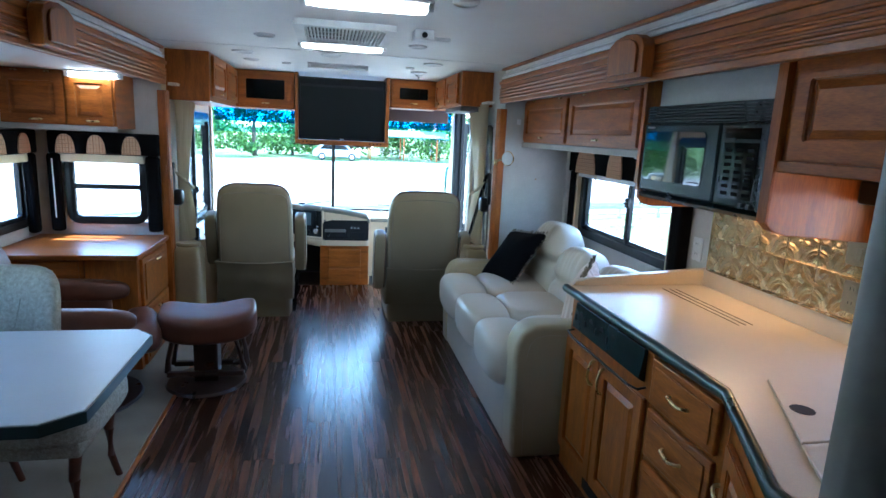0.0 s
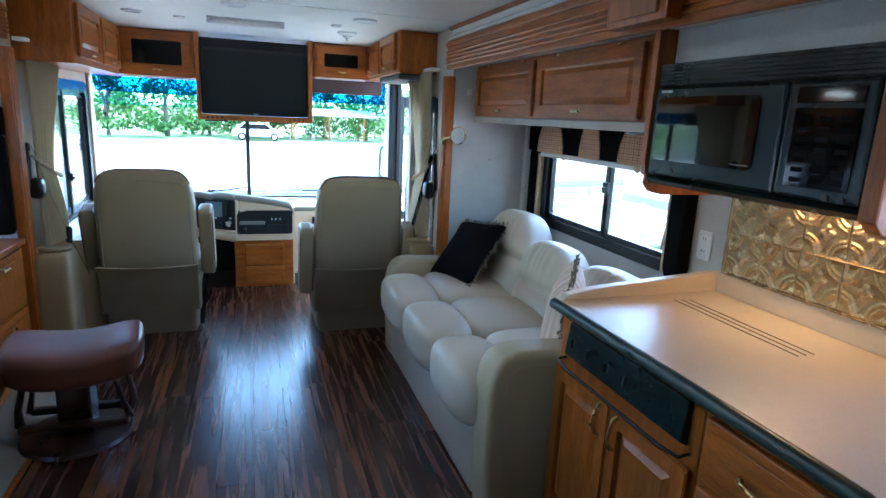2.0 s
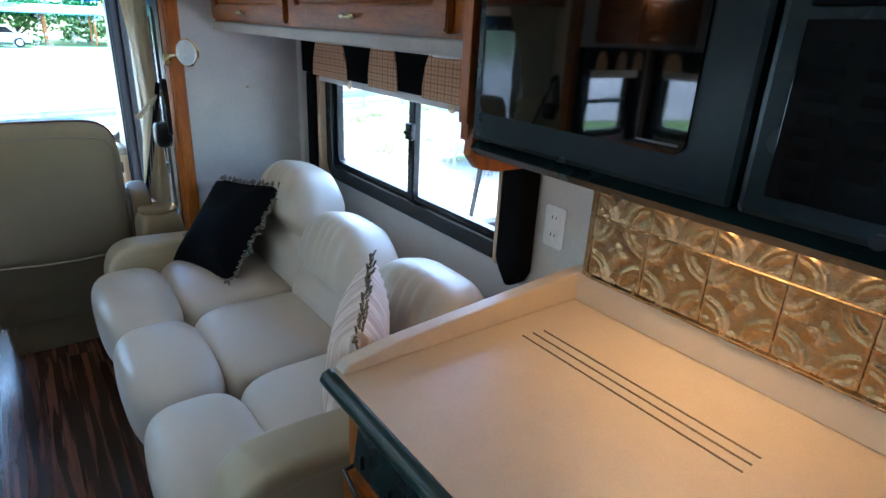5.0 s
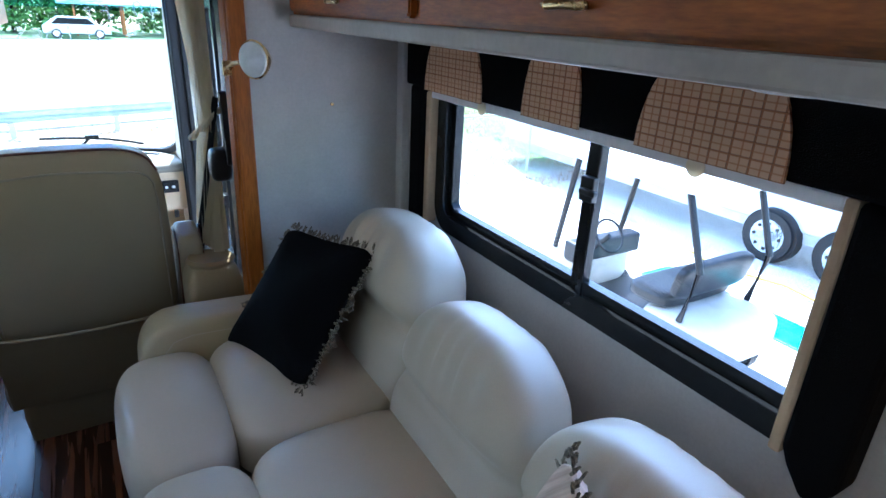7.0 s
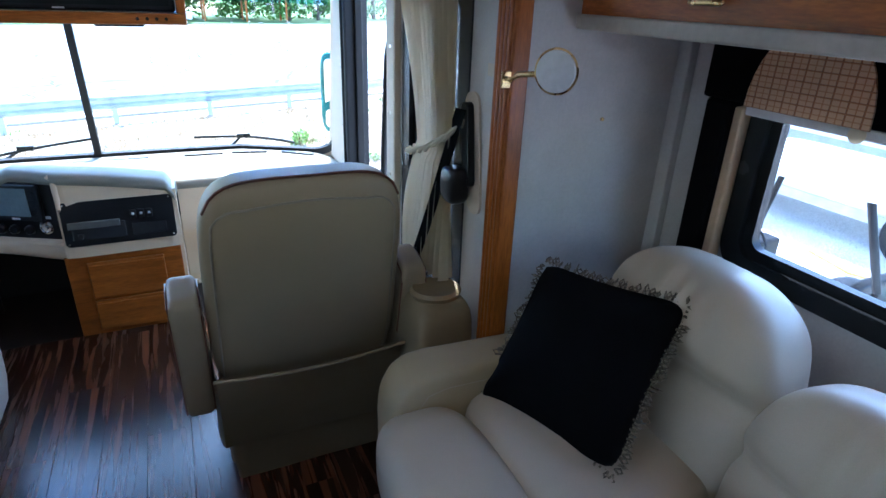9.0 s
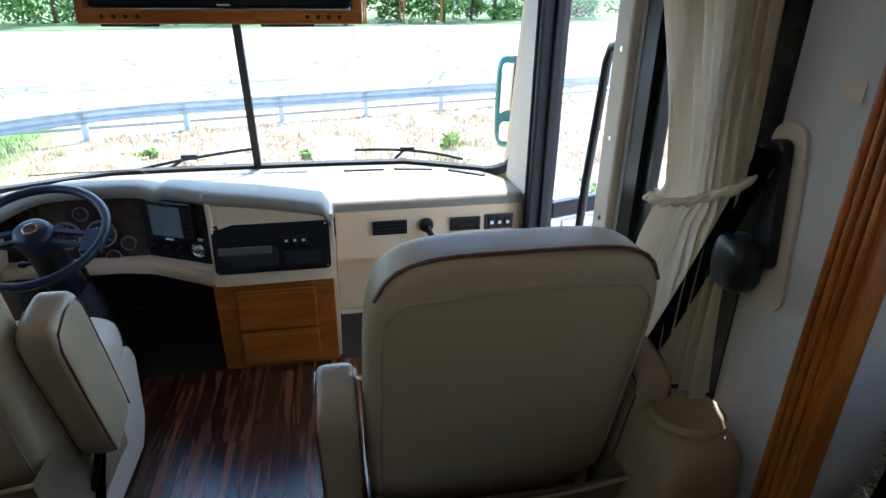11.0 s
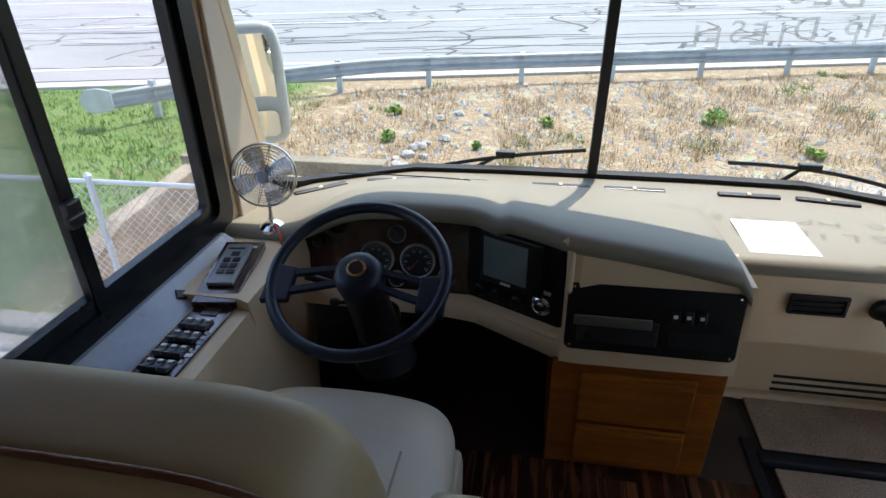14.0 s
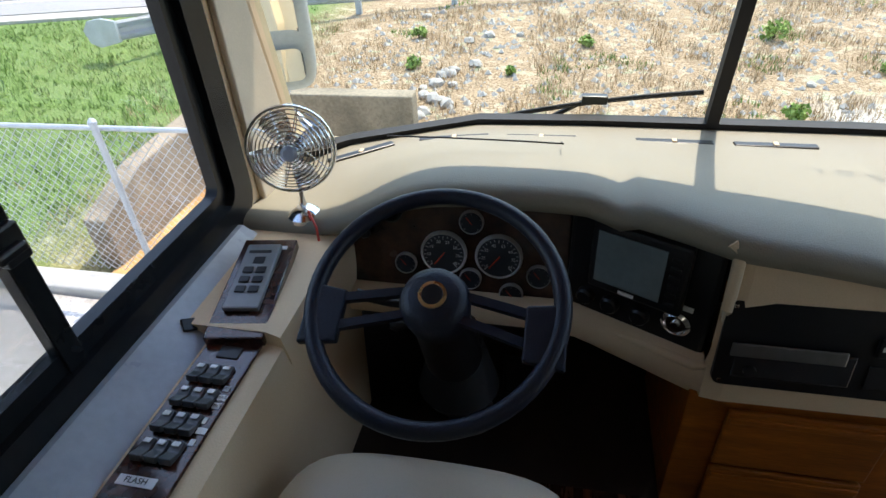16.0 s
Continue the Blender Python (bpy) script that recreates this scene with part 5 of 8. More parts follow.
# ---- ceiling fittings ----
ac = thing("air_conditioner", (0.07, 3.25, CZ - 0.03), "white ceiling air-conditioner grille", "air conditioner")
part("frame", ring(shift(rounded(0.50, 0.62, 0.03), 0.07, 3.27), shift(rounded(0.40, 0.50, 0.02), 0.07, 3.27), "z", CZ - 0.03, CZ - 0.001), WHITEP, ac)
part("tray", B((-0.13, 0.27, 3.02, 3.52, CZ - 0.008, CZ - 0.001)), mat("grille_shadow", (0.12, 0.12, 0.12), 0.8), ac)
for i in range(22):
    part("slat", B((-0.125 + i * 0.0182, -0.117 + i * 0.0182, 3.02, 3.52, CZ - 0.026, CZ - 0.009)), WHITEP, ac)
for i in range(3):
    part("cross_bar", B((-0.13, 0.27, 3.14 + i * 0.12, 3.15 + i * 0.12, CZ - 0.029, CZ - 0.027)), WHITEP, ac)


def tube_light(x, y, z, w, d, label, lit=True):
    t = thing("ceiling_light", (x, y, z), label, "ceiling light", "fluorescent ceiling lights")
    part("housing", B((x - w / 2, x + w / 2, y - d / 2, y + d / 2, z - 0.012, z - 0.001), bevel=0.004), WHITEP, t)
    part("diffuser", puff(w - 0.03, d - 0.02, 0.034, 5.0, 8, Matrix.Translation((x, y, z - 0.027))), LAMP if lit else UNLIT, t, "lit frosted diffuser" if lit else "unlit frosted diffuser", smooth=180)
    for sx in (-1, 1):
        part("end_cap", B((x + sx * (w / 2 - 0.014) - 0.012, x + sx * (w / 2 - 0.014) + 0.012, y - d / 2 + 0.008, y + d / 2 - 0.008, z - 0.042, z - 0.0125), bevel=0.004), WHITEP, t)


tube_light(0.07, 3.68, CZ, 0.52, 0.11, "white fluorescent ceiling light, switched on")
tube_light(0.06, 4.90, CZ, 0.48, 0.10, "white fluorescent ceiling light near the cab, switched off", False)
tube_light(0.14, 2.42, CZ, 0.52, 0.11, "white fluorescent ceiling light, switched on")
tube_light(-1.42, 4.0, SZ, 0.32, 0.07, "slim ceiling light in the slide-out, switched on")
GREYV = mat("grey_vent", (0.45, 0.45, 0.44), 0.5)
for x, y, r, kd in ((-0.37, 3.58, 0.06, 1), (0.51, 3.58, 0.055, 2), (0.515, 2.33, 0.055, 2), (-0.605, 4.43, 0.075, 0), (0.753, 4.43, 0.075, 0), (-0.607, 4.91, 0.06, 1), (0.0, 4.3, 0.07, 0), (-0.35, 5.0, 0.035, 2), (0.62, 4.75, 0.035, 2)):
    f = thing("ceiling_fitting", (x, y, CZ - 0.012), ("round white flush ceiling speaker", "round slatted ceiling air vent", "small round recessed ceiling lamp")[kd], ("speaker", "air vent", "ceiling lamp")[kd], "round ceiling fittings")
    f.name = ("ceiling_speaker", "ceiling_vent", "recessed_lamp")[kd]
    part("rim", lathe([(r, CZ - 0.001), (r, CZ - 0.006), (r * 0.86, CZ - 0.012), (r * 0.78, CZ - 0.008)], (x, y, 0), 28), WHITEP, f, smooth=40)
    part("centre", lathe([(r * 0.78, CZ - 0.0012), (r * 0.78, CZ - 0.006), (r * 0.4, CZ - 0.0065)], (x, y, 0), 24), (GREYV, GREYV, BRASS)[kd] if kd else WHITEP, f)
    if kd == 1:
        for i in range(5):
            part("slat", B((x - r * 0.7, x + r * 0.7, y - r * 0.55 + i * r * 0.26, y - r * 0.5 + i * r * 0.26, CZ - 0.012, CZ - 0.0066)), WHITEP, f)
dt = thing("gas_detector", (0.47, 3.05, CZ - 0.05), "white box detector on the ceiling with a small arm", "detector")
part("box", B((0.41, 0.51, 3.0, 3.1, CZ - 0.05, CZ - 0.001), bevel=0.006), WHITEP, dt)
part("arm", B((0.51, 0.60, 3.035, 3.065, CZ - 0.045, CZ - 0.028), bevel=0.004), WHITEP, dt)
part("sensor", cyl((0.46, 2.99, CZ - 0.028), (0.46, 3.001, CZ - 0.028), 0.014, n=14), BLACK, dt)
sd = thing("smoke_detector", (0.74, 5.06, CZ - 0.06), "round white smoke detector on the ceiling", "smoke detector")
part("body", lathe([(0.07, CZ - 0.001), (0.07, CZ - 0.012), (0.055, CZ - 0.02), (0.035, CZ - 0.024), (0.03, CZ - 0.036), (0.012, CZ - 0.04), (0.01, CZ - 0.06)], (0.74, 5.06, 0), 28), WHITEP, sd, smooth=40)
struct("trim_ceiling_seam", B((XL + 0.03, XR - 0.03, 4.14, 4.152, CZ - 0.003, CZ - 0.0005)), WHITEP)

# ---- right side: window, valance, overhead cupboards ----
slider("window_4", "x", SR - 0.004, WR[0], WR[1], WR[2], WR[3], 3.345, "black-framed sliding window above the sofa", width=0.055)
slider("window_5", "x", SR - 0.004, WK[0], WK[1], WK[2], WK[3], 1.14, "black-framed kitchen window with rounded corners", width=0.05)
slider("window_6", "y", YL - 0.004, WL1[0], WL1[1], WL1[2], WL1[3], 1.11, "black-framed window above the desk", width=0.035, horizontal=True)
slider("window_7", "x", SL + 0.004, WL2[0], WL2[1], WL2[2], WL2[3], 3.86, "black-framed window in the left slide-out wall", out=-1, width=0.05)
slider("window_8", "x", SL + 0.004, 1.2, 2.6, 0.88, 1.40, 1.9, "black-framed window beside the dining table", out=-1, width=0.05)

PLAID = bpy.data.materials.new("plaid_cloth")
PLAID.use_nodes = True
pn, plk = PLAID.node_tree.nodes, PLAID.node_tree.links
tc = pn.new("ShaderNodeTexCoord")
sep = pn.new("ShaderNodeSeparateXYZ")
plk.new(tc.outputs["Object"], sep.inputs[0])
sums = pn.new("ShaderNodeMath")
sums.operation = "ADD"
plk.new(sep.outputs[0], sums.inputs[0])
plk.new(sep.outputs[1], sums.inputs[1])
last = None
for src, per, wid, colr in ((sums.outputs[0], 0.038, 0.12, (0.10, 0.05, 0.03)), (sums.outputs[0], 0.019, 0.16, (0.40, 0.17, 0.07)), (sep.outputs[2], 0.026, 0.14, (0.12, 0.06, 0.03)), (sep.outputs[2], 0.013, 0.2, (0.42, 0.2, 0.09))):
    dv = pn.new("ShaderNodeMath")
    dv.operation = "DIVIDE"
    dv.inputs[1].default_value = per
    plk.new(src, dv.inputs[0])
    fr = pn.new("ShaderNodeMath")
    fr.operation = "FRACT"
    plk.new(dv.outputs[0], fr.inputs[0])
    lt = pn.new("ShaderNodeMath")
    lt.operation = "LESS_THAN"
    lt.inputs[1].default_value = wid
    plk.new(fr.outputs[0], lt.inputs[0])
    mu = pn.new("ShaderNodeMath")
    mu.operation = "MULTIPLY"
    mu.inputs[1].default_value = 0.75
    plk.new(lt.outputs[0], mu.inputs[0])
    mxn = pn.new("ShaderNodeMixRGB")
    plk.new(mu.outputs[0], mxn.inputs[0])
    mxn.inputs[2].default_value = (*colr, 1)
    if last is None:
        mxn.inputs[1].default_value = (0.62, 0.42, 0.26, 1)
    else:
        plk.new(last.outputs[0], mxn.inputs[1])
    last = mxn
plk.new(last.outputs[0], pn["Principled BSDF"].inputs["Base Color"])
pn["Principled BSDF"].inputs["Roughness"].default_value = 0.95


def arch(c, w, z0, z1, axis, d0, d1, lo=0.75):
    """A dome-topped patch of cloth: narrow at the head, wide at the foot."""
    pts = [(c - w / 2, z0), (c + w / 2, z0)] + [(c + w / 2 * max(0.0, math.cos(q)) ** 0.75, z0 + (z1 - z0) * math.sin(q)) for q in [radians(12 * k) for k in range(1, 15)]][::1]
    left = [(2 * c - p[0], p[1]) for p in pts[2:]][::-1]
    return prism(pts + left, axis, d0, d1)


va = thing("valance", (1.8, 3.4, 1.35), "black window valance with plaid arches and padded sides", "valance", "window valances")
part("back_cloth", B((1.785, 1.855, 2.664, 4.16, 1.355, 1.53), bevel=0.008), BLACKCLOTH, va)
for c, w in ((3.865, 0.31), (3.43, 0.20), (3.02, 0.30)):
    part("arch", arch(c, w, 1.352, 1.548, "x", 1.778, 1.7845), PLAID, va, "plaid cloth arch")
part("side_left", B((1.80, 1.857, 4.075, 4.16, 0.88, 1.354), bevel=0.012), BLACKCLOTH, va)
part("side_right", prism([(2.668, 1.354), (2.766, 1.354), (2.766, 0.93), (2.752, 0.90), (2.715, 0.852), (2.69, 0.86), (2.668, 0.90)], "x", 1.788, 1.857, bevel=0.012), BLACKCLOTH, va)
part("welt_left", B((1.815, 1.856, 4.045, 4.074, 0.90, 1.34), bevel=0.006), mat("tan_welt", (0.5, 0.36, 0.22), 0.8), va)
part("welt_right", B((1.80, 1.856, 2.768, 2.79, 0.90, 1.352), bevel=0.006), mat("tan_welt_b", (0.5, 0.36, 0.22), 0.8), va)
sh = thing("roller_shade", (1.84, 3.4, 1.3), "pale pleated shade rolled up under the valance", "shade")
part("bottom_rail", B((1.815, 1.842, 2.795, 4.04, 1.324, 1.352), bevel=0.004), WHITEP, sh)
part("cloth", B((1.835, 1.845, 2.75, 4.04, 1.3505, 1.42)), CLOTH, sh)
for y in (3.75, 3.05):
    part("pull", lathe([(0.02, 0), (0.018, 0.008), (0.008, 0.012)], (1.812, y, 1.334), 14, "x"), CLOTH, sh)

oc = thing("overhead_cabinet", (1.65, 3.5, 1.52), "cherry-wood overhead cabinet with two raised-panel doors", "cabinet")
part("body", B((1.465, SR - 0.001, 2.456, YS - 0.001, 1.535, SZ - 0.001), bevel=0.003), WOOD, oc)
part("valance_board", B((1.45, 1.475, 2.456, YS - 0.001, 1.513, 1.55), bevel=0.006), mat("grey_board", (0.42, 0.37, 0.31), 0.5), oc)
for yc, w in ((3.885, 0.80), (3.02, 0.85)):
    d = raised_door(oc, facing(1.464, yc, 1.70, -90), w, 0.28, WOOD)
    plate_handle(facing(1.444, yc, 1.588, -90), d, 0.09)
    for hy in (yc - 0.25, yc + 0.25):
        part("hinge", B((1.452, 1.464, hy - 0.02, hy + 0.02, 1.842, 1.852), bevel=0.002), BRASS, d)
single("under_light", lathe([(0.05, 0.0), (0.055, 0.006), (0.03, 0.014)], (1.62, 2.80, 1.50), 20), WHITEP, "small white round light under the cabinet", "lamp")

# ---- microwave with its side panels, and the cupboard over the sink ----
mw = thing("microwave", (1.6, 2.05, 1.35), "black over-counter microwave oven with a vent grille", "microwave")
TEAL = mat("graphite_enamel", (0.008, 0.018, 0.019), 0.26, var=0.1, spec=0.3)
part("case", B((1.41, SR - 0.001, 1.655, 2.425, 1.375, 1.745), bevel=0.006), TEAL, mw)
part("under_lip", prism([(1.41, 1.378), (1.385, 1.36), (1.40, 1.345), (1.70, 1.352), (1.70, 1.374)], "y", 1.66, 2.42), TEAL, mw)
dr = part("door", B((1.385, 1.409, 1.90, 2.422, 1.375, 1.668), bevel=0.01), TEAL, mw)
part("window", prism(shift(rounded(0.42, 0.205, 0.02), 2.185, 1.532), "x", 1.381, 1.3848), OVENGLASS, dr, "dark reflecting oven window")
part("lettering", B((1.3795, 1.3808, 1.985, 2.05, 1.440, 1.443)), mat("dim_print", (0.12, 0.12, 0.12), 0.5), dr, "pale unreadable lettering")
pa = part("control_panel", B((1.385, 1.409, 1.66, 1.897, 1.375, 1.668), bevel=0.01), TEAL, mw)
part("display", B((1.381, 1.3848, 1.69, 1.865, 1.612, 1.65), bevel=0.002), BACK, pa)
part("key_field", B((1.381, 1.3848, 1.69, 1.865, 1.405, 1.60), bevel=0.002), BACK, pa, "glossy black key field")
for i in range(7):
    for j in range(3):
        part("key", B((1.3795, 1.3808, 1.705 + j * 0.055, 1.738 + j * 0.055, 1.417 + i * 0.025, 1.429 + i * 0.025)), mat("key_grey", (0.008, 0.009, 0.009), 0.85, spec=0.06) if (i, j) == (0, 0) else bpy.data.materials["key_grey"], pa)
gr = part("vent_grille", B((1.40, 1.409, 1.66, 2.42, 1.672, 1.742)), RUBBER, mw)
for i in range(6):
    part("louvre", B((1.39, 1.3995, 1.665, 2.415, 1.675 + i * 0.0115, 1.681 + i * 0.0115)), TEAL, gr)
for y in (1.70, 1.74):
    part("knob", lathe([(0.009, 0), (0.008, 0.008)], (1.377, y, 1.388), 12, "x"), BLACK, pa)
part("maker_bar", B((1.3795, 1.3845, 2.335, 2.385, 1.648, 1.655)), GREYV, dr)
WARM = glow("warm_lamp", (1.0, 0.55, 0.24), 1.5)
part("task_lamp", B((1.62, 1.74, 1.90, 2.20, 1.3465, 1.3515)), WARM, mw, "warm lit lamp under the oven")
sp1 = single("cabinet_side_panel", join(prism([(1.40, 1.40), (1.385, 1.37), (1.385, SZ - 0.002), (SR - 0.001, SZ - 0.002), (SR - 0.001, 1.30), (1.47, 1.30), (1.42, 1.31), (1.395, 1.34)], "y", 2.43, 2.452)), WOODV, "cherry-wood panel at the side of the microwave", "panel", "microwave side panels")
sp2 = single("cabinet_side_panel", prism([(1.385, 1.345), (1.385, SZ - 0.002), (SR - 0.06, SZ - 0.002), (SR - 0.06, 1.285), (1.46, 1.305), (1.41, 1.32)], "y", 1.612, 1.65, bevel=0.004), WOODV, "cherry-wood panel at the side of the microwave", "panel", "microwave side panels")
for q, y0, y1, z0 in ((sp1, 2.428, 2.454, 1.402), (sp2, 1.610, 1.652, 1.347)):
    part("edge_band", B((1.379, 1.3845, y0, y1, z0, SZ - 0.002), bevel=0.002), WOODV, q)
single("cupboard_over_microwave", B((1.45, SR - 0.001, 1.652, 2.428, 1.748, SZ - 0.001), bevel=0.003), WALLP, "grey vinyl-covered panel over the microwave", "panel")
kc = thing("sink_cabinet", (1.65, 1.1, 1.5), "cherry-wood overhead cabinet above the sink", "cabinet")
part("body", B((1.402, SR - 0.001, 0.50, 1.609, 1.53, SZ - 0.001), bevel=0.003), WOOD, kc)
part("rail", B((1.387, 1.4015, 0.50, 1.609, 1.512, 1.548), bevel=0.004), WOOD, kc)
raised_door(kc, facing(1.4015, 1.17, 1.70, -90), 0.80, 0.285, WOOD)
raised_door(kc, facing(1.4015, 0.63, 1.70, -90), 0.22, 0.285, WOOD)
single("hood_box", B((1.70, SR - 0.061, 0.7, 1.60, 1.42, 1.498), bevel=0.01), BLACK, "black light box under the sink cabinet", "light box")
single("sink_lamp", B((1.50, 1.56, 0.95, 1.45, 1.518, 1.5295), bevel=0.003), glow("dim_warm_lamp", (1.0, 0.5, 0.2), 0.8), "warm lit strip lamp under the sink cabinet", "lamp")

cd = thing("pull_cord", (1.79, 1.535, 1.0), "thin white pull cord hanging before the tin tiles", "cord")
part("string", tube([(1.79, 1.525, 1.42), (1.792, 1.535, 1.2), (1.792, 1.545, 1.02)], 0.0016, 6), WHITEP, cd, smooth=60)
part("toggle", lathe([(0.004, 0.0), (0.009, 0.006), (0.006, 0.018), (0.003, 0.022)], (1.792, 1.545, 1.0), 12), WHITEP, cd, smooth=50)

# ---- wall fittings ----
def outlet(y, z, x, label, material, w=0.075, h=0.12, sockets=True):
    o = thing("wall_outlet", (x, y, z - h / 2), label, "outlet", "wall outlets")
    part("plate", prism(shift(rounded(w, h, 0.008), y, z), "x", x - 0.007, x - 0.0005, bevel=0.002), material, o)
    if sockets:
        for dz in (-0.025, 0.025):
            s = part("socket", prism(shift(rounded(0.034, 0.03, 0.012), y, z + dz), "x", x - 0.0095, x - 0.0072), material, o)
            for dy in (-0.007, 0.007):
                part("slot", B((x - 0.0104, x - 0.0096, y + dy - 0.0012, y + dy + 0.0012, z + dz - 0.002, z + dz + 0.008)), RUBBER, s)
    else:
        part("rocker", B((x - 0.013, x - 0.0072, y - 0.012, y + 0.012, z - 0.022, z + 0.022), bevel=0.003), material, o)
    return o


outlet(2.60, 1.064, SR, "white double wall outlet beside the counter", WHITEP)
PEWTER = mat("pewter_plate", (0.32, 0.28, 0.21), 0.35, metal=0.7, var=0.1)
outlet(1.637, 1.241, 1.805, "pewter switch plate on the tin tiles", PEWTER, 0.11, 0.085, False)
outlet(1.64, 1.088, 1.805, "pewter double outlet on the tin tiles", PEWTER, 0.075, 0.11)
sc = thing("reading_lamp", (1.40, YS, 1.34), "round brass-rimmed reading lamp on the wall", "wall lamp")
part("arm", tube([(1.335, YS - 0.002, 1.37), (1.335, YS - 0.03, 1.37), (1.345, YS - 0.045, 1.385)], 0.007, 8), BRASS, sc, smooth=60)
part("rose", B((1.32, 1.35, YS - 0.008, YS - 0.001, 1.345, 1.39), bevel=0.003), BRASS, sc)
part("shade", lathe([(0.012, -0.05), (0.035, -0.035), (0.052, -0.01), (0.055, 0.0), (0.052, 0.002)], (0, 0, 0), 28, "y"), BRASS, sc, smooth=40)
[c for c in sc.children if c.name.split(".")[0] == "shade"][0].data.transform(Matrix.Translation((1.380, YS - 0.052, 1.405)))
part("lens", lathe([(0.05, 0.0), (0.048, 0.006), (0.03, 0.011)], (1.380, YS - 0.054, 1.405), 28, "y"), mat("lamp_lens", (0.7, 0.72, 0.72), 0.1), sc, smooth=40)
for q in [c for c in sc.children if c.name.split(".")[0] in ("shade", "lens")]:
    q.data.transform(Matrix.Translation((-0.02, -0.052, 0.065)) @ Matrix.Rotation(radians(-55), 4, "Z") @ Matrix.Translation((0.02, 0.052, -0.065)))
for q in sc.children:
    far = q.name.split(".")[0] in ("shade", "lens")
    q.data.transform(Matrix.Translation((-0.083, -0.104 if far else 0, 0.021)))
part("neck", tube([(1.262, YS - 0.04, 1.406), (1.287, YS -0.154, 1.421)], 0.007, 8), BRASS, sc, smooth=60)
single("thermostat", B((1.40, 1.43, YS - 0.012, YS - 0.001, 1.68, 1.72), bevel=0.003), WHITEP, "small grey sensor on the wall", "sensor")
single("wall_hook", lathe([(0.006, 0), (0.005, 0.006)], (1.584, YS - 0.001, 1.27), 10, "y"), BRASS, "tiny brass tack in the wall", "tack")
for k, (x, y0, y1) in enumerate(((SR - 0.012, 4.27, 4.30),)):
    struct("trim_corner", B((x - 0.02, x + 0.011, y0, y1 + 0.018, 0.0, SZ - 0.002), bevel=0.004), WALLP)

# ---- galley ----
def drawer(parent, m, w, h, material):
    d = part("drawer", B((-w / 2, w / 2, -0.02, 0.0, -h / 2, h / 2), bevel=0.006, m=m), material, parent)
    part("raised_field", B((-w / 2 + 0.025, w / 2 - 0.025, -0.026, -0.0205, -h / 2 + 0.025, h / 2 - 0.025), bevel=0.004, m=m), material, d)
    bow_handle(m @ Matrix.Translation((0, -0.026, 0.0)), d, 0.10)
    return d


GX = 1.145
st = thing("stove_cabinet", (1.45, 2.1, 0), "cherry-wood base cabinet with two doors and a cooktop panel", "cabinet", "galley base cabinets")
part("carcass", B((GX, SR - 0.001, 1.76, 2.475, 0.0, 0.868), bevel=0.003), WOODV, st)
d1 = raised_door(st, facing(GX - 0.001, 2.295, 0.385, -90), 0.345, 0.57, WOODV)
bow_handle(facing(GX - 0.022, 2.165, 0.60, -90) @ Matrix.Rotation(radians(90), 4, "Y"), d1, 0.11)
d2 = raised_door(st, facing(GX - 0.001, 1.945, 0.385, -90), 0.345, 0.57, WOODV)
bow_handle(facing(GX - 0.022, 2.075, 0.60, -90) @ Matrix.Rotation(radians(90), 4, "Y"), d2, 0.11)
pn1 = part("cooktop_panel", prism([(GX - 0.001, 0.72), (GX - 0.03, 0.735), (GX - 0.016, 0.85), (GX - 0.001, 0.85)], "y", 1.80, 2.40, bevel=0.003), TEAL, st, "black cooktop control panel")
for i in range(4):
    part("knob", lathe([(0.02, 0.0), (0.019, 0.016), (0.012, 0.02)], (GX - 0.022, 2.33 - i * 0.10, 0.80), 16, "x"), BLACK, pn1)
    part("grip", B((GX - 0.052, GX - 0.0425, 2.326 - i * 0.10, 2.334 - i * 0.10, 0.785, 0.815), bevel=0.002), BLACK, pn1)
part("towel_bar", tube([(GX - 0.003, 2.43, 0.705), (GX - 0.035, 2.43, 0.70), (GX - 0.045, 2.35, 0.695), (GX - 0.045, 1.85, 0.695), (GX - 0.035, 1.79, 0.70), (GX - 0.003, 1.79, 0.705)], 0.005, 8), BLACK, st, smooth=60)
part("kick_vent", B((GX - 0.004, GX - 0.0005, 2.0, 2.2, 0.03, 0.08)), RUBBER, st)
du = thing("drawer_cabinet", (1.45, 1.55, 0), "cherry-wood base cabinet with three drawers", "cabinet", "galley base cabinets")
part("carcass", B((GX, SR - 0.001, 1.345, 1.757, 0.0, 0.868), bevel=0.003), WOODX, du)
for z, h in ((0.76, 0.17), (0.565, 0.18), (0.30, 0.30)):
    drawer(du, facing(GX - 0.001, 1.555, z, -90), 0.36, h, WOOD)
cx, cy = 0.93, 0.91
dg = thing("corner_cabinet", (1.3, 1.0, 0), "cherry-wood angled sink cabinet with a door", "cabinet", "galley base cabinets")
part("carcass", prism([(GX, 1.342), (0.93, 0.915), (0.93, 0.47), (SR - 0.001, 0.47), (SR - 0.001, 1.342)], "z", 0.0, 0.868), WOODV, dg)
ang2 = math.degrees(math.atan2(0.427, 0.215))
dm = facing((GX + 0.93) / 2 - 0.002, 1.129, 0.42, ang2 - 180)
dd = raised_door(dg, dm, 0.36, 0.70, WOODV)
bow_handle(dm @ Matrix.Translation((-0.12, -0.021, 0.22)), dd, 0.10)

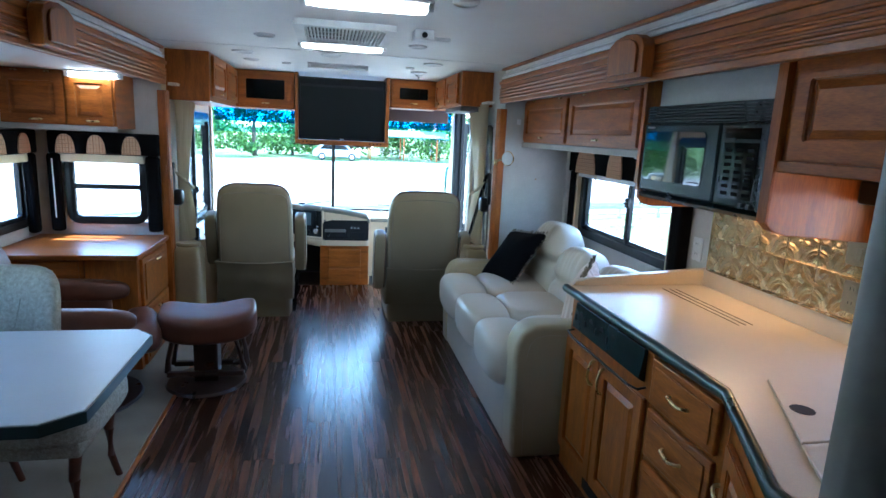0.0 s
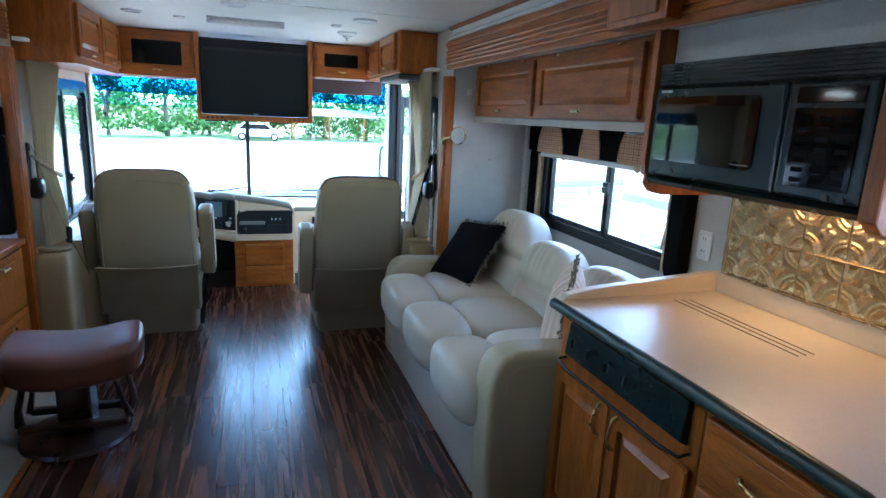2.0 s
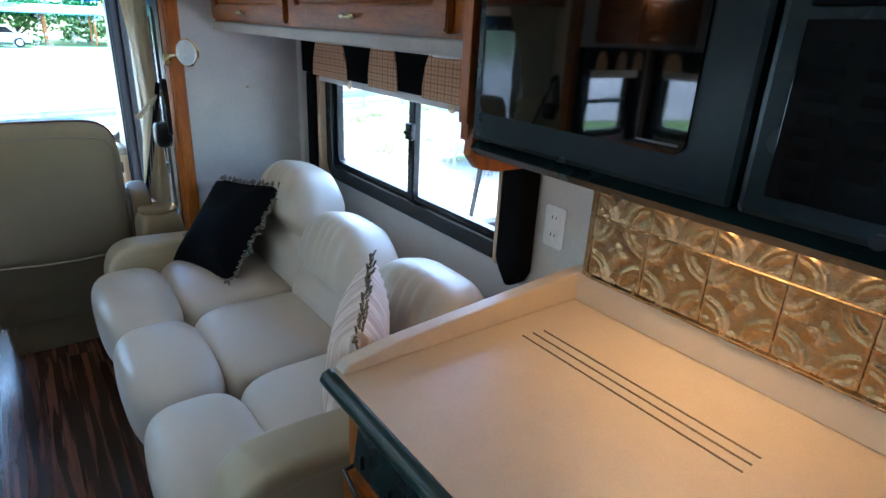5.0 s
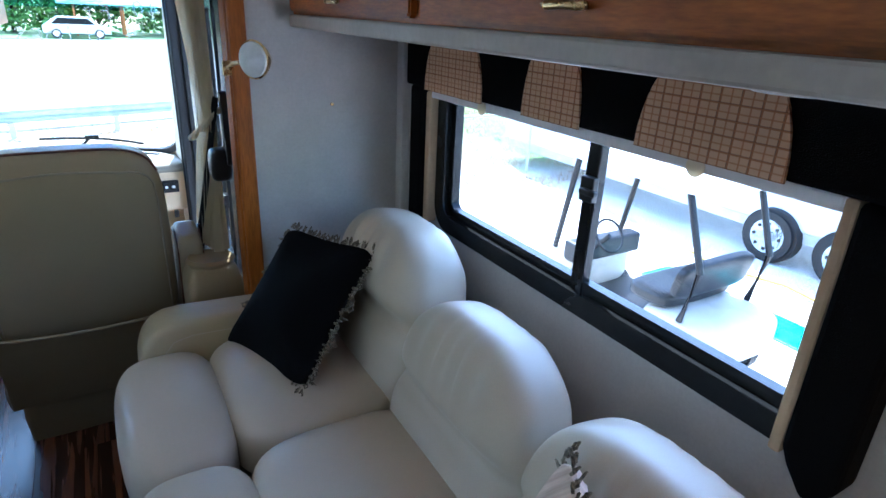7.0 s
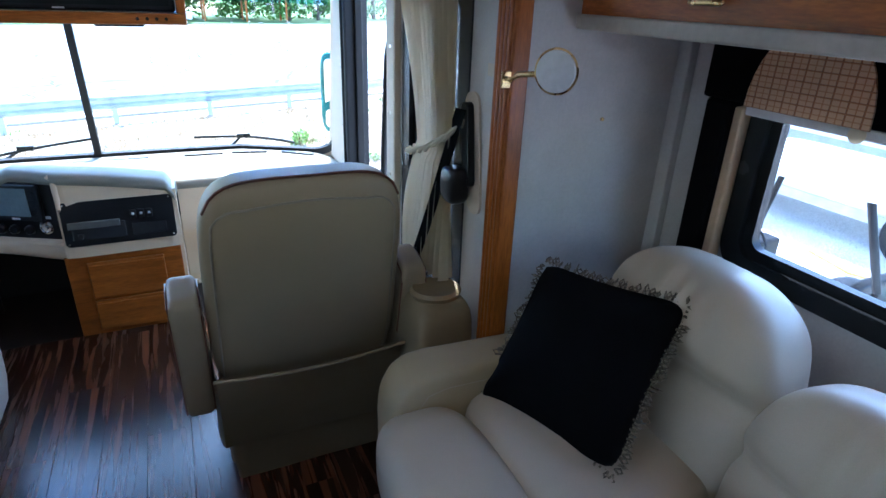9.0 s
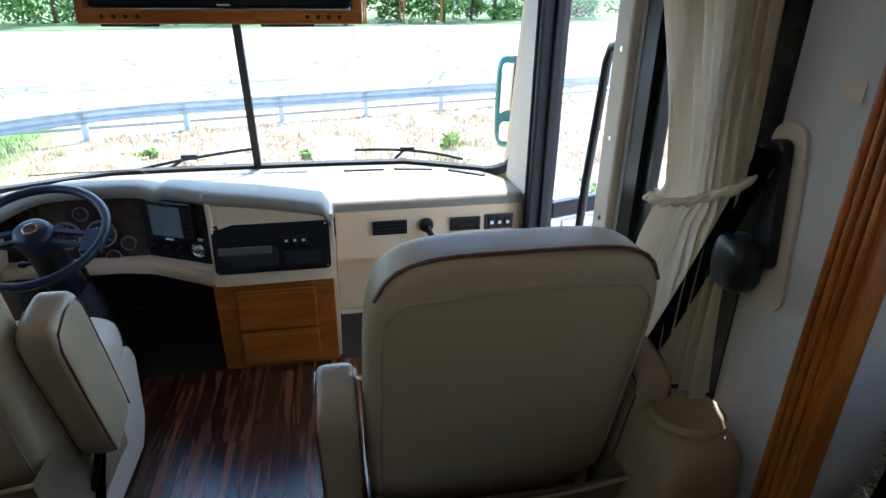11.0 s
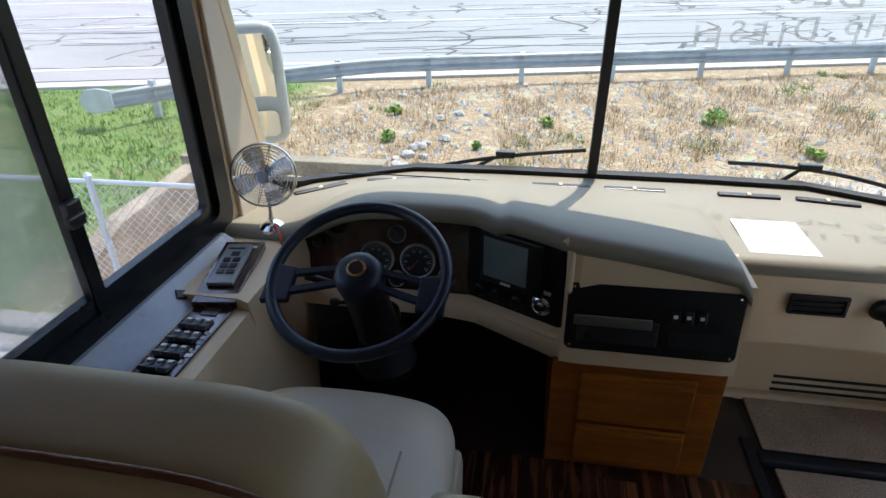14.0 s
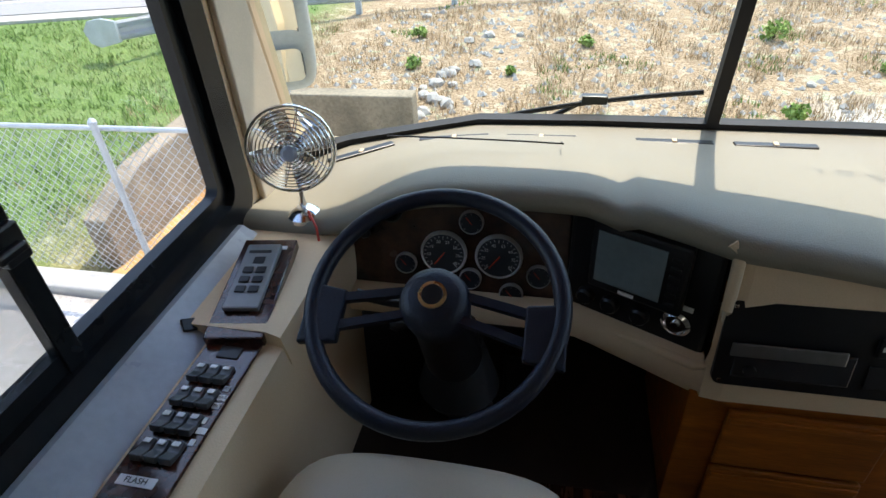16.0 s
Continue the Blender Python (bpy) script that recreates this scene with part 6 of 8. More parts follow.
top = thing("worktop", (1.45, 1.6, 0.87), "pale beige laminate worktop with a dark green edge", "worktop")
OUT = [(1.105, 2.495), (1.105, 1.335), (0.885, 0.895), (0.885, 0.475), (SR - 0.002, 0.475), (SR - 0.002, 2.495)]
part("slab", prism([(a + (0.014 if a < 1.2 else 0), b - (0.0 if b < 2 else 0.003)) for a, b in OUT], "z", 0.8695, 0.912), LAMINATE, top)
eb = [((1.105, 2.495), (1.105, 1.335)), ((1.105, 1.335), (0.885, 0.895)), ((0.885, 0.895), (0.885, 0.475))]
part("edge_band", tube([(1.112, 2.495, 0.892), (1.112, 1.335, 0.892), (0.892, 0.897, 0.892), (0.892, 0.475, 0.892)], 0.021, 8), GREEN, top, "dark green edge band", smooth=50)
part("end_lip", prism([(1.125, 0.9125), (1.14, 0.932), (1.25, 0.950), (SR - 0.07, 0.990), (SR - 0.003, 0.992), (SR - 0.003, 0.9125)], "y", 2.455, 2.494, bevel=0.004), LAMINATE, top)
part("back_lip", B((SR - 0.057, SR - 0.003, 0.48, 2.454, 0.9125, 0.992), bevel=0.004), LAMINATE, top)
for i in range(3):
    part("trivet_rod", tube([(1.55 + i * 0.03, 2.385 - i * 0.005, 0.914), (1.55 + i * 0.03, 1.86 - i * 0.0, 0.9132)], 0.002, 6), mat("rod_metal", (0.26, 0.21, 0.15), 0.4, metal=0.5) if i == 0 else bpy.data.materials["rod_metal"], top)
sk = thing("sink_cover", (1.35, 1.15, 0.912), "two-piece laminate sink cover with a finger hole", "sink cover")
part("cover_front", prism([(1.27, 1.375), (1.075, 1.035), (1.55, 1.035), (1.62, 1.10), (1.62, 1.375)], "z", 0.9125, 0.922, bevel=0.003), LAMINATE, sk)
part("cover_back", prism([(1.07, 1.027), (0.96, 0.83), (0.96, 0.70), (1.55, 0.70), (1.55, 1.027)], "z", 0.9125, 0.922, bevel=0.003), LAMINATE, sk)
part("finger_hole", lathe([(0.03, 0.9222), (0.03, 0.9232)], (1.21, 1.18, 0), 24), RUBBER, sk)

# partition by the galley
pw = thing("partition", (1.1, 0.42, 0), "grey partition wall with a rounded metal edge", "", kind="structure")
part("panel", B((0.53, SR - 0.001, 0.40, 0.465, 0.0, CZ - 0.002)), WALLP, pw)
part("edge_trim", cyl((0.525, 0.432, 0.0), (0.525, 0.432, CZ - 0.002), 0.03, n=20), mat("grey_trim", (0.36, 0.34, 0.32), 0.4), pw, smooth=60)

# ---- sofa ----
sf = thing("sofa", (1.3, 3.42, 0), "cream leather three-seat sofa with puffy cushions", "sofa")


def belly(c):
    c.z += 0.012 * math.cos(c.y * 5)
    return c


part("base", B((0.90, 1.70, 2.66, 4.29, 0.0, 0.36), bevel=0.03, seg=3), LEATHER, sf, smooth=60)
Y3 = ((3.605, 4.185), (3.095, 3.62), (2.60, 3.11))
for y0, y1 in Y3:
    yc, w = (y0 + y1) / 2, y1 - y0

    def front(c):
        if c.x < 0 and c.z < 0:
            c.z *= 1.35
        return belly(c)
    part("seat_front", puff(0.29, w, 0.24, 3.2, 14, Matrix.Translation((0.945, yc, 0.455)), front), LEATHER, sf, smooth=180)
    part("seat_cushion", puff(0.50, w, 0.22, 3.8, 14, Matrix.Translation((1.305, yc, 0.468)), belly), LEATHER, sf, smooth=180)
for (y0, y1), h, xb, th in zip(((3.60, 4.17), (3.085, 3.63), (2.57, 3.10)), (0.985, 0.90, 0.895), (1.61, 1.572, 1.572), (0.27, 0.25, 0.25)):
    yc, w = (y0 + y1) / 2, y1 - y0
    tilt = Matrix.Rotation(radians(10), 4, "Y")

    def pinch(c):
        k = 1 - 0.36 * math.exp(-((c.z - 0.05) / 0.035) ** 2) if c.x < 0 else 1
        c.x *= k
        # gathers below the piped seam, fading down the front
        c.x += 0.0065 * math.sin(c.y * 80 + 3 * math.sin(c.y * 17)) * math.exp(-((c.z - 0.22) / 0.075) ** 2)
        c.y *= 1 - 0.10 * max(0, (c.z - 0.1) / 0.2)
        return c
    bk = part("back_cushion", puff(th, w, 0.62, 3.4, 34, Matrix.Translation((xb, yc, h - 0.30)) @ tilt, pinch), LEATHER, sf, smooth=180)
    sp_ = []
    for i in range(17):
        a = -1.25 + 2.5 * i / 16
        sp_.append(Matrix.Translation((xb, yc, h - 0.30)) @ tilt @ Vector((0.0, math.sin(a) * w * 0.45, 0.02 + 0.285 * max(0.0, math.cos(a)) ** 0.5)))
    part("seam", tube(sp_, 0.005, 6), PIPE, bk, smooth=60)
ARMV = mat("olive_cream_vinyl", (0.45, 0.365, 0.215), 0.42, var=0.07, scale=3, bump=0.06, bscale=420, fine=0.03, crease=0.35)


def sofa_arm(y0, y1, zt):
    """A padded arm with a rolled front and a flat piped side."""
    prof = [(0.895, 0.0), (0.882, 0.30), (0.880, zt - 0.15), (0.890, zt - 0.085), (0.918, zt - 0.032), (0.965, zt - 0.004), (1.03, zt), (1.35, zt - 0.015), (1.68, zt - 0.02), (1.70, 0.0)]
    ar = part("arm", prism(prof, "y", y0, y1, bevel=0.035, seg=4), ARMV, sf, "padded olive-cream arm with piped front", smooth=70)
    for ys in (y0 + 0.004, y1 - 0.004):
        rim = [(0.955, 0.02), (0.945, 0.30), (0.943, zt - 0.16), (0.955, zt - 0.10), (0.985, zt - 0.062), (1.04, zt - 0.05), (1.35, zt - 0.06), (1.60, zt - 0.065)]
        part("piping", tube([(q[0], ys, q[1]) for q in rim], 0.0045, 6), LEATHER, ar, smooth=60)
    pleats = [tube([(0.886 + 0.004 * k, y0 + 0.045 + 0.022 * k, zt - 0.13), (0.905, y0 + 0.05 + 0.02 * k, zt - 0.07 - 0.004 * k), (0.945, y0 + 0.052 + 0.02 * k, zt - 0.024)], [0.002, 0.006, 0.002], 6) for k in range(3)]
    part("pleats", join(*pleats), ARMV, ar, smooth=60)


sofa_arm(4.145, 4.30, 0.645)
sofa_arm(2.50, 2.655, 0.70)


def pillow(m, size, material, label, fringe, strip=None):
    p = turned("throw_pillow", m, label, "pillow", "sofa pillows")
    w, h = size

    def dent(c):
        e = max(abs(c.x) / (w / 2), abs(c.z) / (h / 2))
        c.y *= max(0.10, 1 - e ** 3)
        c.x *= 1 + 0.06 * (abs(c.z) / (h / 2)) ** 2
        c.z *= 1 + 0.06 * (abs(c.x) / (w / 2)) ** 2
        return c
    part("cover", puff(w, 0.16, h, 9.0, 18, None, dent), material, p, smooth=180)
    rnd = random.Random(9)
    loops = []
    n = 150
    for i in range(n):
        u = i / n * 4
        s, q = int(u), u - int(u)
        cx, cz = ((-w / 2 + w * q, h / 2), (w / 2, h / 2 - h * q), (w / 2 - w * q, -h / 2), (-w / 2, -h / 2 + h * q))[s]
        nx, nz = ((0, 1), (1, 0), (0, -1), (-1, 0))[s]
        k = 1 + 0.05 * (2 * q - 1) ** 2
        l = rnd.uniform(0.016, 0.028)
        a = Vector((cx * k, rnd.uniform(-0.008, 0.008), cz * k))
        t = Vector((nz, 0, -nx)) * rnd.uniform(-0.008, 0.012)
        o = Vector((nx, rnd.uniform(-0.5, 0.5), nz)) * l
        loops.append(tube([a, a + o * 0.6 + t, a + o, a + o * 0.6 - t, a + t * 0.3], 0.003, 4))
    part("fringe", join(*loops), fringe, p, "looped grey and tan fringe")
    return p


FRINGE = mat("fringe_yarn", (0.26, 0.22, 0.16), 0.95, var=0.8, scale=160, fine=0.3)
STRIPE = mat("striped_cloth", (0.60, 0.42, 0.32), 0.9, var=0.25, scale=9, stretch=(9, 1, 0.3), bump=0.3, bscale=200, col2=(0.62, 0.50, 0.40))
pillow(pose(1.335, 3.991, 0.728, -42.1, -6.4, -72.9), (0.42, 0.42), BLACKCLOTH, "black square throw pillow with a looped fringe", FRINGE)
pillow(pose(1.325, 2.775, 0.725, -8, 6, -124), (0.36, 0.40), STRIPE, "striped salmon throw pillow with a looped fringe", FRINGE)

# ---- left slide-out: carpet, desk, cupboards, valances ----
struct("carpet", B((SL + 0.001, -0.89, YB, YL - 0.001, 0.0005, 0.012), bevel=0.003), CARPET)
struct("carpet_trim", B((-0.888, -0.868, YB, YL + 0.04, 0.0005, 0.014), bevel=0.004), WOOD)
dk = thing("desk", (-1.55, 4.05, 0), "cherry-wood desk with drawers in the corner of the slide-out", "desk")
part("desktop", B((SL + 0.002, -1.14, 3.70, YL - 0.002, 0.74, 0.772), bevel=0.008, seg=3), WOODX, dk)
part("pedestal", B((-1.46, -1.165, 3.76, YL - 0.003, 0.012, 0.7395), bevel=0.003), WOODV, dk)
part("modesty_panel", B((SL + 0.003, -1.465, 4.30, 4.33, 0.012, 0.7395)), WOODX, dk)
part("left_side", B((SL + 0.003, SL + 0.03, 3.76, 4.29, 0.012, 0.7395)), WOODV, dk)
part("apron", B((SL + 0.035, -1.468, 3.765, 3.785, 0.59, 0.7395)), WOODX, dk)
d = part("drawer", B((-1.93, -1.49, 3.742, 3.764, 0.60, 0.725), bevel=0.005), WOODX, dk)
bow_handle(facing(-1.69, 3.742, 0.665, 0), d, 0.12)
for z0, z1 in ((0.42, 0.725), (0.22, 0.40), (0.03, 0.20)):
    d = part("drawer", B((-1.164, -1.144, 3.80, 4.36, z0, z1), bevel=0.005), WOODX, dk)
    part("raised_field", B((-1.1438, -1.137, 3.84, 4.32, z0 + 0.035, z1 - 0.035), bevel=0.003), WOODX, d)
    plate_handle(facing(-1.137, 4.08, z1 - 0.05, 90), d, 0.075)
lo = thing("overhead_cabinet", (-1.65, 4.2, 1.5), "cherry-wood overhead cabinet with two raised-panel doors above the desk", "cabinet")
part("body", B((SL + 0.002, -1.325, 4.06, YL - 0.002, 1.515, SZ - 0.001), bevel=0.003), WOOD, lo)
part("rail", B((SL + 0.002, -1.32, 4.045, 4.059, 1.497, 1.53), bevel=0.004), WALLP, lo)
for xc, w in ((-1.47, 0.265), (-1.79, 0.36)):
    d = raised_door(lo, facing(xc, 4.058, 1.685, 0), w, 0.31, WOODX)
    plate_handle(facing(xc + 0.02, 4.038, 1.558, 0), d, 0.075)
    for hx in (-0.09, 0.09):
        part("hinge", B((xc + hx - 0.018, xc + hx + 0.018, 4.046, 4.058, 1.842, 1.85), bevel=0.002), BRASS, d)
vl = thing("valance", (-1.5, 4.38, 0.8), "black window valance with plaid arches above the desk", "valance", "window valances")
part("back_cloth", B((-1.86, -1.172, 4.35, YL - 0.003, 1.335, 1.485), bevel=0.01), BLACKCLOTH, vl)
for c in (-1.75, -1.56, -1.34):
    part("arch", arch(c, 0.12, 1.34, 1.465, "y", 4.343, 4.3495), PLAID, vl, "plaid cloth arch")
part("side_right", B((-1.262, -1.172, 4.352, YL - 0.003, 0.80, 1.334), bevel=0.02), BLACKCLOTH, vl)
part("side_left", B((-1.88, -1.80, 4.352, YL - 0.003, 0.80, 1.334), bevel=0.02), BLACKCLOTH, vl)
part("shade_rail", B((-1.79, -1.27, 4.36, 4.40, 1.28, 1.333), bevel=0.004), CLOTH, vl, "pale rolled shade")
v2 = thing("valance", (-1.94, 3.85, 0.8), "black window valance with plaid arches on the slide-out wall", "valance", "window valances")
part("back_cloth", B((SL + 0.003, SL + 0.07, 3.30, 4.33, 1.335, 1.485), bevel=0.01), BLACKCLOTH, v2)
for c in (4.15, 3.86, 3.5):
    part("arch", arch(c, 0.15, 1.34, 1.465, "x", SL + 0.0705, SL + 0.077), PLAID, v2, "plaid cloth arch")
part("side_right", B((SL + 0.003, SL + 0.065, 4.25, 4.33, 0.80, 1.334), bevel=0.02), BLACKCLOTH, v2)
part("shade_rail", B((SL + 0.01, SL + 0.05, 3.36, 4.24, 1.28, 1.333), bevel=0.004), CLOTH, v2, "pale rolled shade")
single("window_curtain_pull", tube([(-1.83, 4.33, 1.3), (-1.83, 4.33, 0.9)], 0.004, 6), WHITEP, "thin white shade cord", "cord")

# ---- table, dining chair, recliner, ottoman ----
tb = thing("dining_table", (-1.3, 2.08, 0), "white laminate table with clipped corners and a dark edge", "table")
TO = [(-1.95, 1.665), (-0.80, 1.665), (-0.705, 1.745), (-0.705, 2.39), (-0.775, 2.465), (-1.95, 2.465)]
part("tabletop", prism(TO, "z", 0.702, 0.732, bevel=0.003), TABLEW, tb)
part("edge_band", ring([(a + (0.006 if a > -1.9 else 0), b + (0.006 if b > 2 else -0.006)) for a, b in TO], [(a - 0.004, b + (-0.004 if b > 2 else 0.004)) for a, b in TO], "z", 0.692, 0.7285), GREEN, tb, "dark green edge band")
part("pedestal", B((-1.75, -1.4, 1.95, 2.15, 0.012, 0.70), bevel=0.01), WOODV, tb)
TWEED = mat("tweed_check", (0.50, 0.45, 0.35), 0.95, var=0.3, scale=70, stretch=(1, 1, 1), bump=0.6, bscale=320, fine=0.2, col2=(0.42, 0.38, 0.30))
ch = thing("dining_chair", (-1.15, 2.4, 0), "dining chair in beige checked cloth on dark wooden legs", "chair")
LEGW = mat("mahogany_leg", (0.12, 0.04, 0.022), 0.35, var=0.3, scale=12)


def bow(c):
    c.y += 0.05 * (c.z / 0.5 + 0.5) ** 2 - 0.05 * (c.x / 0.25) ** 2
    return c


part("backrest", puff(0.50, 0.09, 0.52, 5.0, 14, Matrix.Translation((-1.36, 2.60, 0.70)) @ Matrix.Rotation(radians(-4), 4, "X"), bow), TWEED, ch, smooth=180)
part("seam", tube([(-1.33, 2.553, 0.62), (-1.27, 2.553, 0.72), (-1.24, 2.555, 0.84)], 0.003, 6), TWEED, ch)
part("seat", puff(0.56, 0.52, 0.13, 5.0, 12, Matrix.Translation((-1.12, 2.36, 0.455))), TWEED, ch, smooth=180)
part("apron", B((-1.36, -0.89, 2.13, 2.57, 0.35, 0.42), bevel=0.01), TWEED, ch)
for lx, ly in ((-0.915, 2.16), (-0.93, 2.55), (-1.32, 2.16), (-1.32, 2.55)):
    part("leg", tube([(lx, ly, 0.37), (lx - 0.012, ly, 0.25), (lx - 0.01, ly + 0.005, 0.12), (lx + 0.012, ly + 0.02, 0.012)], [0.024, 0.02, 0.016, 0.014], 8), LEGW, ch, smooth=60)

DKW = mat("espresso_wood", (0.03, 0.014, 0.01), 0.3, var=0.3, scale=9)
rec = thing("recliner", (-1.42, 3.32, 0), "brown leather swivel recliner on a round wooden base", "armchair")
part("base_disc", lathe([(0.30, 0.012), (0.31, 0.022), (0.30, 0.036), (0.10, 0.05)], (-1.36, 3.36, 0), 40), DKW, rec, smooth=30)
part("post", lathe([(0.06, 0.04), (0.05, 0.10), (0.05, 0.28)], (-1.36, 3.36, 0), 20), DKW, rec, smooth=40)
RT = Matrix.Translation((-1.42, 3.34, 0)) @ Matrix.Rotation(radians(-70), 4, "Z")
part("seat", puff(0.54, 0.60, 0.19, 4.0, 14, RT @ Matrix.Translation((0, 0.06, 0.37))), BROWN, rec, smooth=180)
part("seat_nose", puff(0.54, 0.20, 0.20, 2.6, 12, RT @ Matrix.Translation((0, 0.38, 0.385))), BROWN, rec, smooth=180)
part("backrest", puff(0.56, 0.20, 0.62, 4.0, 14, RT @ Matrix.Translation((0, -0.28, 0.64)) @ Matrix.Rotation(radians(16), 4, "X")), BROWN, rec, smooth=180)
part("headrest", puff(0.44, 0.18, 0.28, 3.0, 12, RT @ Matrix.Translation((0, -0.36, 0.95)) @ Matrix.Rotation(radians(14), 4, "X")), BROWN, rec, smooth=180)
for sx in (-1, 1):
    part("armrest", puff(0.12, 0.56, 0.13, 3.0, 12, RT @ Matrix.Translation((sx * 0.32, 0.06, 0.57)) @ Matrix.Rotation(radians(-6), 4, "X")), BROWN, rec, smooth=180)
    part("arm_side", puff(0.07, 0.42, 0.28, 5.0, 10, RT @ Matrix.Translation((sx * 0.32, 0.03, 0.44))), BROWN, rec, smooth=180)
ot = thing("ottoman", (-0.70, 3.55, 0), "brown leather ottoman on a dark wooden pedestal", "ottoman")


def saddle(c):
    c.z += 0.05 * (c.x / 0.25) ** 2 * (1 if c.z > 0 else 0.6) - 0.012
    return c


OTM = Matrix.Translation((-0.71, 3.55, 0.40)) @ Matrix.Rotation(radians(8), 4, "Z")
part("cushion", puff(0.55, 0.44, 0.165, 4.2, 16, OTM, saddle), BROWN, ot, smooth=180)
part("base_disc", lathe([(0.225, 0.0005), (0.235, 0.012), (0.225, 0.026), (0.05, 0.036)], (-0.735, 3.55, 0), 40), DKW, ot, smooth=30)
part("pedestal_block", B((-0.80, -0.66, 3.50, 3.62, 0.03, 0.33), bevel=0.01), DKW, ot)
for sx, tilt in ((-0.20, -0.03), (0.15, 0.03)):
    part("side_link", tube([(-0.70 + sx, 3.46, 0.33), (-0.70 + sx + tilt, 3.46, 0.20), (-0.70 + sx + tilt * 1.5, 3.50, 0.10)], [0.02, 0.017, 0.02], 8, flat=0.7), DKW, ot, smooth=60)
    part("side_link", tube([(-0.70 + sx, 3.64, 0.33), (-0.70 + sx + tilt, 3.64, 0.20), (-0.70 + sx + tilt * 1.5, 3.62, 0.10)], [0.02, 0.017, 0.02], 8, flat=0.7), DKW, ot, smooth=60)
part("foot_rail", B((-0.94, -0.50, 3.44, 3.49, 0.085, 0.115), (-0.94, -0.50, 3.61, 3.66, 0.085, 0.115), bevel=0.01), DKW, ot)

# ---- outside ----
RU = Vector((math.cos(radians(14.5)), math.sin(radians(14.5)), 0))
RN = Vector((-RU.y, RU.x, 0))
RO = Vector((-0.75, 17.45, 0))


def road_n(x, y):
    return (Vector((x, y, 0)) - RO).dot(RN)


def lay(x, y):
    """Height of the ground."""
    n = road_n(x, y)
    bank = -1.62 + 0.34 * max(0.0, min(1.0, (n + 9.0) / 8.0)) ** 1.3
    z = bank if n < 0.6 else max(bank, -1.28)
    if -5.2 < x < -2.0 and 8.0 < y < 11.4:
        z -= 0.6 * min(1, (x + 5.2) / 0.4, (-2.0 - x) / 0.9, (11.4 - y) / 0.2, (y - 8.0) / 0.5)
    if n < 0.5:
        z += 0.05 * noise.noise((x * 0.6, y * 0.6, 0)) + 0.02 * noise.noise((x * 2.2, y * 2.2, 3))
    return z


def ground_mesh():
    bm = bmesh.new()
    xs = [-900, -400, -150, -60, -30] + [-18 + 0.45 * i for i in range(81)] + [24, 40, 90, 250, 900]
    ys = [-900, -300, -80, -20, -6] + [0 + 0.4 * i for i in range(61)] + [26, 30, 45, 70, 150, 400, 1500]
    rows = [[bm.verts.new((x, y, lay(x, y))) for x in xs] for y in ys]
    for a, b in zip(rows, rows[1:]):
        for i in range(len(xs) - 1):
            bm.faces.new((a[i], a[i + 1], b[i + 1], b[i]))
    return bm


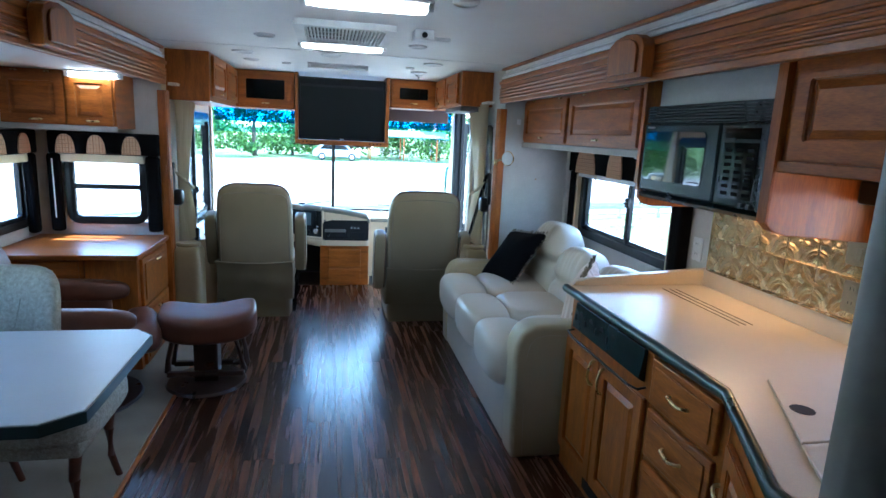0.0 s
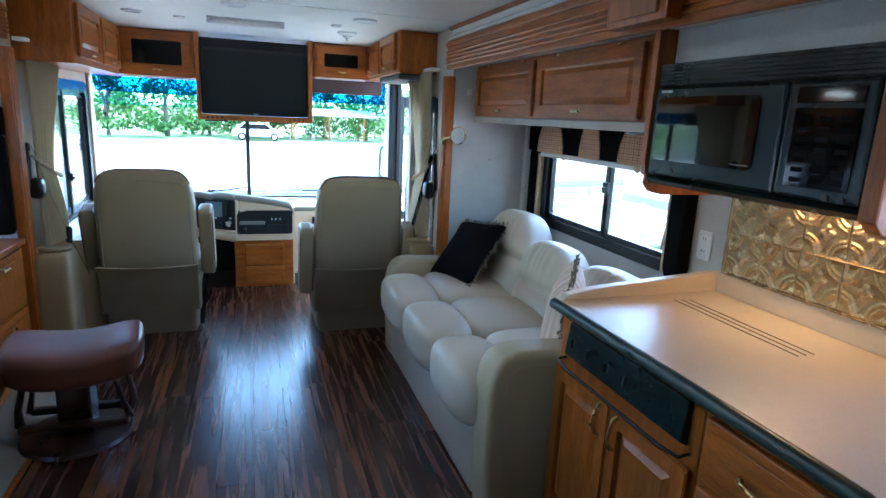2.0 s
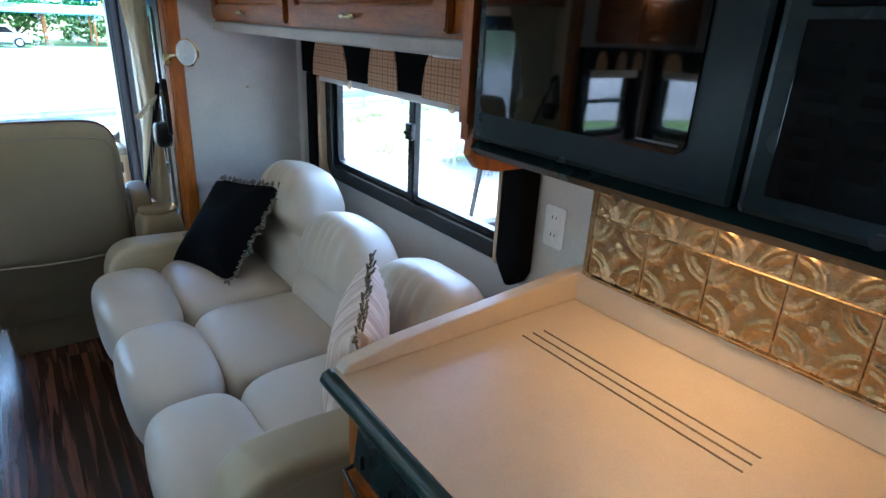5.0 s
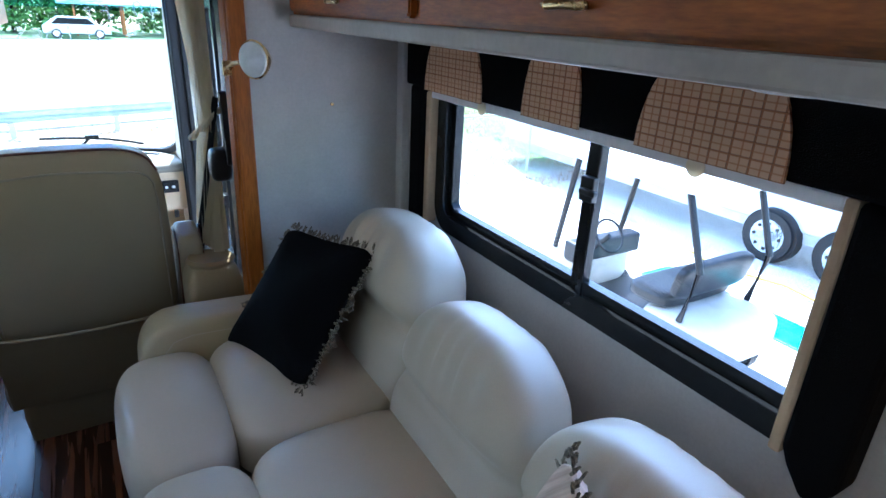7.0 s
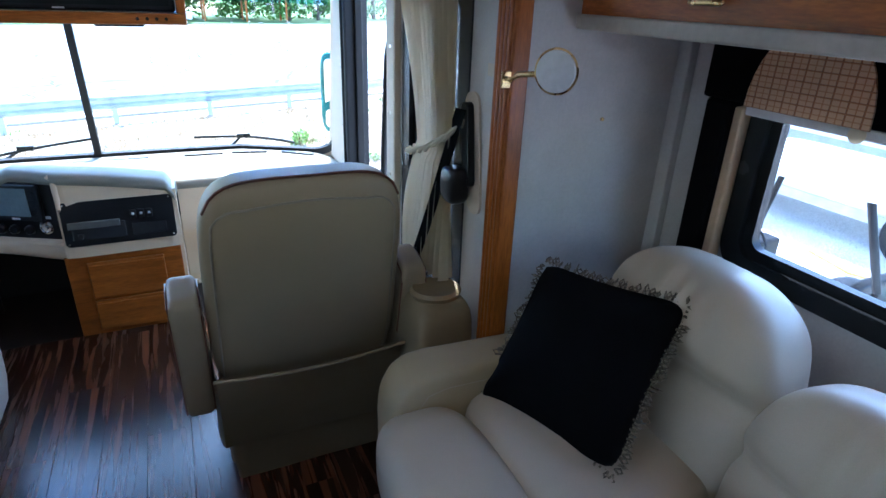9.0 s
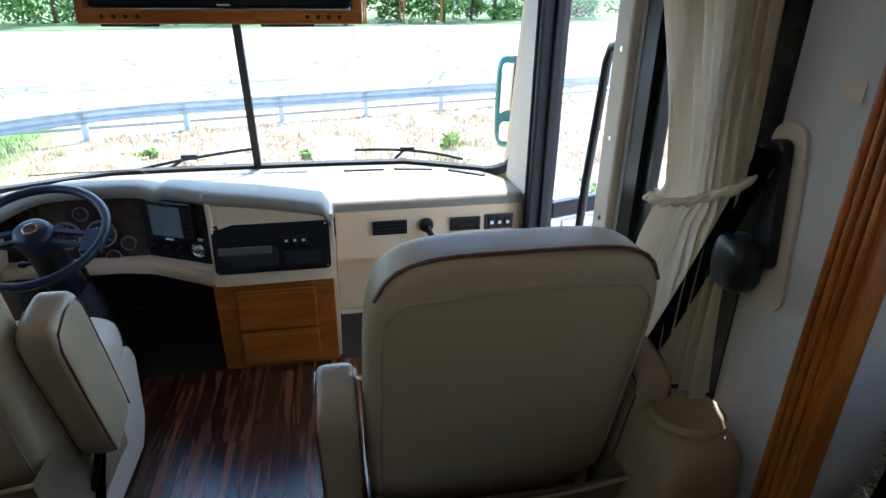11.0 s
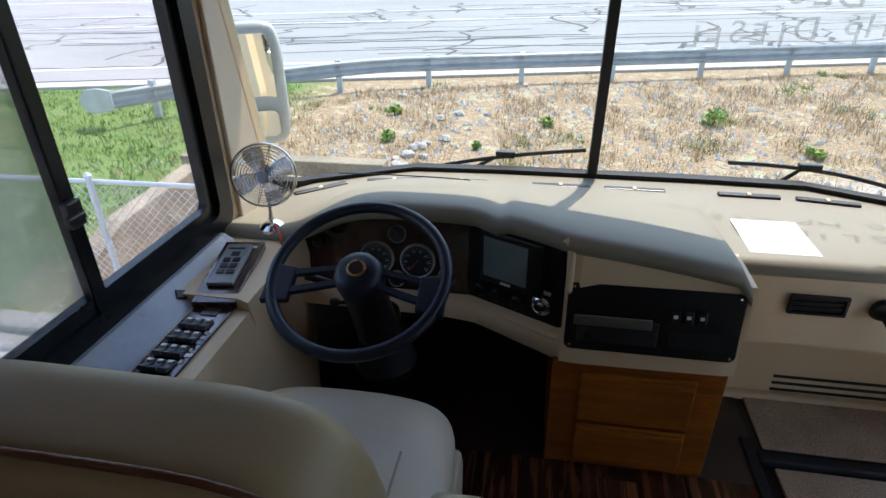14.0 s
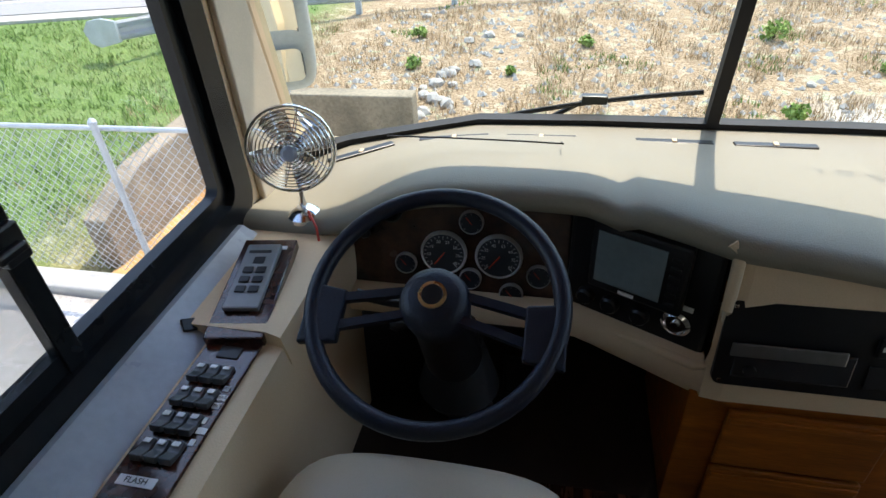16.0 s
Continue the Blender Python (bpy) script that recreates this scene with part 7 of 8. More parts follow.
def ground_material():
    m = bpy.data.materials.new("ground_cover")
    m.use_nodes = True
    N, L = m.node_tree.nodes, m.node_tree.links
    p = N["Principled BSDF"]
    p.inputs["Roughness"].default_value = 0.95
    tc = N.new("ShaderNodeTexCoord")
    sp = N.new("ShaderNodeSeparateXYZ")
    L.new(tc.outputs["Object"], sp.inputs[0])

    def nz(scale, detail=5):
        n = N.new("ShaderNodeTexNoise")
        n.inputs["Scale"].default_value = scale
        n.inputs["Detail"].default_value = detail
        L.new(tc.outputs["Object"], n.inputs[0])
        return n.outputs[0]

    def ramp(src, a, b, invert=False):
        r = N.new("ShaderNodeMapRange")
        r.inputs[1].default_value, r.inputs[2].default_value = a, b
        if invert:
            r.inputs[3].default_value, r.inputs[4].default_value = 1, 0
        L.new(src, r.inputs[0])
        return r.outputs[0]

    def mixc(f, a, b):
        x = N.new("ShaderNodeMixRGB")
        for i, c in ((1, a), (2, b)):
            if isinstance(c, tuple):
                x.inputs[i].default_value = (*c, 1)
            else:
                L.new(c, x.inputs[i])
        if isinstance(f, float):
            x.inputs[0].default_value = f
        else:
            L.new(f, x.inputs[0])
        return x.outputs[0]

    def math2(op, a, b):
        x = N.new("ShaderNodeMath")
        x.operation = op
        x.use_clamp = op == "MULTIPLY"
        for i, c in ((0, a), (1, b)):
            if isinstance(c, float):
                x.inputs[i].default_value = c
            else:
                L.new(c, x.inputs[i])
        return x.outputs[0]
    fine, mid, big = nz(28), nz(5), nz(0.9)
    dry = mixc(ramp(fine, 0.35, 0.65), (0.19, 0.12, 0.065), (0.46, 0.345, 0.22))
    dry = mixc(ramp(mid, 0.55, 0.7), dry, (0.60, 0.53, 0.42))
    green = mixc(ramp(fine, 0.3, 0.7), (0.06, 0.12, 0.025), (0.17, 0.27, 0.06))
    gravel = mixc(ramp(nz(45, 2), 0.35, 0.65), (0.40, 0.39, 0.37), (0.72, 0.70, 0.67))
    # lawn at the left and right of the dry bank, with a ragged edge
    wob = math2("MULTIPLY", big, 5.0)
    left = ramp(math2("ADD", sp.outputs[0], math2("MULTIPLY", mid, 0.9)), -5.2, -4.0, True)
    right = ramp(math2("SUBTRACT", sp.outputs[0], wob), 6.5, 9.0)
    patch = ramp(mid, 0.60, 0.68)
    g = math2("MAXIMUM", math2("MAXIMUM", left, right), math2("MULTIPLY", patch, 0.55))
    col = mixc(g, dry, green)
    near = ramp(math2("ADD", sp.outputs[1], math2("MULTIPLY", mid, 0.6)), 8.2, 8.5, True)
    lot = math2("MULTIPLY", ramp(math2("SUBTRACT", sp.outputs[0], math2("MULTIPLY", mid, 0.6)), 2.2, 2.6), ramp(math2("ADD", sp.outputs[1], wob), 13.0, 14.0, True))
    col = mixc(math2("MAXIMUM", near, lot), col, gravel)
    L.new(col, p.inputs["Base Color"])
    bp = N.new("ShaderNodeBump")
    bp.inputs["Strength"].default_value = 0.8
    bp.inputs["Distance"].default_value = 0.05
    L.new(fine, bp.inputs["Height"])
    L.new(bp.outputs[0], p.inputs["Normal"])
    return m


struct("ground", ground_mesh(), ground_material(), smooth=60)
ASPHALT = mat("sunlit_old_asphalt", (0.30, 0.30, 0.30), 0.9, var=0.10, scale=0.6, bscale=30, fine=0.12, stretch=(0.4, 1, 1))


def slab(n0, n1, z0, z1, u0=-140, u1=160):
    c = [RO + RU * u + RN * n for u, n in ((u0, n0), (u1, n0), (u1, n1), (u0, n1))]
    return prism([(v.x, v.y) for v in c], "z", z0, z1)


struct("road", slab(1.3, 34.0, -1.5, -1.20), ASPHALT)
struct("shoulder", slab(0.75, 1.3, -1.5, -1.22), mat("pale_gravel", (0.5, 0.48, 0.44), 0.95, var=0.2, scale=20, fine=0.2))
for n in (2.6, 11.0, 14.6, 22.0, 31.5):
    struct("road_line", slab(n, n + 0.13, -1.22, -1.194), mat("road_paint", (0.75, 0.74, 0.70), 0.8, var=0.1, scale=3) if n < 3 else bpy.data.materials["road_paint"])
rnd = random.Random(12)
cracks = []
for k in range(150):
    u, n = rnd.uniform(-20, 24), rnd.uniform(1.6, 16)
    across = rnd.random() < 0.55
    pts = []
    for s in range(rnd.randint(6, 14)):
        pts.append(RO + RU * u + RN * n + Vector((0, 0, -1.1975)))
        if across:
            u += rnd.uniform(-0.35, 0.55)
            n += rnd.uniform(0.1, 0.7)
        else:
            u += rnd.uniform(0.4, 1.3)
            n += rnd.uniform(-0.22, 0.22)
    cracks.append(tube(pts, rnd.uniform(0.035, 0.075), 5, flat=0.08))
struct("road_crack_seal", join(*cracks), mat("tar_seal", (0.03, 0.03, 0.032), 0.7))

# guard rail
GALV = mat("galvanised_steel", (0.46, 0.50, 0.54), 0.5, metal=0.35, var=0.12, scale=5)


def rail_at(x):
    if x > -3.0:
        return 17.45 + 0.262 * (x + 0.75)
    d = -3.0 - x
    return 17.45 + 0.262 * (-2.25) - 0.40 * d - 0.075 * d * d


gr = thing("guardrail", (0, 17.5, -1.3), "galvanised steel guardrail with a flared end along the road", "guardrail")
prof = [(0.0, -0.155), (0.05, -0.12), (0.05, -0.07), (0.0, -0.03), (0.0, 0.03), (0.05, 0.07), (0.05, 0.12), (0.0, 0.155)]
bm = bmesh.new()
rows = []
xs = [-7.6 + 0.4 * i for i in range(22)] + [1.2 + 2.0 * i for i in range(28)]
for x in xs:
    y = rail_at(x)
    t = Vector((1, rail_at(x + 0.05) * 20 - y * 20, 0)).normalized()
    o = Vector((t.y, -t.x, 0))
    drop = 0.02 * max(0, -4 - x)
    rows.append([bm.verts.new(Vector((x, y, -0.80 - drop + b)) + o * a) for a, b in prof])
for a, b in zip(rows, rows[1:]):
    for i in range(7):
        bm.faces.new((a[i], a[i + 1], b[i + 1], b[i]))
bmesh.ops.solidify(bm, geom=bm.faces[:], thickness=0.006)
part("beam", bm, GALV, gr, smooth=35)
for x in [-7.15, -6.1, -4.42] + [-2.68 + 1.97 * i for i in range(18)]:
    y = rail_at(x)
    part("post", B((x - 0.055, x + 0.055, y + 0.01, y + 0.10, -1.75, -0.63), bevel=0.006), GALV, gr)
fl = [(-7.55, 0.0), (-7.75, -0.03), (-7.95, -0.12), (-8.05, -0.27), (-8.0, -0.38)]
part("flared_end", prism([(-7.55, -1.03), (-7.95, -1.12), (-8.12, -1.05), (-8.18, -0.85), (-8.05, -0.70), (-7.8, -0.66), (-7.55, -0.70)], "y", rail_at(-7.6) - 0.10, rail_at(-7.6) - 0.05, bevel=0.006), GALV, gr)


# dry grass, weeds and stones on the bank: one uncountable cover
def blades(count, area, h0, h1, seed, w=0.012, keep=None):
    r = random.Random(seed)
    vs, fs = [], []
    while len(fs) < count:
        x, y = r.uniform(area[0], area[1]), r.uniform(area[2], area[3])
        if keep and not keep(x, y, r):
            continue
        z = lay(x, y) - 0.01
        for _ in range(5):
            a, h = r.uniform(0, 6.28), r.uniform(h0, h1)
            dx, dy = math.cos(a), math.sin(a)
            b = len(vs)
            bend = r.uniform(0.2, 0.8) * h
            ox, oy = x + r.uniform(-0.06, 0.06), y + r.uniform(-0.06, 0.06)
            vs += [(ox - dy * w, oy + dx * w, z), (ox + dy * w, oy - dx * w, z), (ox + dx * bend, oy + dy * bend, z + h)]
            fs.append((b, b + 1, b + 2))
    me = bpy.data.meshes.new("blades")
    me.from_pydata(vs, [], fs)
    bm = bmesh.new()
    bm.from_mesh(me)
    return bm


def island_material(name, a, b, rough=0.9):
    m = bpy.data.materials.new(name)
    m.use_nodes = True
    N, L = m.node_tree.nodes, m.node_tree.links
    g = N.new("ShaderNodeNewGeometry")
    x = N.new("ShaderNodeMixRGB")
    x.inputs[1].default_value, x.inputs[2].default_value = (*a, 1), (*b, 1)
    L.new(g.outputs["Random Per Island"], x.inputs[0])
    L.new(x.outputs[0], N["Principled BSDF"].inputs["Base Color"])
    N["Principled BSDF"].inputs["Roughness"].default_value = rough
    return m


def on_bank(x, y, r):
    n = road_n(x, y)
    return -8.5 < n < -0.2 and x > -4.5 - r.random() * 2 and not (x > 2.4 and y < 11) and not (-5.3 < x < -1.9 and y < 11.5)


def on_green(x, y, r):
    n = road_n(x, y)
    if n > 0.5 or (-5.3 < x < -1.9 and 7.8 < y < 11.5) or (x > 2.0 and y < 12.5):
        return False
    return x < -5.4 or noise.noise((x * 0.9, y * 0.9, 7)) > 0.33


DRY = island_material("dry_stems", (0.27, 0.165, 0.08), (0.62, 0.48, 0.31))
LEAF = island_material("fresh_blades", (0.06, 0.13, 0.02), (0.22, 0.34, 0.08))
tagged(single("dry_grass", blades(42000, (-6.5, 12, 8.8, 20), 0.02, 0.17, 3, 0.006, lambda x, y, r: on_bank(x, y, r) and noise.noise((x * 1.1, y * 1.1, 2)) + r.uniform(-0.15, 0.15) > -0.05), DRY, "dry straw-coloured grass and weeds covering the bank", "grass", base=(0, 12, -1.6)), kind="stuff")
tagged(single("green_grass", blades(22000, (-13, 14, 8.6, 20), 0.04, 0.12, 4, 0.009, on_green), LEAF, "short green grass beside the road", "grass", base=(0, 12, -1.6)), kind="stuff")
ROCK = mat("pale_limestone", (0.42, 0.40, 0.37), 0.9, var=0.2, scale=8, bump=0.6, bscale=30)


def stone(x, y, s, seed):
    r = random.Random(seed)
    bm = bmesh.new()
    bmesh.ops.create_icosphere(bm, subdivisions=2, radius=1)
    for v in bm.verts:
        k = 1 + 0.45 * noise.noise(v.co * 1.3 + Vector((seed * 3.1, 0, 0)))
        v.co = Vector((v.co.x * s * k, v.co.y * s * k * 0.8, v.co.z * s * k * 0.6))
    bm.transform(Matrix.Translation((x, y, lay(x, y) + s * 0.25)) @ Matrix.Rotation(r.uniform(0, 6), 4, "Z"))
    return bm


for k in range(16):
    x, y = -2.25 + rnd.uniform(-0.28, 0.28) + 0.05 * k * 0.4, 11.6 + 0.13 * k + rnd.uniform(-0.1, 0.1)
    single("rock", stone(x, y, rnd.uniform(0.07, 0.125), k), ROCK, "pale broken limestone rock on the bank", "rock", "rocks on the bank", smooth=30)
for k, (x, y) in enumerate(((-2.0, 14.6), (-1.7, 14.9), (-3.0, 15.9), (-2.75, 16.2), (-1.2, 15.0), (-0.6, 17.1), (2.8, 13.2))):
    single("rock", stone(x, y, rnd.uniform(0.06, 0.11), 40 + k), ROCK, "pale limestone rock on the bank", "rock", "rocks on the bank", smooth=30)
vs, fs = [], []
for k in range(4200):
    x, y = rnd.uniform(-4, 9), rnd.uniform(9, 18.5)
    if not on_bank(x, y, rnd):
        continue
    s, z, b = 0.016 + 0.055 * rnd.random() ** 2, lay(x, y), len(vs)
    a = rnd.uniform(0, 6.28)
    vs += [(x + s * math.cos(a + q), y + s * math.sin(a + q), z + rnd.uniform(-0.01, 0.01)) for q in (0, 1.6, 3.1, 4.7)] + [(x, y, z + s * 0.9)]
    fs += [(b, b + 1, b + 4), (b + 1, b + 2, b + 4), (b + 2, b + 3, b + 4), (b + 3, b, b + 4)]
me = bpy.data.meshes.new("stones")
me.from_pydata(vs, [], fs)
bm = bmesh.new()
bm.from_mesh(me)
tagged(single("gravel_stones", bm, ROCK, "scattered small stones among the dry grass", "stones", base=(0, 12, -1.6)), kind="stuff")


def leaves(bm, c, rad, count, size, r, flat=1.0):
    for _ in range(count):
        d = Vector((r.gauss(0, 1), r.gauss(0, 1), r.gauss(0, 1)))
        d = d.normalized() * rad * r.random() ** 0.4
        d.z *= flat
        p = Vector(c) + d
        a = Vector((r.gauss(0, 1), r.gauss(0, 1), r.gauss(0, 1))).normalized()
        b = a.cross(Vector((r.gauss(0, 1), r.gauss(0, 1), r.gauss(0, 1)))).normalized()
        s = size * r.uniform(0.6, 1.4)
        bm.faces.new([bm.verts.new(p + a * s), bm.verts.new(p + b * s * 0.6), bm.verts.new(p - a * s), bm.verts.new(p - b * s * 0.6)])


FOL = island_material("foliage", (0.03, 0.08, 0.015), (0.16, 0.30, 0.05), 0.6)
BARK = mat("bark", (0.10, 0.075, 0.05), 0.95, var=0.3, scale=3, bump=0.6, bscale=14)


WEEDLEAF = island_material("weed_leaves", (0.12, 0.22, 0.04), (0.36, 0.48, 0.14))


def plant(x, y, rad, seed):
    r = random.Random(seed)
    p = thing("weed", (x, y, lay(x, y)), "bushy bright green weed on the dry bank", "weed", "green weeds")
    bm = bmesh.new()
    for k in range(6):
        leaves(bm, (x + r.uniform(-rad, rad) * 0.5, y + r.uniform(-rad, rad) * 0.5, lay(x, y) + rad * r.uniform(0.3, 0.9)), rad * 0.5, 40, 0.035, r)
    part("leaf_mass", bm, WEEDLEAF, p)
    part("stem", join(*[tube([(x, y, lay(x, y) - 0.03), (x + r.uniform(-rad, rad) * 0.4, y + r.uniform(-rad, rad) * 0.4, lay(x, y) + rad)], 0.006, 5) for k in range(4)]), BARK, p)


for k, (x, y, q) in enumerate(((2.75, 15.0, 0.26), (2.3, 12.1, 0.16), (1.0, 11.3, 0.14), (-2.9, 14.8, 0.14), (-2.7, 13.4, 0.15), (-0.1, 14.6, 0.13), (4.5, 12.0, 0.25), (5.6, 11.2, 0.3), (-1.2, 13.2, 0.1), (3.9, 13.6, 0.14))):
    plant(x, y, q, 60 + k)


def tree(x, y, h, seed):
    r = random.Random(seed)
    base = -1.3
    t = thing("tree", (x, y, base), "leafy broad green tree at the edge of the lot", "tree", "broad-leaved trees")
    limbs = [tube([(x, y, base - 0.2), (x + r.uniform(-0.2, 0.2), y, base + h * 0.3), (x + r.uniform(-0.5, 0.5), y, base + h * 0.75)], [0.24, 0.18, 0.06], 8)]
    bm = bmesh.new()
    for k in range(20):
        a, q = r.uniform(0, 6.28), r.uniform(0.03, 1.0)
        rr = (0.40 + 0.10 * math.sin(q * 3)) * h * 0.55 * (1.05 - 0.55 * q)
        c = Vector((x + rr * math.cos(a), y + rr * math.sin(a) * 0.8, base + 0.5 + q * h * 0.92))
        leaves(bm, c, h * r.uniform(0.10, 0.16), 110, 0.17, r, 0.75)
        if k % 3 == 0:
            limbs.append(tube([(x, y, base + h * q * 0.4), c], [0.07, 0.02], 6))
    part("trunk", join(*limbs), BARK, t, smooth=60)
    part("crown", bm, FOL, t)


rt = random.Random(5)
for k in range(20):
    v = RO + RU * (-32 + 3.9 * k + rt.uniform(-1, 1)) + RN * (38.5 + rt.uniform(-1.0, 5))
    tree(v.x, v.y, rt.uniform(6.5, 11), 100 + k)
# Unseen trees added behind the coach, to darken what mirrors and windows reflect.
for k, (x, y) in enumerate(((7, -14), (12, -10), (2.5, -18), (-6, -16), (-11, -12), (17, -16))):
    tree(x, y, rt.uniform(8, 11), 150 + k)
hedge = bmesh.new()
for k in range(260):
    v = RO + RU * rt.uniform(-45, 50) + RN * (40.5 + rt.uniform(0, 6))
    leaves(hedge, (v.x, v.y, -0.6 + rt.uniform(0, 3.5)), 1.5, 55, 0.2, rt, 0.8)
tagged(single("undergrowth", hedge, FOL, "dense green undergrowth under the trees", "bushes", base=(0, 58, -1.3)), kind="stuff")
struct("verge", slab(34.0, 60.0, -1.5, -1.16), mat("far_verge", (0.13, 0.2, 0.06), 0.95, var=0.3, scale=0.8, fine=0.2))

# shelter with a parked car beyond the road
sv = RO + RU * 16 + RN * 37.0
shl = thing("picnic_shelter", (sv.x, sv.y, -1.2), "open shelter with a pale low roof beyond the road", "shelter")
for i in range(4):
    for j in range(2):
        part("post", B((sv.x - 5 + i * 3.3, sv.x - 4.85 + i * 3.3, sv.y + j * 3, sv.y + 0.15 + j * 3, -1.2, 1.1)), WOODV, shl)
part("roof", prism([(sv.y - 0.6, 1.1), (sv.y + 3.8, 1.1), (sv.y + 3.8, 1.2), (sv.y + 1.6, 1.75), (sv.y - 0.6, 1.2)], "x", sv.x - 6, sv.x + 6), mat("pale_roof", (0.6, 0.58, 0.55), 0.6, var=0.1), shl)
cv = RO + RU * 10.5 + RN * 35.2
car = thing("parked_car", (cv.x, cv.y, -1.16), "silver hatchback parked beyond the road", "car")
part("body", prism([(-2.1, 0.3), (2.1, 0.3), (2.1, 0.75), (1.4, 0.9), (0.8, 1.42), (-1.2, 1.45), (-1.9, 0.95), (-2.1, 0.8)], "y", -0.8, 0.8, bevel=0.06, m=Matrix.Translation((cv.x, cv.y, -1.16))), mat("silver_paint", (0.6, 0.62, 0.65), 0.25, metal=0.4), car)
part("side_glass", prism([(-1.55, 0.95), (1.15, 0.95), (0.7, 1.34), (-1.1, 1.36)], "y", -0.815, -0.801, m=Matrix.Translation((cv.x, cv.y, -1.16))), BACK, car)
for sx in (-1.3, 1.35):
    wh = part("wheel", cyl((cv.x + sx, cv.y - 0.83, -0.84), (cv.x + sx, cv.y - 0.62, -0.84), 0.32, n=20), RUBBER, car)
    part("rim", cyl((cv.x + sx, cv.y - 0.84, -0.84), (cv.x + sx, cv.y - 0.831, -0.84), 0.2, n=16), CHROME, wh)

# concrete headwall with rusty runoff, chain-link fence
CONC = mat("weathered_concrete", (0.30, 0.25, 0.18), 0.9, var=0.3, scale=2.5, bump=0.5, bscale=30, fine=0.15)
hw = thing("headwall", (-4.0, 10.2, -2.1), "weathered concrete culvert headwall below the bank", "headwall")
part("wing_wall", prism([(8.9, -2.2), (11.35, -2.2), (11.35, -1.12), (9.6, -1.2), (8.9, -1.45)], "x", -4.95, -4.7, bevel=0.02), CONC, hw)
part("back_wall", B((-5.0, -2.15, 11.25, 11.5, -2.2, -1.02), bevel=0.02), CONC, hw)
part("pipe", lathe([(0.28, 0), (0.28, 0.06), (0.22, 0.06), (0.22, 0.02)], (-4.2, 11.25, -1.75), 28, "y"), mat("dark_pipe", (0.03, 0.03, 0.03), 0.8), hw)
struct("runoff", prism([(-4.75, 8.35), (-4.2, 8.32), (-3.3, 8.6), (-2.9, 9.6), (-2.8, 10.4), (-3.0, 11.2), (-4.75, 11.2)], "z", -2.2, -1.98), mat("orange_silt", (0.52, 0.25, 0.065), 0.7, var=0.35, scale=1.6, bump=0.4, bscale=25, fine=0.15, col2=(0.58, 0.36, 0.15)))
fe = thing("chain_link_fence", (-4.5, 8.45, -1.65), "galvanised chain-link fence with a round top rail", "fence")
part("top_rail", cyl((-9.0, 8.40, -0.26), (-2.2, 8.52, -0.26), 0.022, n=10), GALV, fe, smooth=60)
for x in (-8.6, -6.25, -3.9, -2.25):
    po = part("post", cyl((x, 8.45, -1.95), (x, 8.45, -0.2), 0.028, n=12), GALV, fe, smooth=60)
    part("cap", lathe([(0.034, -0.21), (0.034, -0.19), (0.014, -0.165)], (x, 8.45, 0), 12), GALV, po)
vs, fs = [], []


def wire(a, b, r=0.0034):
    a, b = Vector(a), Vector(b)
    d = (b - a).normalized()
    s = d.cross(Vector((0, 1, 0))).normalized()
    k = len(vs)
    for p in (a, b):
        for o in (s, Vector((0, 1, 0)), -s, Vector((0, -1, 0))):
            vs.append(tuple(p + o * r))
    for i in range(4):
        fs.append((k + i, k + (i + 1) % 4, k + 4 + (i + 1) % 4, k + 4 + i))


x = -9.4
while x < -2.3:
    for s in (1, -1):
        x0, x1 = (x, x + 1.36) if s > 0 else (x + 1.36, x)
        za, zb = -1.64, -0.28
        xa, xb = max(-9.0, min(-2.25, x0)), max(-9.0, min(-2.25, x1))
        if abs(x1 - x0) > 1e-6 and abs(xb - xa) > 0.02:
            wire((xa, 8.45, za + (zb - za) * (xa - x0) / (x1 - x0)), (xb, 8.45, za + (zb - za) * (xb - x0) / (x1 - x0)))
    x += 0.085
me = bpy.data.meshes.new("links")
me.from_pydata(vs, [], fs)
bm = bmesh.new()
bm.from_mesh(me)
part("mesh_wire", bm, GALV, fe, "diamond wire mesh")
struct("kerb", B((-9.5, -2.4, 8.05, 8.3, -1.9, -1.55), bevel=0.02), mat("pale_concrete", (0.5, 0.48, 0.44), 0.9, var=0.15, scale=5, fine=0.1))

# mirrors and wipers
def tip(bm):
    """Leans a mirror glass so that it looks down the flank to the ground."""
    c = sum((v.co for v in bm.verts), Vector()) / len(bm.verts)
    bm.transform(Matrix.Translation(c + Vector((0, -0.012, 0))) @ Matrix.Rotation(radians(9), 4, "X") @ Matrix.Translation(-c))
    return bm


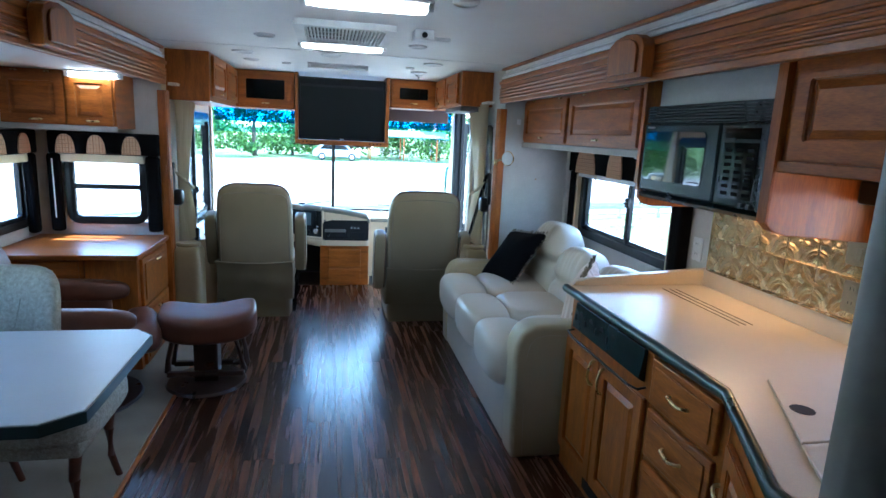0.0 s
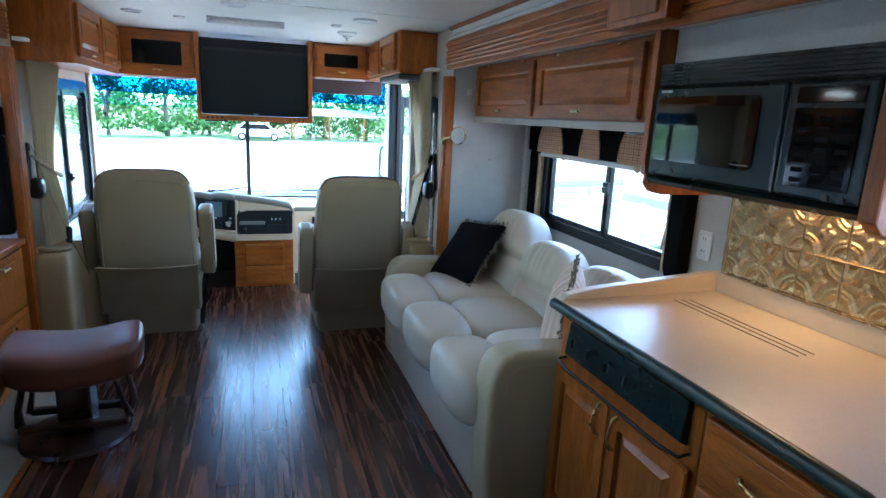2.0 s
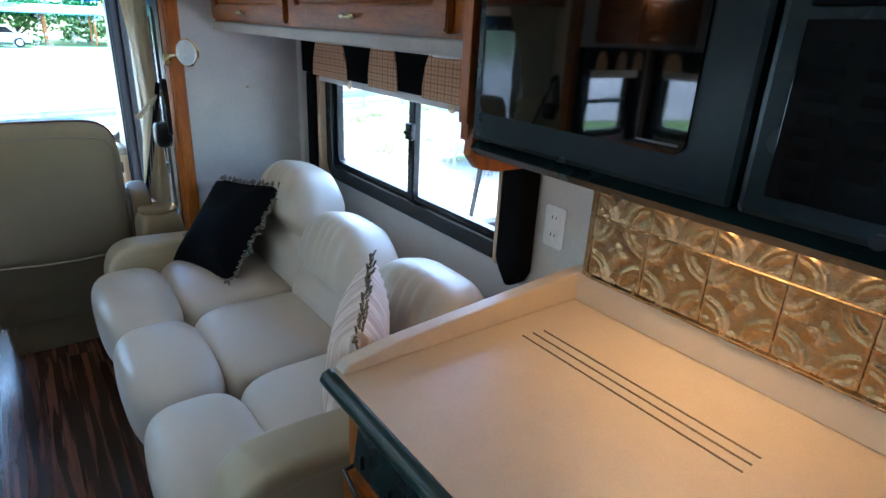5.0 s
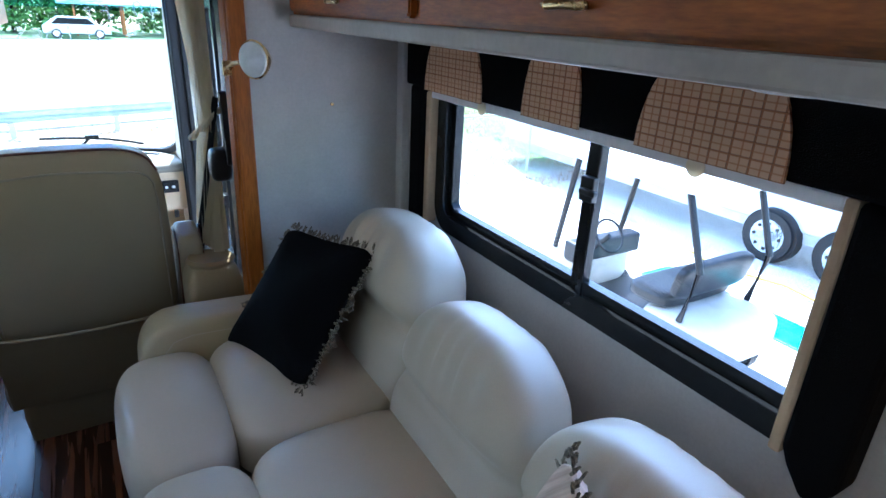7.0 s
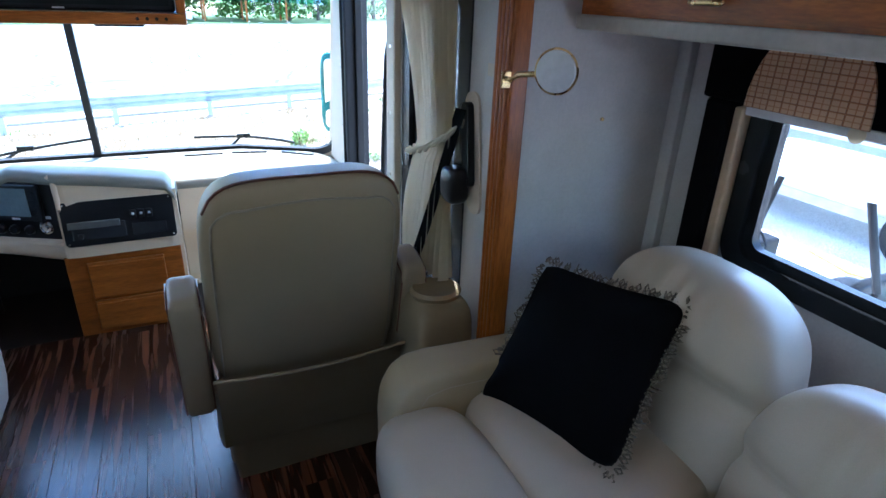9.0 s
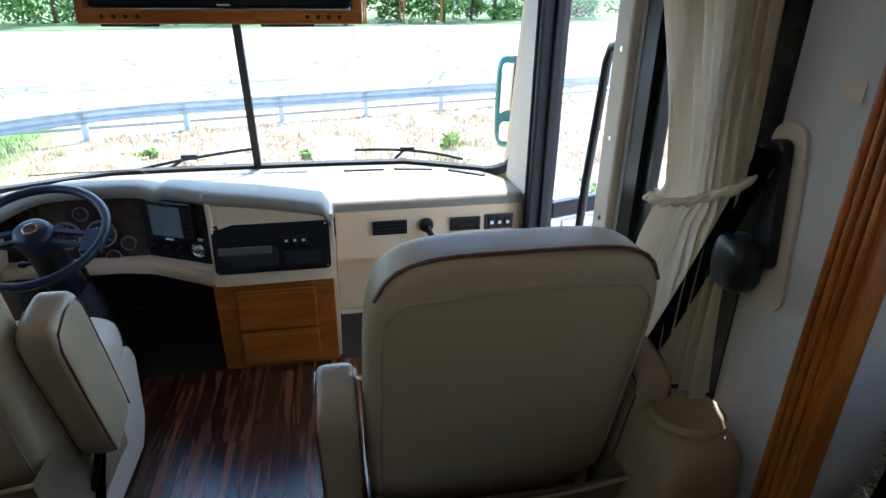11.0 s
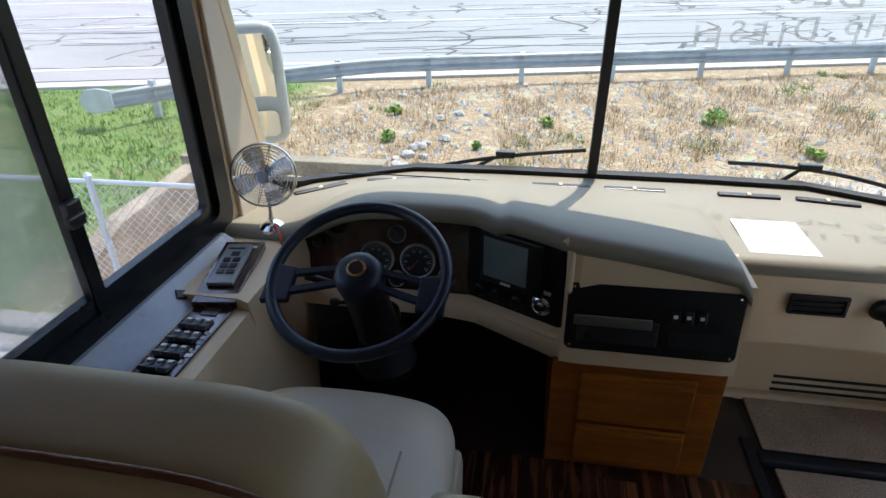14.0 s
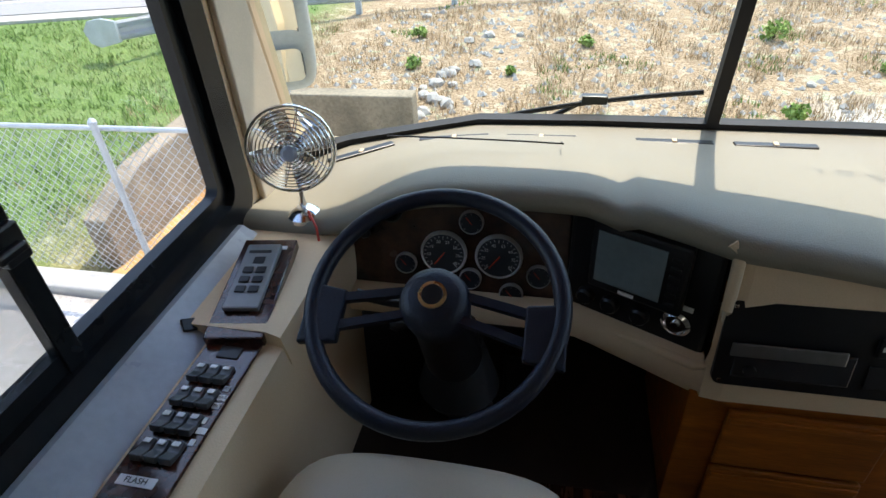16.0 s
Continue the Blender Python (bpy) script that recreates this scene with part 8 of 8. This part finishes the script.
def coach_mirror(x, y, sg, label):
    m = turned("coach_mirror", pose(x, y, 0.96, 0, 0, sg * (24 if sg > 0 else 12)), label, "mirror", "coach mirrors")
    hs = puff(0.26 if sg > 0 else 0.22, 0.12, 0.52, 5.0, 14, None)
    # The right shell's teal is glass tint and reflection put into its colour.
    part("housing", hs, mat("mirror_shell", (0.03, 0.16, 0.16), 0.2) if sg < 0 else mat("mirror_shell_b", (0.45, 0.47, 0.45), 0.25), m, smooth=180)
    part("main_glass", tip(prism(shift(rounded(0.17, 0.30, 0.03), 0, 0.075), "y", -0.066, -0.060)), mat("mirror_glass", (0.8, 0.82, 0.82), 0.04, metal=1.0, var=0.02, fine=0.0) if sg > 0 else bpy.data.materials["mirror_glass"], m, "flat mirror glass")
    part("spot_glass", tip(prism(shift(rounded(0.17, 0.12, 0.03), 0, -0.155), "y", -0.066, -0.060)), bpy.data.materials["mirror_glass"], m, "small spot mirror glass")
    part("arm", tube([(0, 0.02, -0.26), (-sg * 0.0, 0.02, -0.36), (sg * 0.06, -0.05, -0.42), (sg * 0.17, -0.20, -0.44), (sg * 0.32, -0.34, -0.44)], [0.022, 0.025, 0.025, 0.03, 0.03], 12), CHROME, m, smooth=60)
    return m


coach_mirror(-1.42, 6.87, 1, "tall coach mirror on a chrome arm outside the driver's window")
coach_mirror(1.47, 6.85, -1, "tall dark coach mirror on a chrome arm beside the windscreen")
for x0, x1, z0, z1, xp in ((-0.63, 0.01, 0.66, 0.76, -0.55), (0.55, 1.12, 0.735, 0.70, 0.68)):
    wp = thing("wiper", (xp, 6.8, 0.6), "black wiper resting on the windscreen", "wiper", "windscreen wipers")
    pts = [(x0 + (x1 - x0) * i / 8, ws(x0 + (x1 - x0) * i / 8, 0.7) + 0.05, z0 + (z1 - z0) * i / 8 + 0.01 * math.sin(math.pi * i / 8)) for i in range(9)]
    part("blade", tube(pts, 0.008, 6), RUBBER, wp)
    c = pts[4]
    part("arm", tube([(xp, ws(xp, 0.62) + 0.08, 0.58), ((xp + c[0]) / 2, c[1] + 0.03, (0.60 + c[2]) / 2), (c[0], c[1] + 0.02, c[2] + 0.012)], [0.012, 0.009, 0.007], 8), BLACK, wp)
    part("clip", B((c[0] - 0.04, c[0] + 0.04, c[1] - 0.012, c[1] + 0.02, c[2] - 0.006, c[2] + 0.022), bevel=0.004), BLACK, wp)

# hand lettering on the outside of the glass: from within it reads reversed
gw = thing("windscreen_lettering", (0.8, 6.7, 1.2), "white hand-painted sale lettering on the glass, seen from behind", "lettering")
PAINTW = mat("glass_paint", (0.7, 0.72, 0.72), 0.8)
gp = PAINTW.node_tree
gt = gp.nodes.new("ShaderNodeBsdfTransparent")
gx = gp.nodes.new("ShaderNodeMixShader")
gx.inputs[0].default_value = 0.30
gp.links.new(gt.outputs[0], gx.inputs[1])
gp.links.new(gp.nodes["Principled BSDF"].outputs[0], gx.inputs[2])
gp.links.new(gx.outputs[0], gp.nodes["Material Output"].inputs[0])
for text, x, z, s, tilt in (("4 SLIDES", 0.86, 1.36, 0.12, -3), ("400 HP DIESEL", 0.72, 1.23, 0.105, -3), ("40 Ft", 1.10, 1.50, 0.13, -4), ("05", 1.18, 1.66, 0.13, -4)):
    for i, ch1 in enumerate(text):
        if ch1 == " ":
            continue
        dx = (i - (len(text) - 1) / 2) * 0.66 * s
        words(ch1, s, Matrix.Translation((x - dx, ws(x, z) + 0.03, z + dx * math.tan(radians(tilt)) + 0.012 * math.sin(i * 2.1))) @ Matrix.Rotation(radians(9), 4, "X") @ Matrix.Rotation(radians(tilt), 4, "Y") @ Matrix.Diagonal((-1, 1, 1, 1)) @ Matrix.Rotation(radians(90), 4, "X"), PAINTW, gw)

# golf cart and trailer outside the sofa window
GX0, GY0, GZ = 5.6, 5.95, -1.62
gc = thing("golf_cart", (GX0, GY0, GZ), "tan golf cart with a white roof on pale gravel", "golf cart")
TANB = mat("tan_cart_body", (0.55, 0.50, 0.42), 0.35, var=0.05)
part("floor_pan", B((GX0 - 0.55, GX0 + 0.55, GY0 - 1.0, GY0 + 1.15, GZ + 0.30, GZ + 0.38), bevel=0.02), BLACK, gc)
part("rear_body", puff(1.15, 0.85, 0.42, 5.0, 12, Matrix.Translation((GX0, GY0 - 0.72, GZ + 0.56))), TANB, gc, smooth=180)
part("front_cowl", puff(1.1, 0.5, 0.62, 4.0, 12, Matrix.Translation((GX0, GY0 + 0.95, GZ + 0.60))), TANB, gc, smooth=180)
part("seat", puff(1.05, 0.5, 0.16, 5.0, 10, Matrix.Translation((GX0, GY0 - 0.35, GZ + 0.84))), BLACK, gc, smooth=180)
part("seat_back", puff(1.05, 0.12, 0.36, 5.0, 10, Matrix.Translation((GX0, GY0 - 0.66, GZ + 1.08)) @ Matrix.Rotation(radians(12), 4, "X")), BLACK, gc, smooth=180)
part("roof", puff(1.2, 1.75, 0.12, 6.0, 12, Matrix.Translation((GX0, GY0 + 0.05, GZ + 1.95))), mat("white_cart_roof", (0.85, 0.85, 0.84), 0.4), gc, smooth=180)
for sx in (-0.5, 0.5):
    part("rear_strut", tube([(GX0 + sx, GY0 - 0.75, GZ + 0.75), (GX0 + sx, GY0 - 0.85, GZ + 1.25), (GX0 + sx, GY0 - 0.60, GZ + 1.90)], 0.032, 8), BLACK, gc, smooth=60)
    part("front_strut", tube([(GX0 + sx, GY0 + 0.95, GZ + 0.85), (GX0 + sx, GY0 + 0.75, GZ + 1.90)], 0.032, 8), BLACK, gc, smooth=60)
    for sy in (-0.75, 0.9):
        w = part("wheel", cyl((GX0 + sx - 0.09, GY0 + sy, GZ + 0.22), (GX0 + sx + 0.09, GY0 + sy, GZ + 0.22), 0.23, n=20, bevel=0.03), RUBBER, gc, smooth=40)
        part("hub_cap", cyl((GX0 + sx - 0.10, GY0 + sy, GZ + 0.22), (GX0 + sx + 0.10, GY0 + sy, GZ + 0.22), 0.11, n=16), GALV, w)
part("steering_wheel", tube([(GX0 - 0.25 + 0.18 * math.cos(a), GY0 + 0.42 + 0.10 * math.sin(a), GZ + 1.12 + 0.15 * math.sin(a)) for a in (2 * math.pi * i / 24 for i in range(24))], 0.014, 8, True), BLACK, gc, smooth=60)
part("steering_column", tube([(GX0 - 0.25, GY0 + 0.42, GZ + 1.12), (GX0 - 0.25, GY0 + 0.8, GZ + 0.7)], 0.025, 8), BLACK, gc)
part("dash", B((GX0 - 0.5, GX0 + 0.5, GY0 + 0.62, GY0 + 0.82, GZ + 0.75, GZ + 0.98), bevel=0.03), BLACK, gc)
part("battery_gauge", lathe([(0.10, 0), (0.10, 0.02), (0.07, 0.03)], (GX0 - 0.586, GY0 - 0.72, GZ + 0.60), 20, "x"), BLACK, gc)
tr0 = thing("travel_trailer", (9.6, 7.5, -1.62), "white travel trailer with grey stripes on black tyres", "trailer")
TWH = mat("trailer_skin", (0.62, 0.63, 0.65), 0.35, var=0.04)
part("body", B((9.2, 11.6, 2.5, 13.5, -1.05, 1.9), bevel=0.06), TWH, tr0)
part("stripe", B((9.188, 9.1995, 2.6, 13.4, -0.35, -0.15)), mat("stripe_grey", (0.22, 0.24, 0.28), 0.4), tr0)
part("skirt", B((9.25, 9.4, 2.6, 13.4, -1.2, -1.051)), GREYV, tr0)
for y in (5.7, 6.75):
    w = part("wheel", cyl((9.05, y, -1.2), (9.33, y, -1.2), 0.41, n=28, bevel=0.05), RUBBER, tr0, smooth=40)
    part("rim", lathe([(0.25, 0.0), (0.24, 0.02), (0.16, 0.01), (0.08, 0.03), (0.05, 0.04)], (9.05, y, -1.2), 24, "x"), GALV, w, smooth=40)
    for k in range(8):
        a = k * math.pi / 4
        part("rim_hole", cyl((9.03, y + 0.19 * math.cos(a), -1.2 + 0.19 * math.sin(a)), (9.049, y + 0.19 * math.cos(a), -1.2 + 0.19 * math.sin(a)), 0.025, n=8), RUBBER, w)
part("window", B((9.185, 9.199, 8.2, 9.6, 0.2, 0.9), bevel=0.01), BACK, tr0)
single("teal_mat", B((7.0, 7.6, 4.2, 7.2, -1.60, -1.585), bevel=0.01), mat("teal_plastic", (0.02, 0.30, 0.36), 0.4, var=0.1), "long teal plastic strip lying on the gravel", "strip")
single("hose", tube([(8.6, 4.6, -1.57), (8.3, 5.2, -1.57), (8.5, 6.0, -1.57), (8.2, 6.9, -1.57), (8.4, 7.6, -1.57)], 0.025, 8), mat("yellow_hose", (0.6, 0.42, 0.05), 0.5), "yellow hose on the gravel beside the trailer", "hose", smooth=60)
fr_ = thing("chain_link_fence", (6.0, 12.3, -1.65), "galvanised chain-link fence at the edge of the lot", "fence")
part("top_rail", cyl((6.6, 12.3, -0.3), (14.0, 12.3, -0.3), 0.022, n=10), GALV, fr_, smooth=60)
for x in (6.7, 9.0, 11.3):
    part("post", cyl((x, 12.3, -1.9), (x, 12.3, -0.25), 0.028, n=12), GALV, fr_, smooth=60)
vs, fs = [], []
x = 6.7
while x < 12.6:
    wire((x, 12.3, -1.6), (x + 1.3, 12.3, -0.32), 0.003)
    wire((x + 1.3, 12.3, -1.6), (x, 12.3, -0.32), 0.003)
    x += 0.09
me = bpy.data.meshes.new("links")
me.from_pydata(vs, [], fs)
bm = bmesh.new()
bm.from_mesh(me)
part("mesh_wire", bm, GALV, fr_, "diamond wire mesh")

# ---- floor planks and tin tiles: pieces ----
def plank_material():
    m = bpy.data.materials.new("plank")
    m.use_nodes = True
    N, L = m.node_tree.nodes, m.node_tree.links
    p = N["Principled BSDF"]
    tc = N.new("ShaderNodeTexCoord")
    oi = N.new("ShaderNodeObjectInfo")
    mp = N.new("ShaderNodeMapping")
    mp.inputs["Scale"].default_value = (38, 1.5, 1)
    L.new(tc.outputs["Object"], mp.inputs[0])
    off = N.new("ShaderNodeCombineXYZ")
    mul = N.new("ShaderNodeMath")
    mul.operation = "MULTIPLY"
    mul.inputs[1].default_value = 60.0
    L.new(oi.outputs["Random"], mul.inputs[0])
    L.new(mul.outputs[0], off.inputs[0])
    L.new(mul.outputs[0], off.inputs[1])
    L.new(off.outputs[0], mp.inputs["Location"])
    n = N.new("ShaderNodeTexNoise")
    n.inputs["Scale"].default_value = 1.0
    n.inputs["Detail"].default_value = 6
    n.inputs["Distortion"].default_value = 0.6
    L.new(mp.outputs[0], n.inputs[0])
    r = N.new("ShaderNodeValToRGB")
    e = r.color_ramp.elements
    e[0].position, e[0].color = 0.36, (0.010, 0.006, 0.004, 1)
    e[1].position, e[1].color = 0.72, (0.20, 0.062, 0.018, 1)
    k = e.new(0.5)
    k.color = (0.048, 0.016, 0.007, 1)
    L.new(n.outputs[0], r.inputs[0])
    hs = N.new("ShaderNodeHueSaturation")
    mr = N.new("ShaderNodeMapRange")
    mr.inputs[3].default_value, mr.inputs[4].default_value = 0.75, 1.25
    L.new(oi.outputs["Random"], mr.inputs[0])
    L.new(mr.outputs[0], hs.inputs["Value"])
    L.new(r.outputs[0], hs.inputs["Color"])
    L.new(hs.outputs[0], p.inputs["Base Color"])
    rr = N.new("ShaderNodeMapRange")
    rr.inputs[3].default_value, rr.inputs[4].default_value = 0.20, 0.34
    p.inputs["Specular IOR Level"].default_value = 0.8
    L.new(n.outputs[0], rr.inputs[0])
    L.new(rr.outputs[0], p.inputs["Roughness"])
    bp = N.new("ShaderNodeBump")
    bp.inputs["Strength"].default_value = 0.15
    bp.inputs["Distance"].default_value = 0.002
    L.new(n.outputs[0], bp.inputs["Height"])
    L.new(bp.outputs[0], p.inputs["Normal"])
    return m


PLANK = plank_material()
floor_ob = bpy.data.objects["floor"]
PL, PWD = 1.21, 0.152
pm = bpy.data.meshes.new("plank")
bm = B((-PWD / 2 + 0.0006, PWD / 2 - 0.0006, -PL / 2 + 0.0006, PL / 2 - 0.0006, 0.0, 0.0045), bevel=0.0006, seg=1)
bm.to_mesh(pm)
bm.free()
pm.materials.append(PLANK)
rf = random.Random(21)
for i in range(15):
    x = -0.865 + PWD / 2 + i * PWD
    start = YB + rf.uniform(0, PL)
    k = -1
    while True:
        y = start + k * PL + PL / 2
        k += 1
        if y - PL / 2 > 5.86:
            break
        y0, y1 = max(YB + 0.01, y - PL / 2), min(5.858 if x < 0.5 else 5.19, y + PL / 2)
        if y1 - y0 < 0.1 or x + PWD / 2 > XR + 0.2:
            continue
        o = new("plank", pm)
        o.location = (x, (y0 + y1) / 2, 0.0004 + 0.0004 * rf.random())
        o.scale = (1, (y1 - y0) / PL, 1)
        o.parent = floor_ob

# pressed-tin tiles of the splashback
T = 0.154
TIN = mat("pressed_tin", (0.56, 0.37, 0.16), 0.26, metal=0.9, var=0.3, scale=22, bump=0.55, bscale=120, fine=0.15, col2=(0.40, 0.29, 0.17))

tn, tl_ = TIN.node_tree.nodes, TIN.node_tree.links
# Relief shade and patina put into the colour: recesses darker, raised parts brighter.
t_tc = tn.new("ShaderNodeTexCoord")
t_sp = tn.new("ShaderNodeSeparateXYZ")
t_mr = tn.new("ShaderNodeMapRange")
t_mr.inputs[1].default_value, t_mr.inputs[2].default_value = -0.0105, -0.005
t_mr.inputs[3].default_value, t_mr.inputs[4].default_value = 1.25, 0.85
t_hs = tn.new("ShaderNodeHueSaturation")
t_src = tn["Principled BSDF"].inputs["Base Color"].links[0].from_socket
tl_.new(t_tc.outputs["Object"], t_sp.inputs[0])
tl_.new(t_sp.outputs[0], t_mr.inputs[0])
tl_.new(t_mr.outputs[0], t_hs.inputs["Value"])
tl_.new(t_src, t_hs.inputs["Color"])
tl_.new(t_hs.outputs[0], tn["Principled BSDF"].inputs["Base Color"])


def relief(u, v):
    """Height of the pressed pattern at u, v in -1..1."""
    h = 0.0
    for cx, cy in ((-1, -1), (1, -1), (-1, 1), (1, 1)):
        d = math.hypot(u - cx, v - cy)
        for r0, w in ((0.62, 0.05), (0.80, 0.05)):
            h = max(h, math.exp(-((d - r0) / w) ** 2))
        if d < 0.5:
            h = max(h, 0.7 * math.exp(-((d - 0.22) / 0.09) ** 2) * (0.6 + 0.4 * math.cos(8 * math.atan2(v - cy, u - cx))))
    d, a = math.hypot(u, v), math.atan2(v, u)
    h = max(h, math.exp(-((d - 0.17 - 0.10 * math.cos(4 * a)) / 0.07) ** 2), math.exp(-(d / 0.06) ** 2))
    if max(abs(u), abs(v)) > 0.94:
        h = 0.55
    return h


bm = bmesh.new()
G = 34
rows = []
for j in range(G + 1):
    row = []
    for i in range(G + 1):
        u, v = -1 + 2 * i / G, -1 + 2 * j / G
        row.append(bm.verts.new((-0.005 - 0.006 * relief(u, v), u * (T / 2 - 0.001), v * (T / 2 - 0.001))))
    rows.append(row)
for a, b in zip(rows, rows[1:]):
    for i in range(G):
        bm.faces.new((a[i], b[i], b[i + 1], a[i + 1]))
edge = rows[0] + [r[-1] for r in rows[1:]] + rows[-1][::-1][1:] + [r[0] for r in rows[::-1]][1:-1]
back = [bm.verts.new((0, v.co.y, v.co.z)) for v in edge]
for i in range(len(edge)):
    k = (i + 1) % len(edge)
    bm.faces.new((edge[i], edge[k], back[k], back[i]))
tm = bpy.data.meshes.new("tile")
bm.to_mesh(tm)
bm.free()
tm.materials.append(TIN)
tm.shade_smooth()
tin = thing("splashback", (1.80, 1.5, 0.993), "embossed bronze-coloured tin tiles behind the worktop", "splashback", kind="structure")
part("backing", B((SR - 0.048, SR - 0.003, 1.54, 2.425, 0.993, 1.344), (SR - 0.048, SR - 0.003, 1.54, 1.609, 1.3445, 1.418), (SR - 0.048, SR - 0.003, 0.48, 1.5395, 0.993, 1.03)), TIN, tin)
part("edge_strip", B((SR - 0.060, SR - 0.003, 2.425, 2.44, 0.993, 1.30), bevel=0.003), TIN, tin)
part("foot_strip", B((SR - 0.064, SR - 0.049, 0.48, 2.425, 0.9925, 1.0), bevel=0.002), TIN, tin)
for j in range(2):
    for i in range(6):
        y = 2.425 - T / 2 - i * T
        if y < 1.5:
            continue
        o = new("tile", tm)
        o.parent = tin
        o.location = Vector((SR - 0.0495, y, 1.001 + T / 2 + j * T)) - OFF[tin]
o = new("tile", tm)
o.parent = tin
o.location = Vector((SR - 0.0495, 2.425 - T / 2 - 5 * T + 0.016, 1.001 + 2 * T + 0.054)) - OFF[tin]
o.scale = (1, 0.78, 0.68)
for j, y in ((0, 2.425), (1, 2.425)):
    part("joint_bead", cyl((SR - 0.058, 1.54, 1.001 + T + j * 0.15), (SR - 0.058, 2.42, 1.001 + T + j * 0.15), 0.004, n=8), TIN, tin, smooth=60)
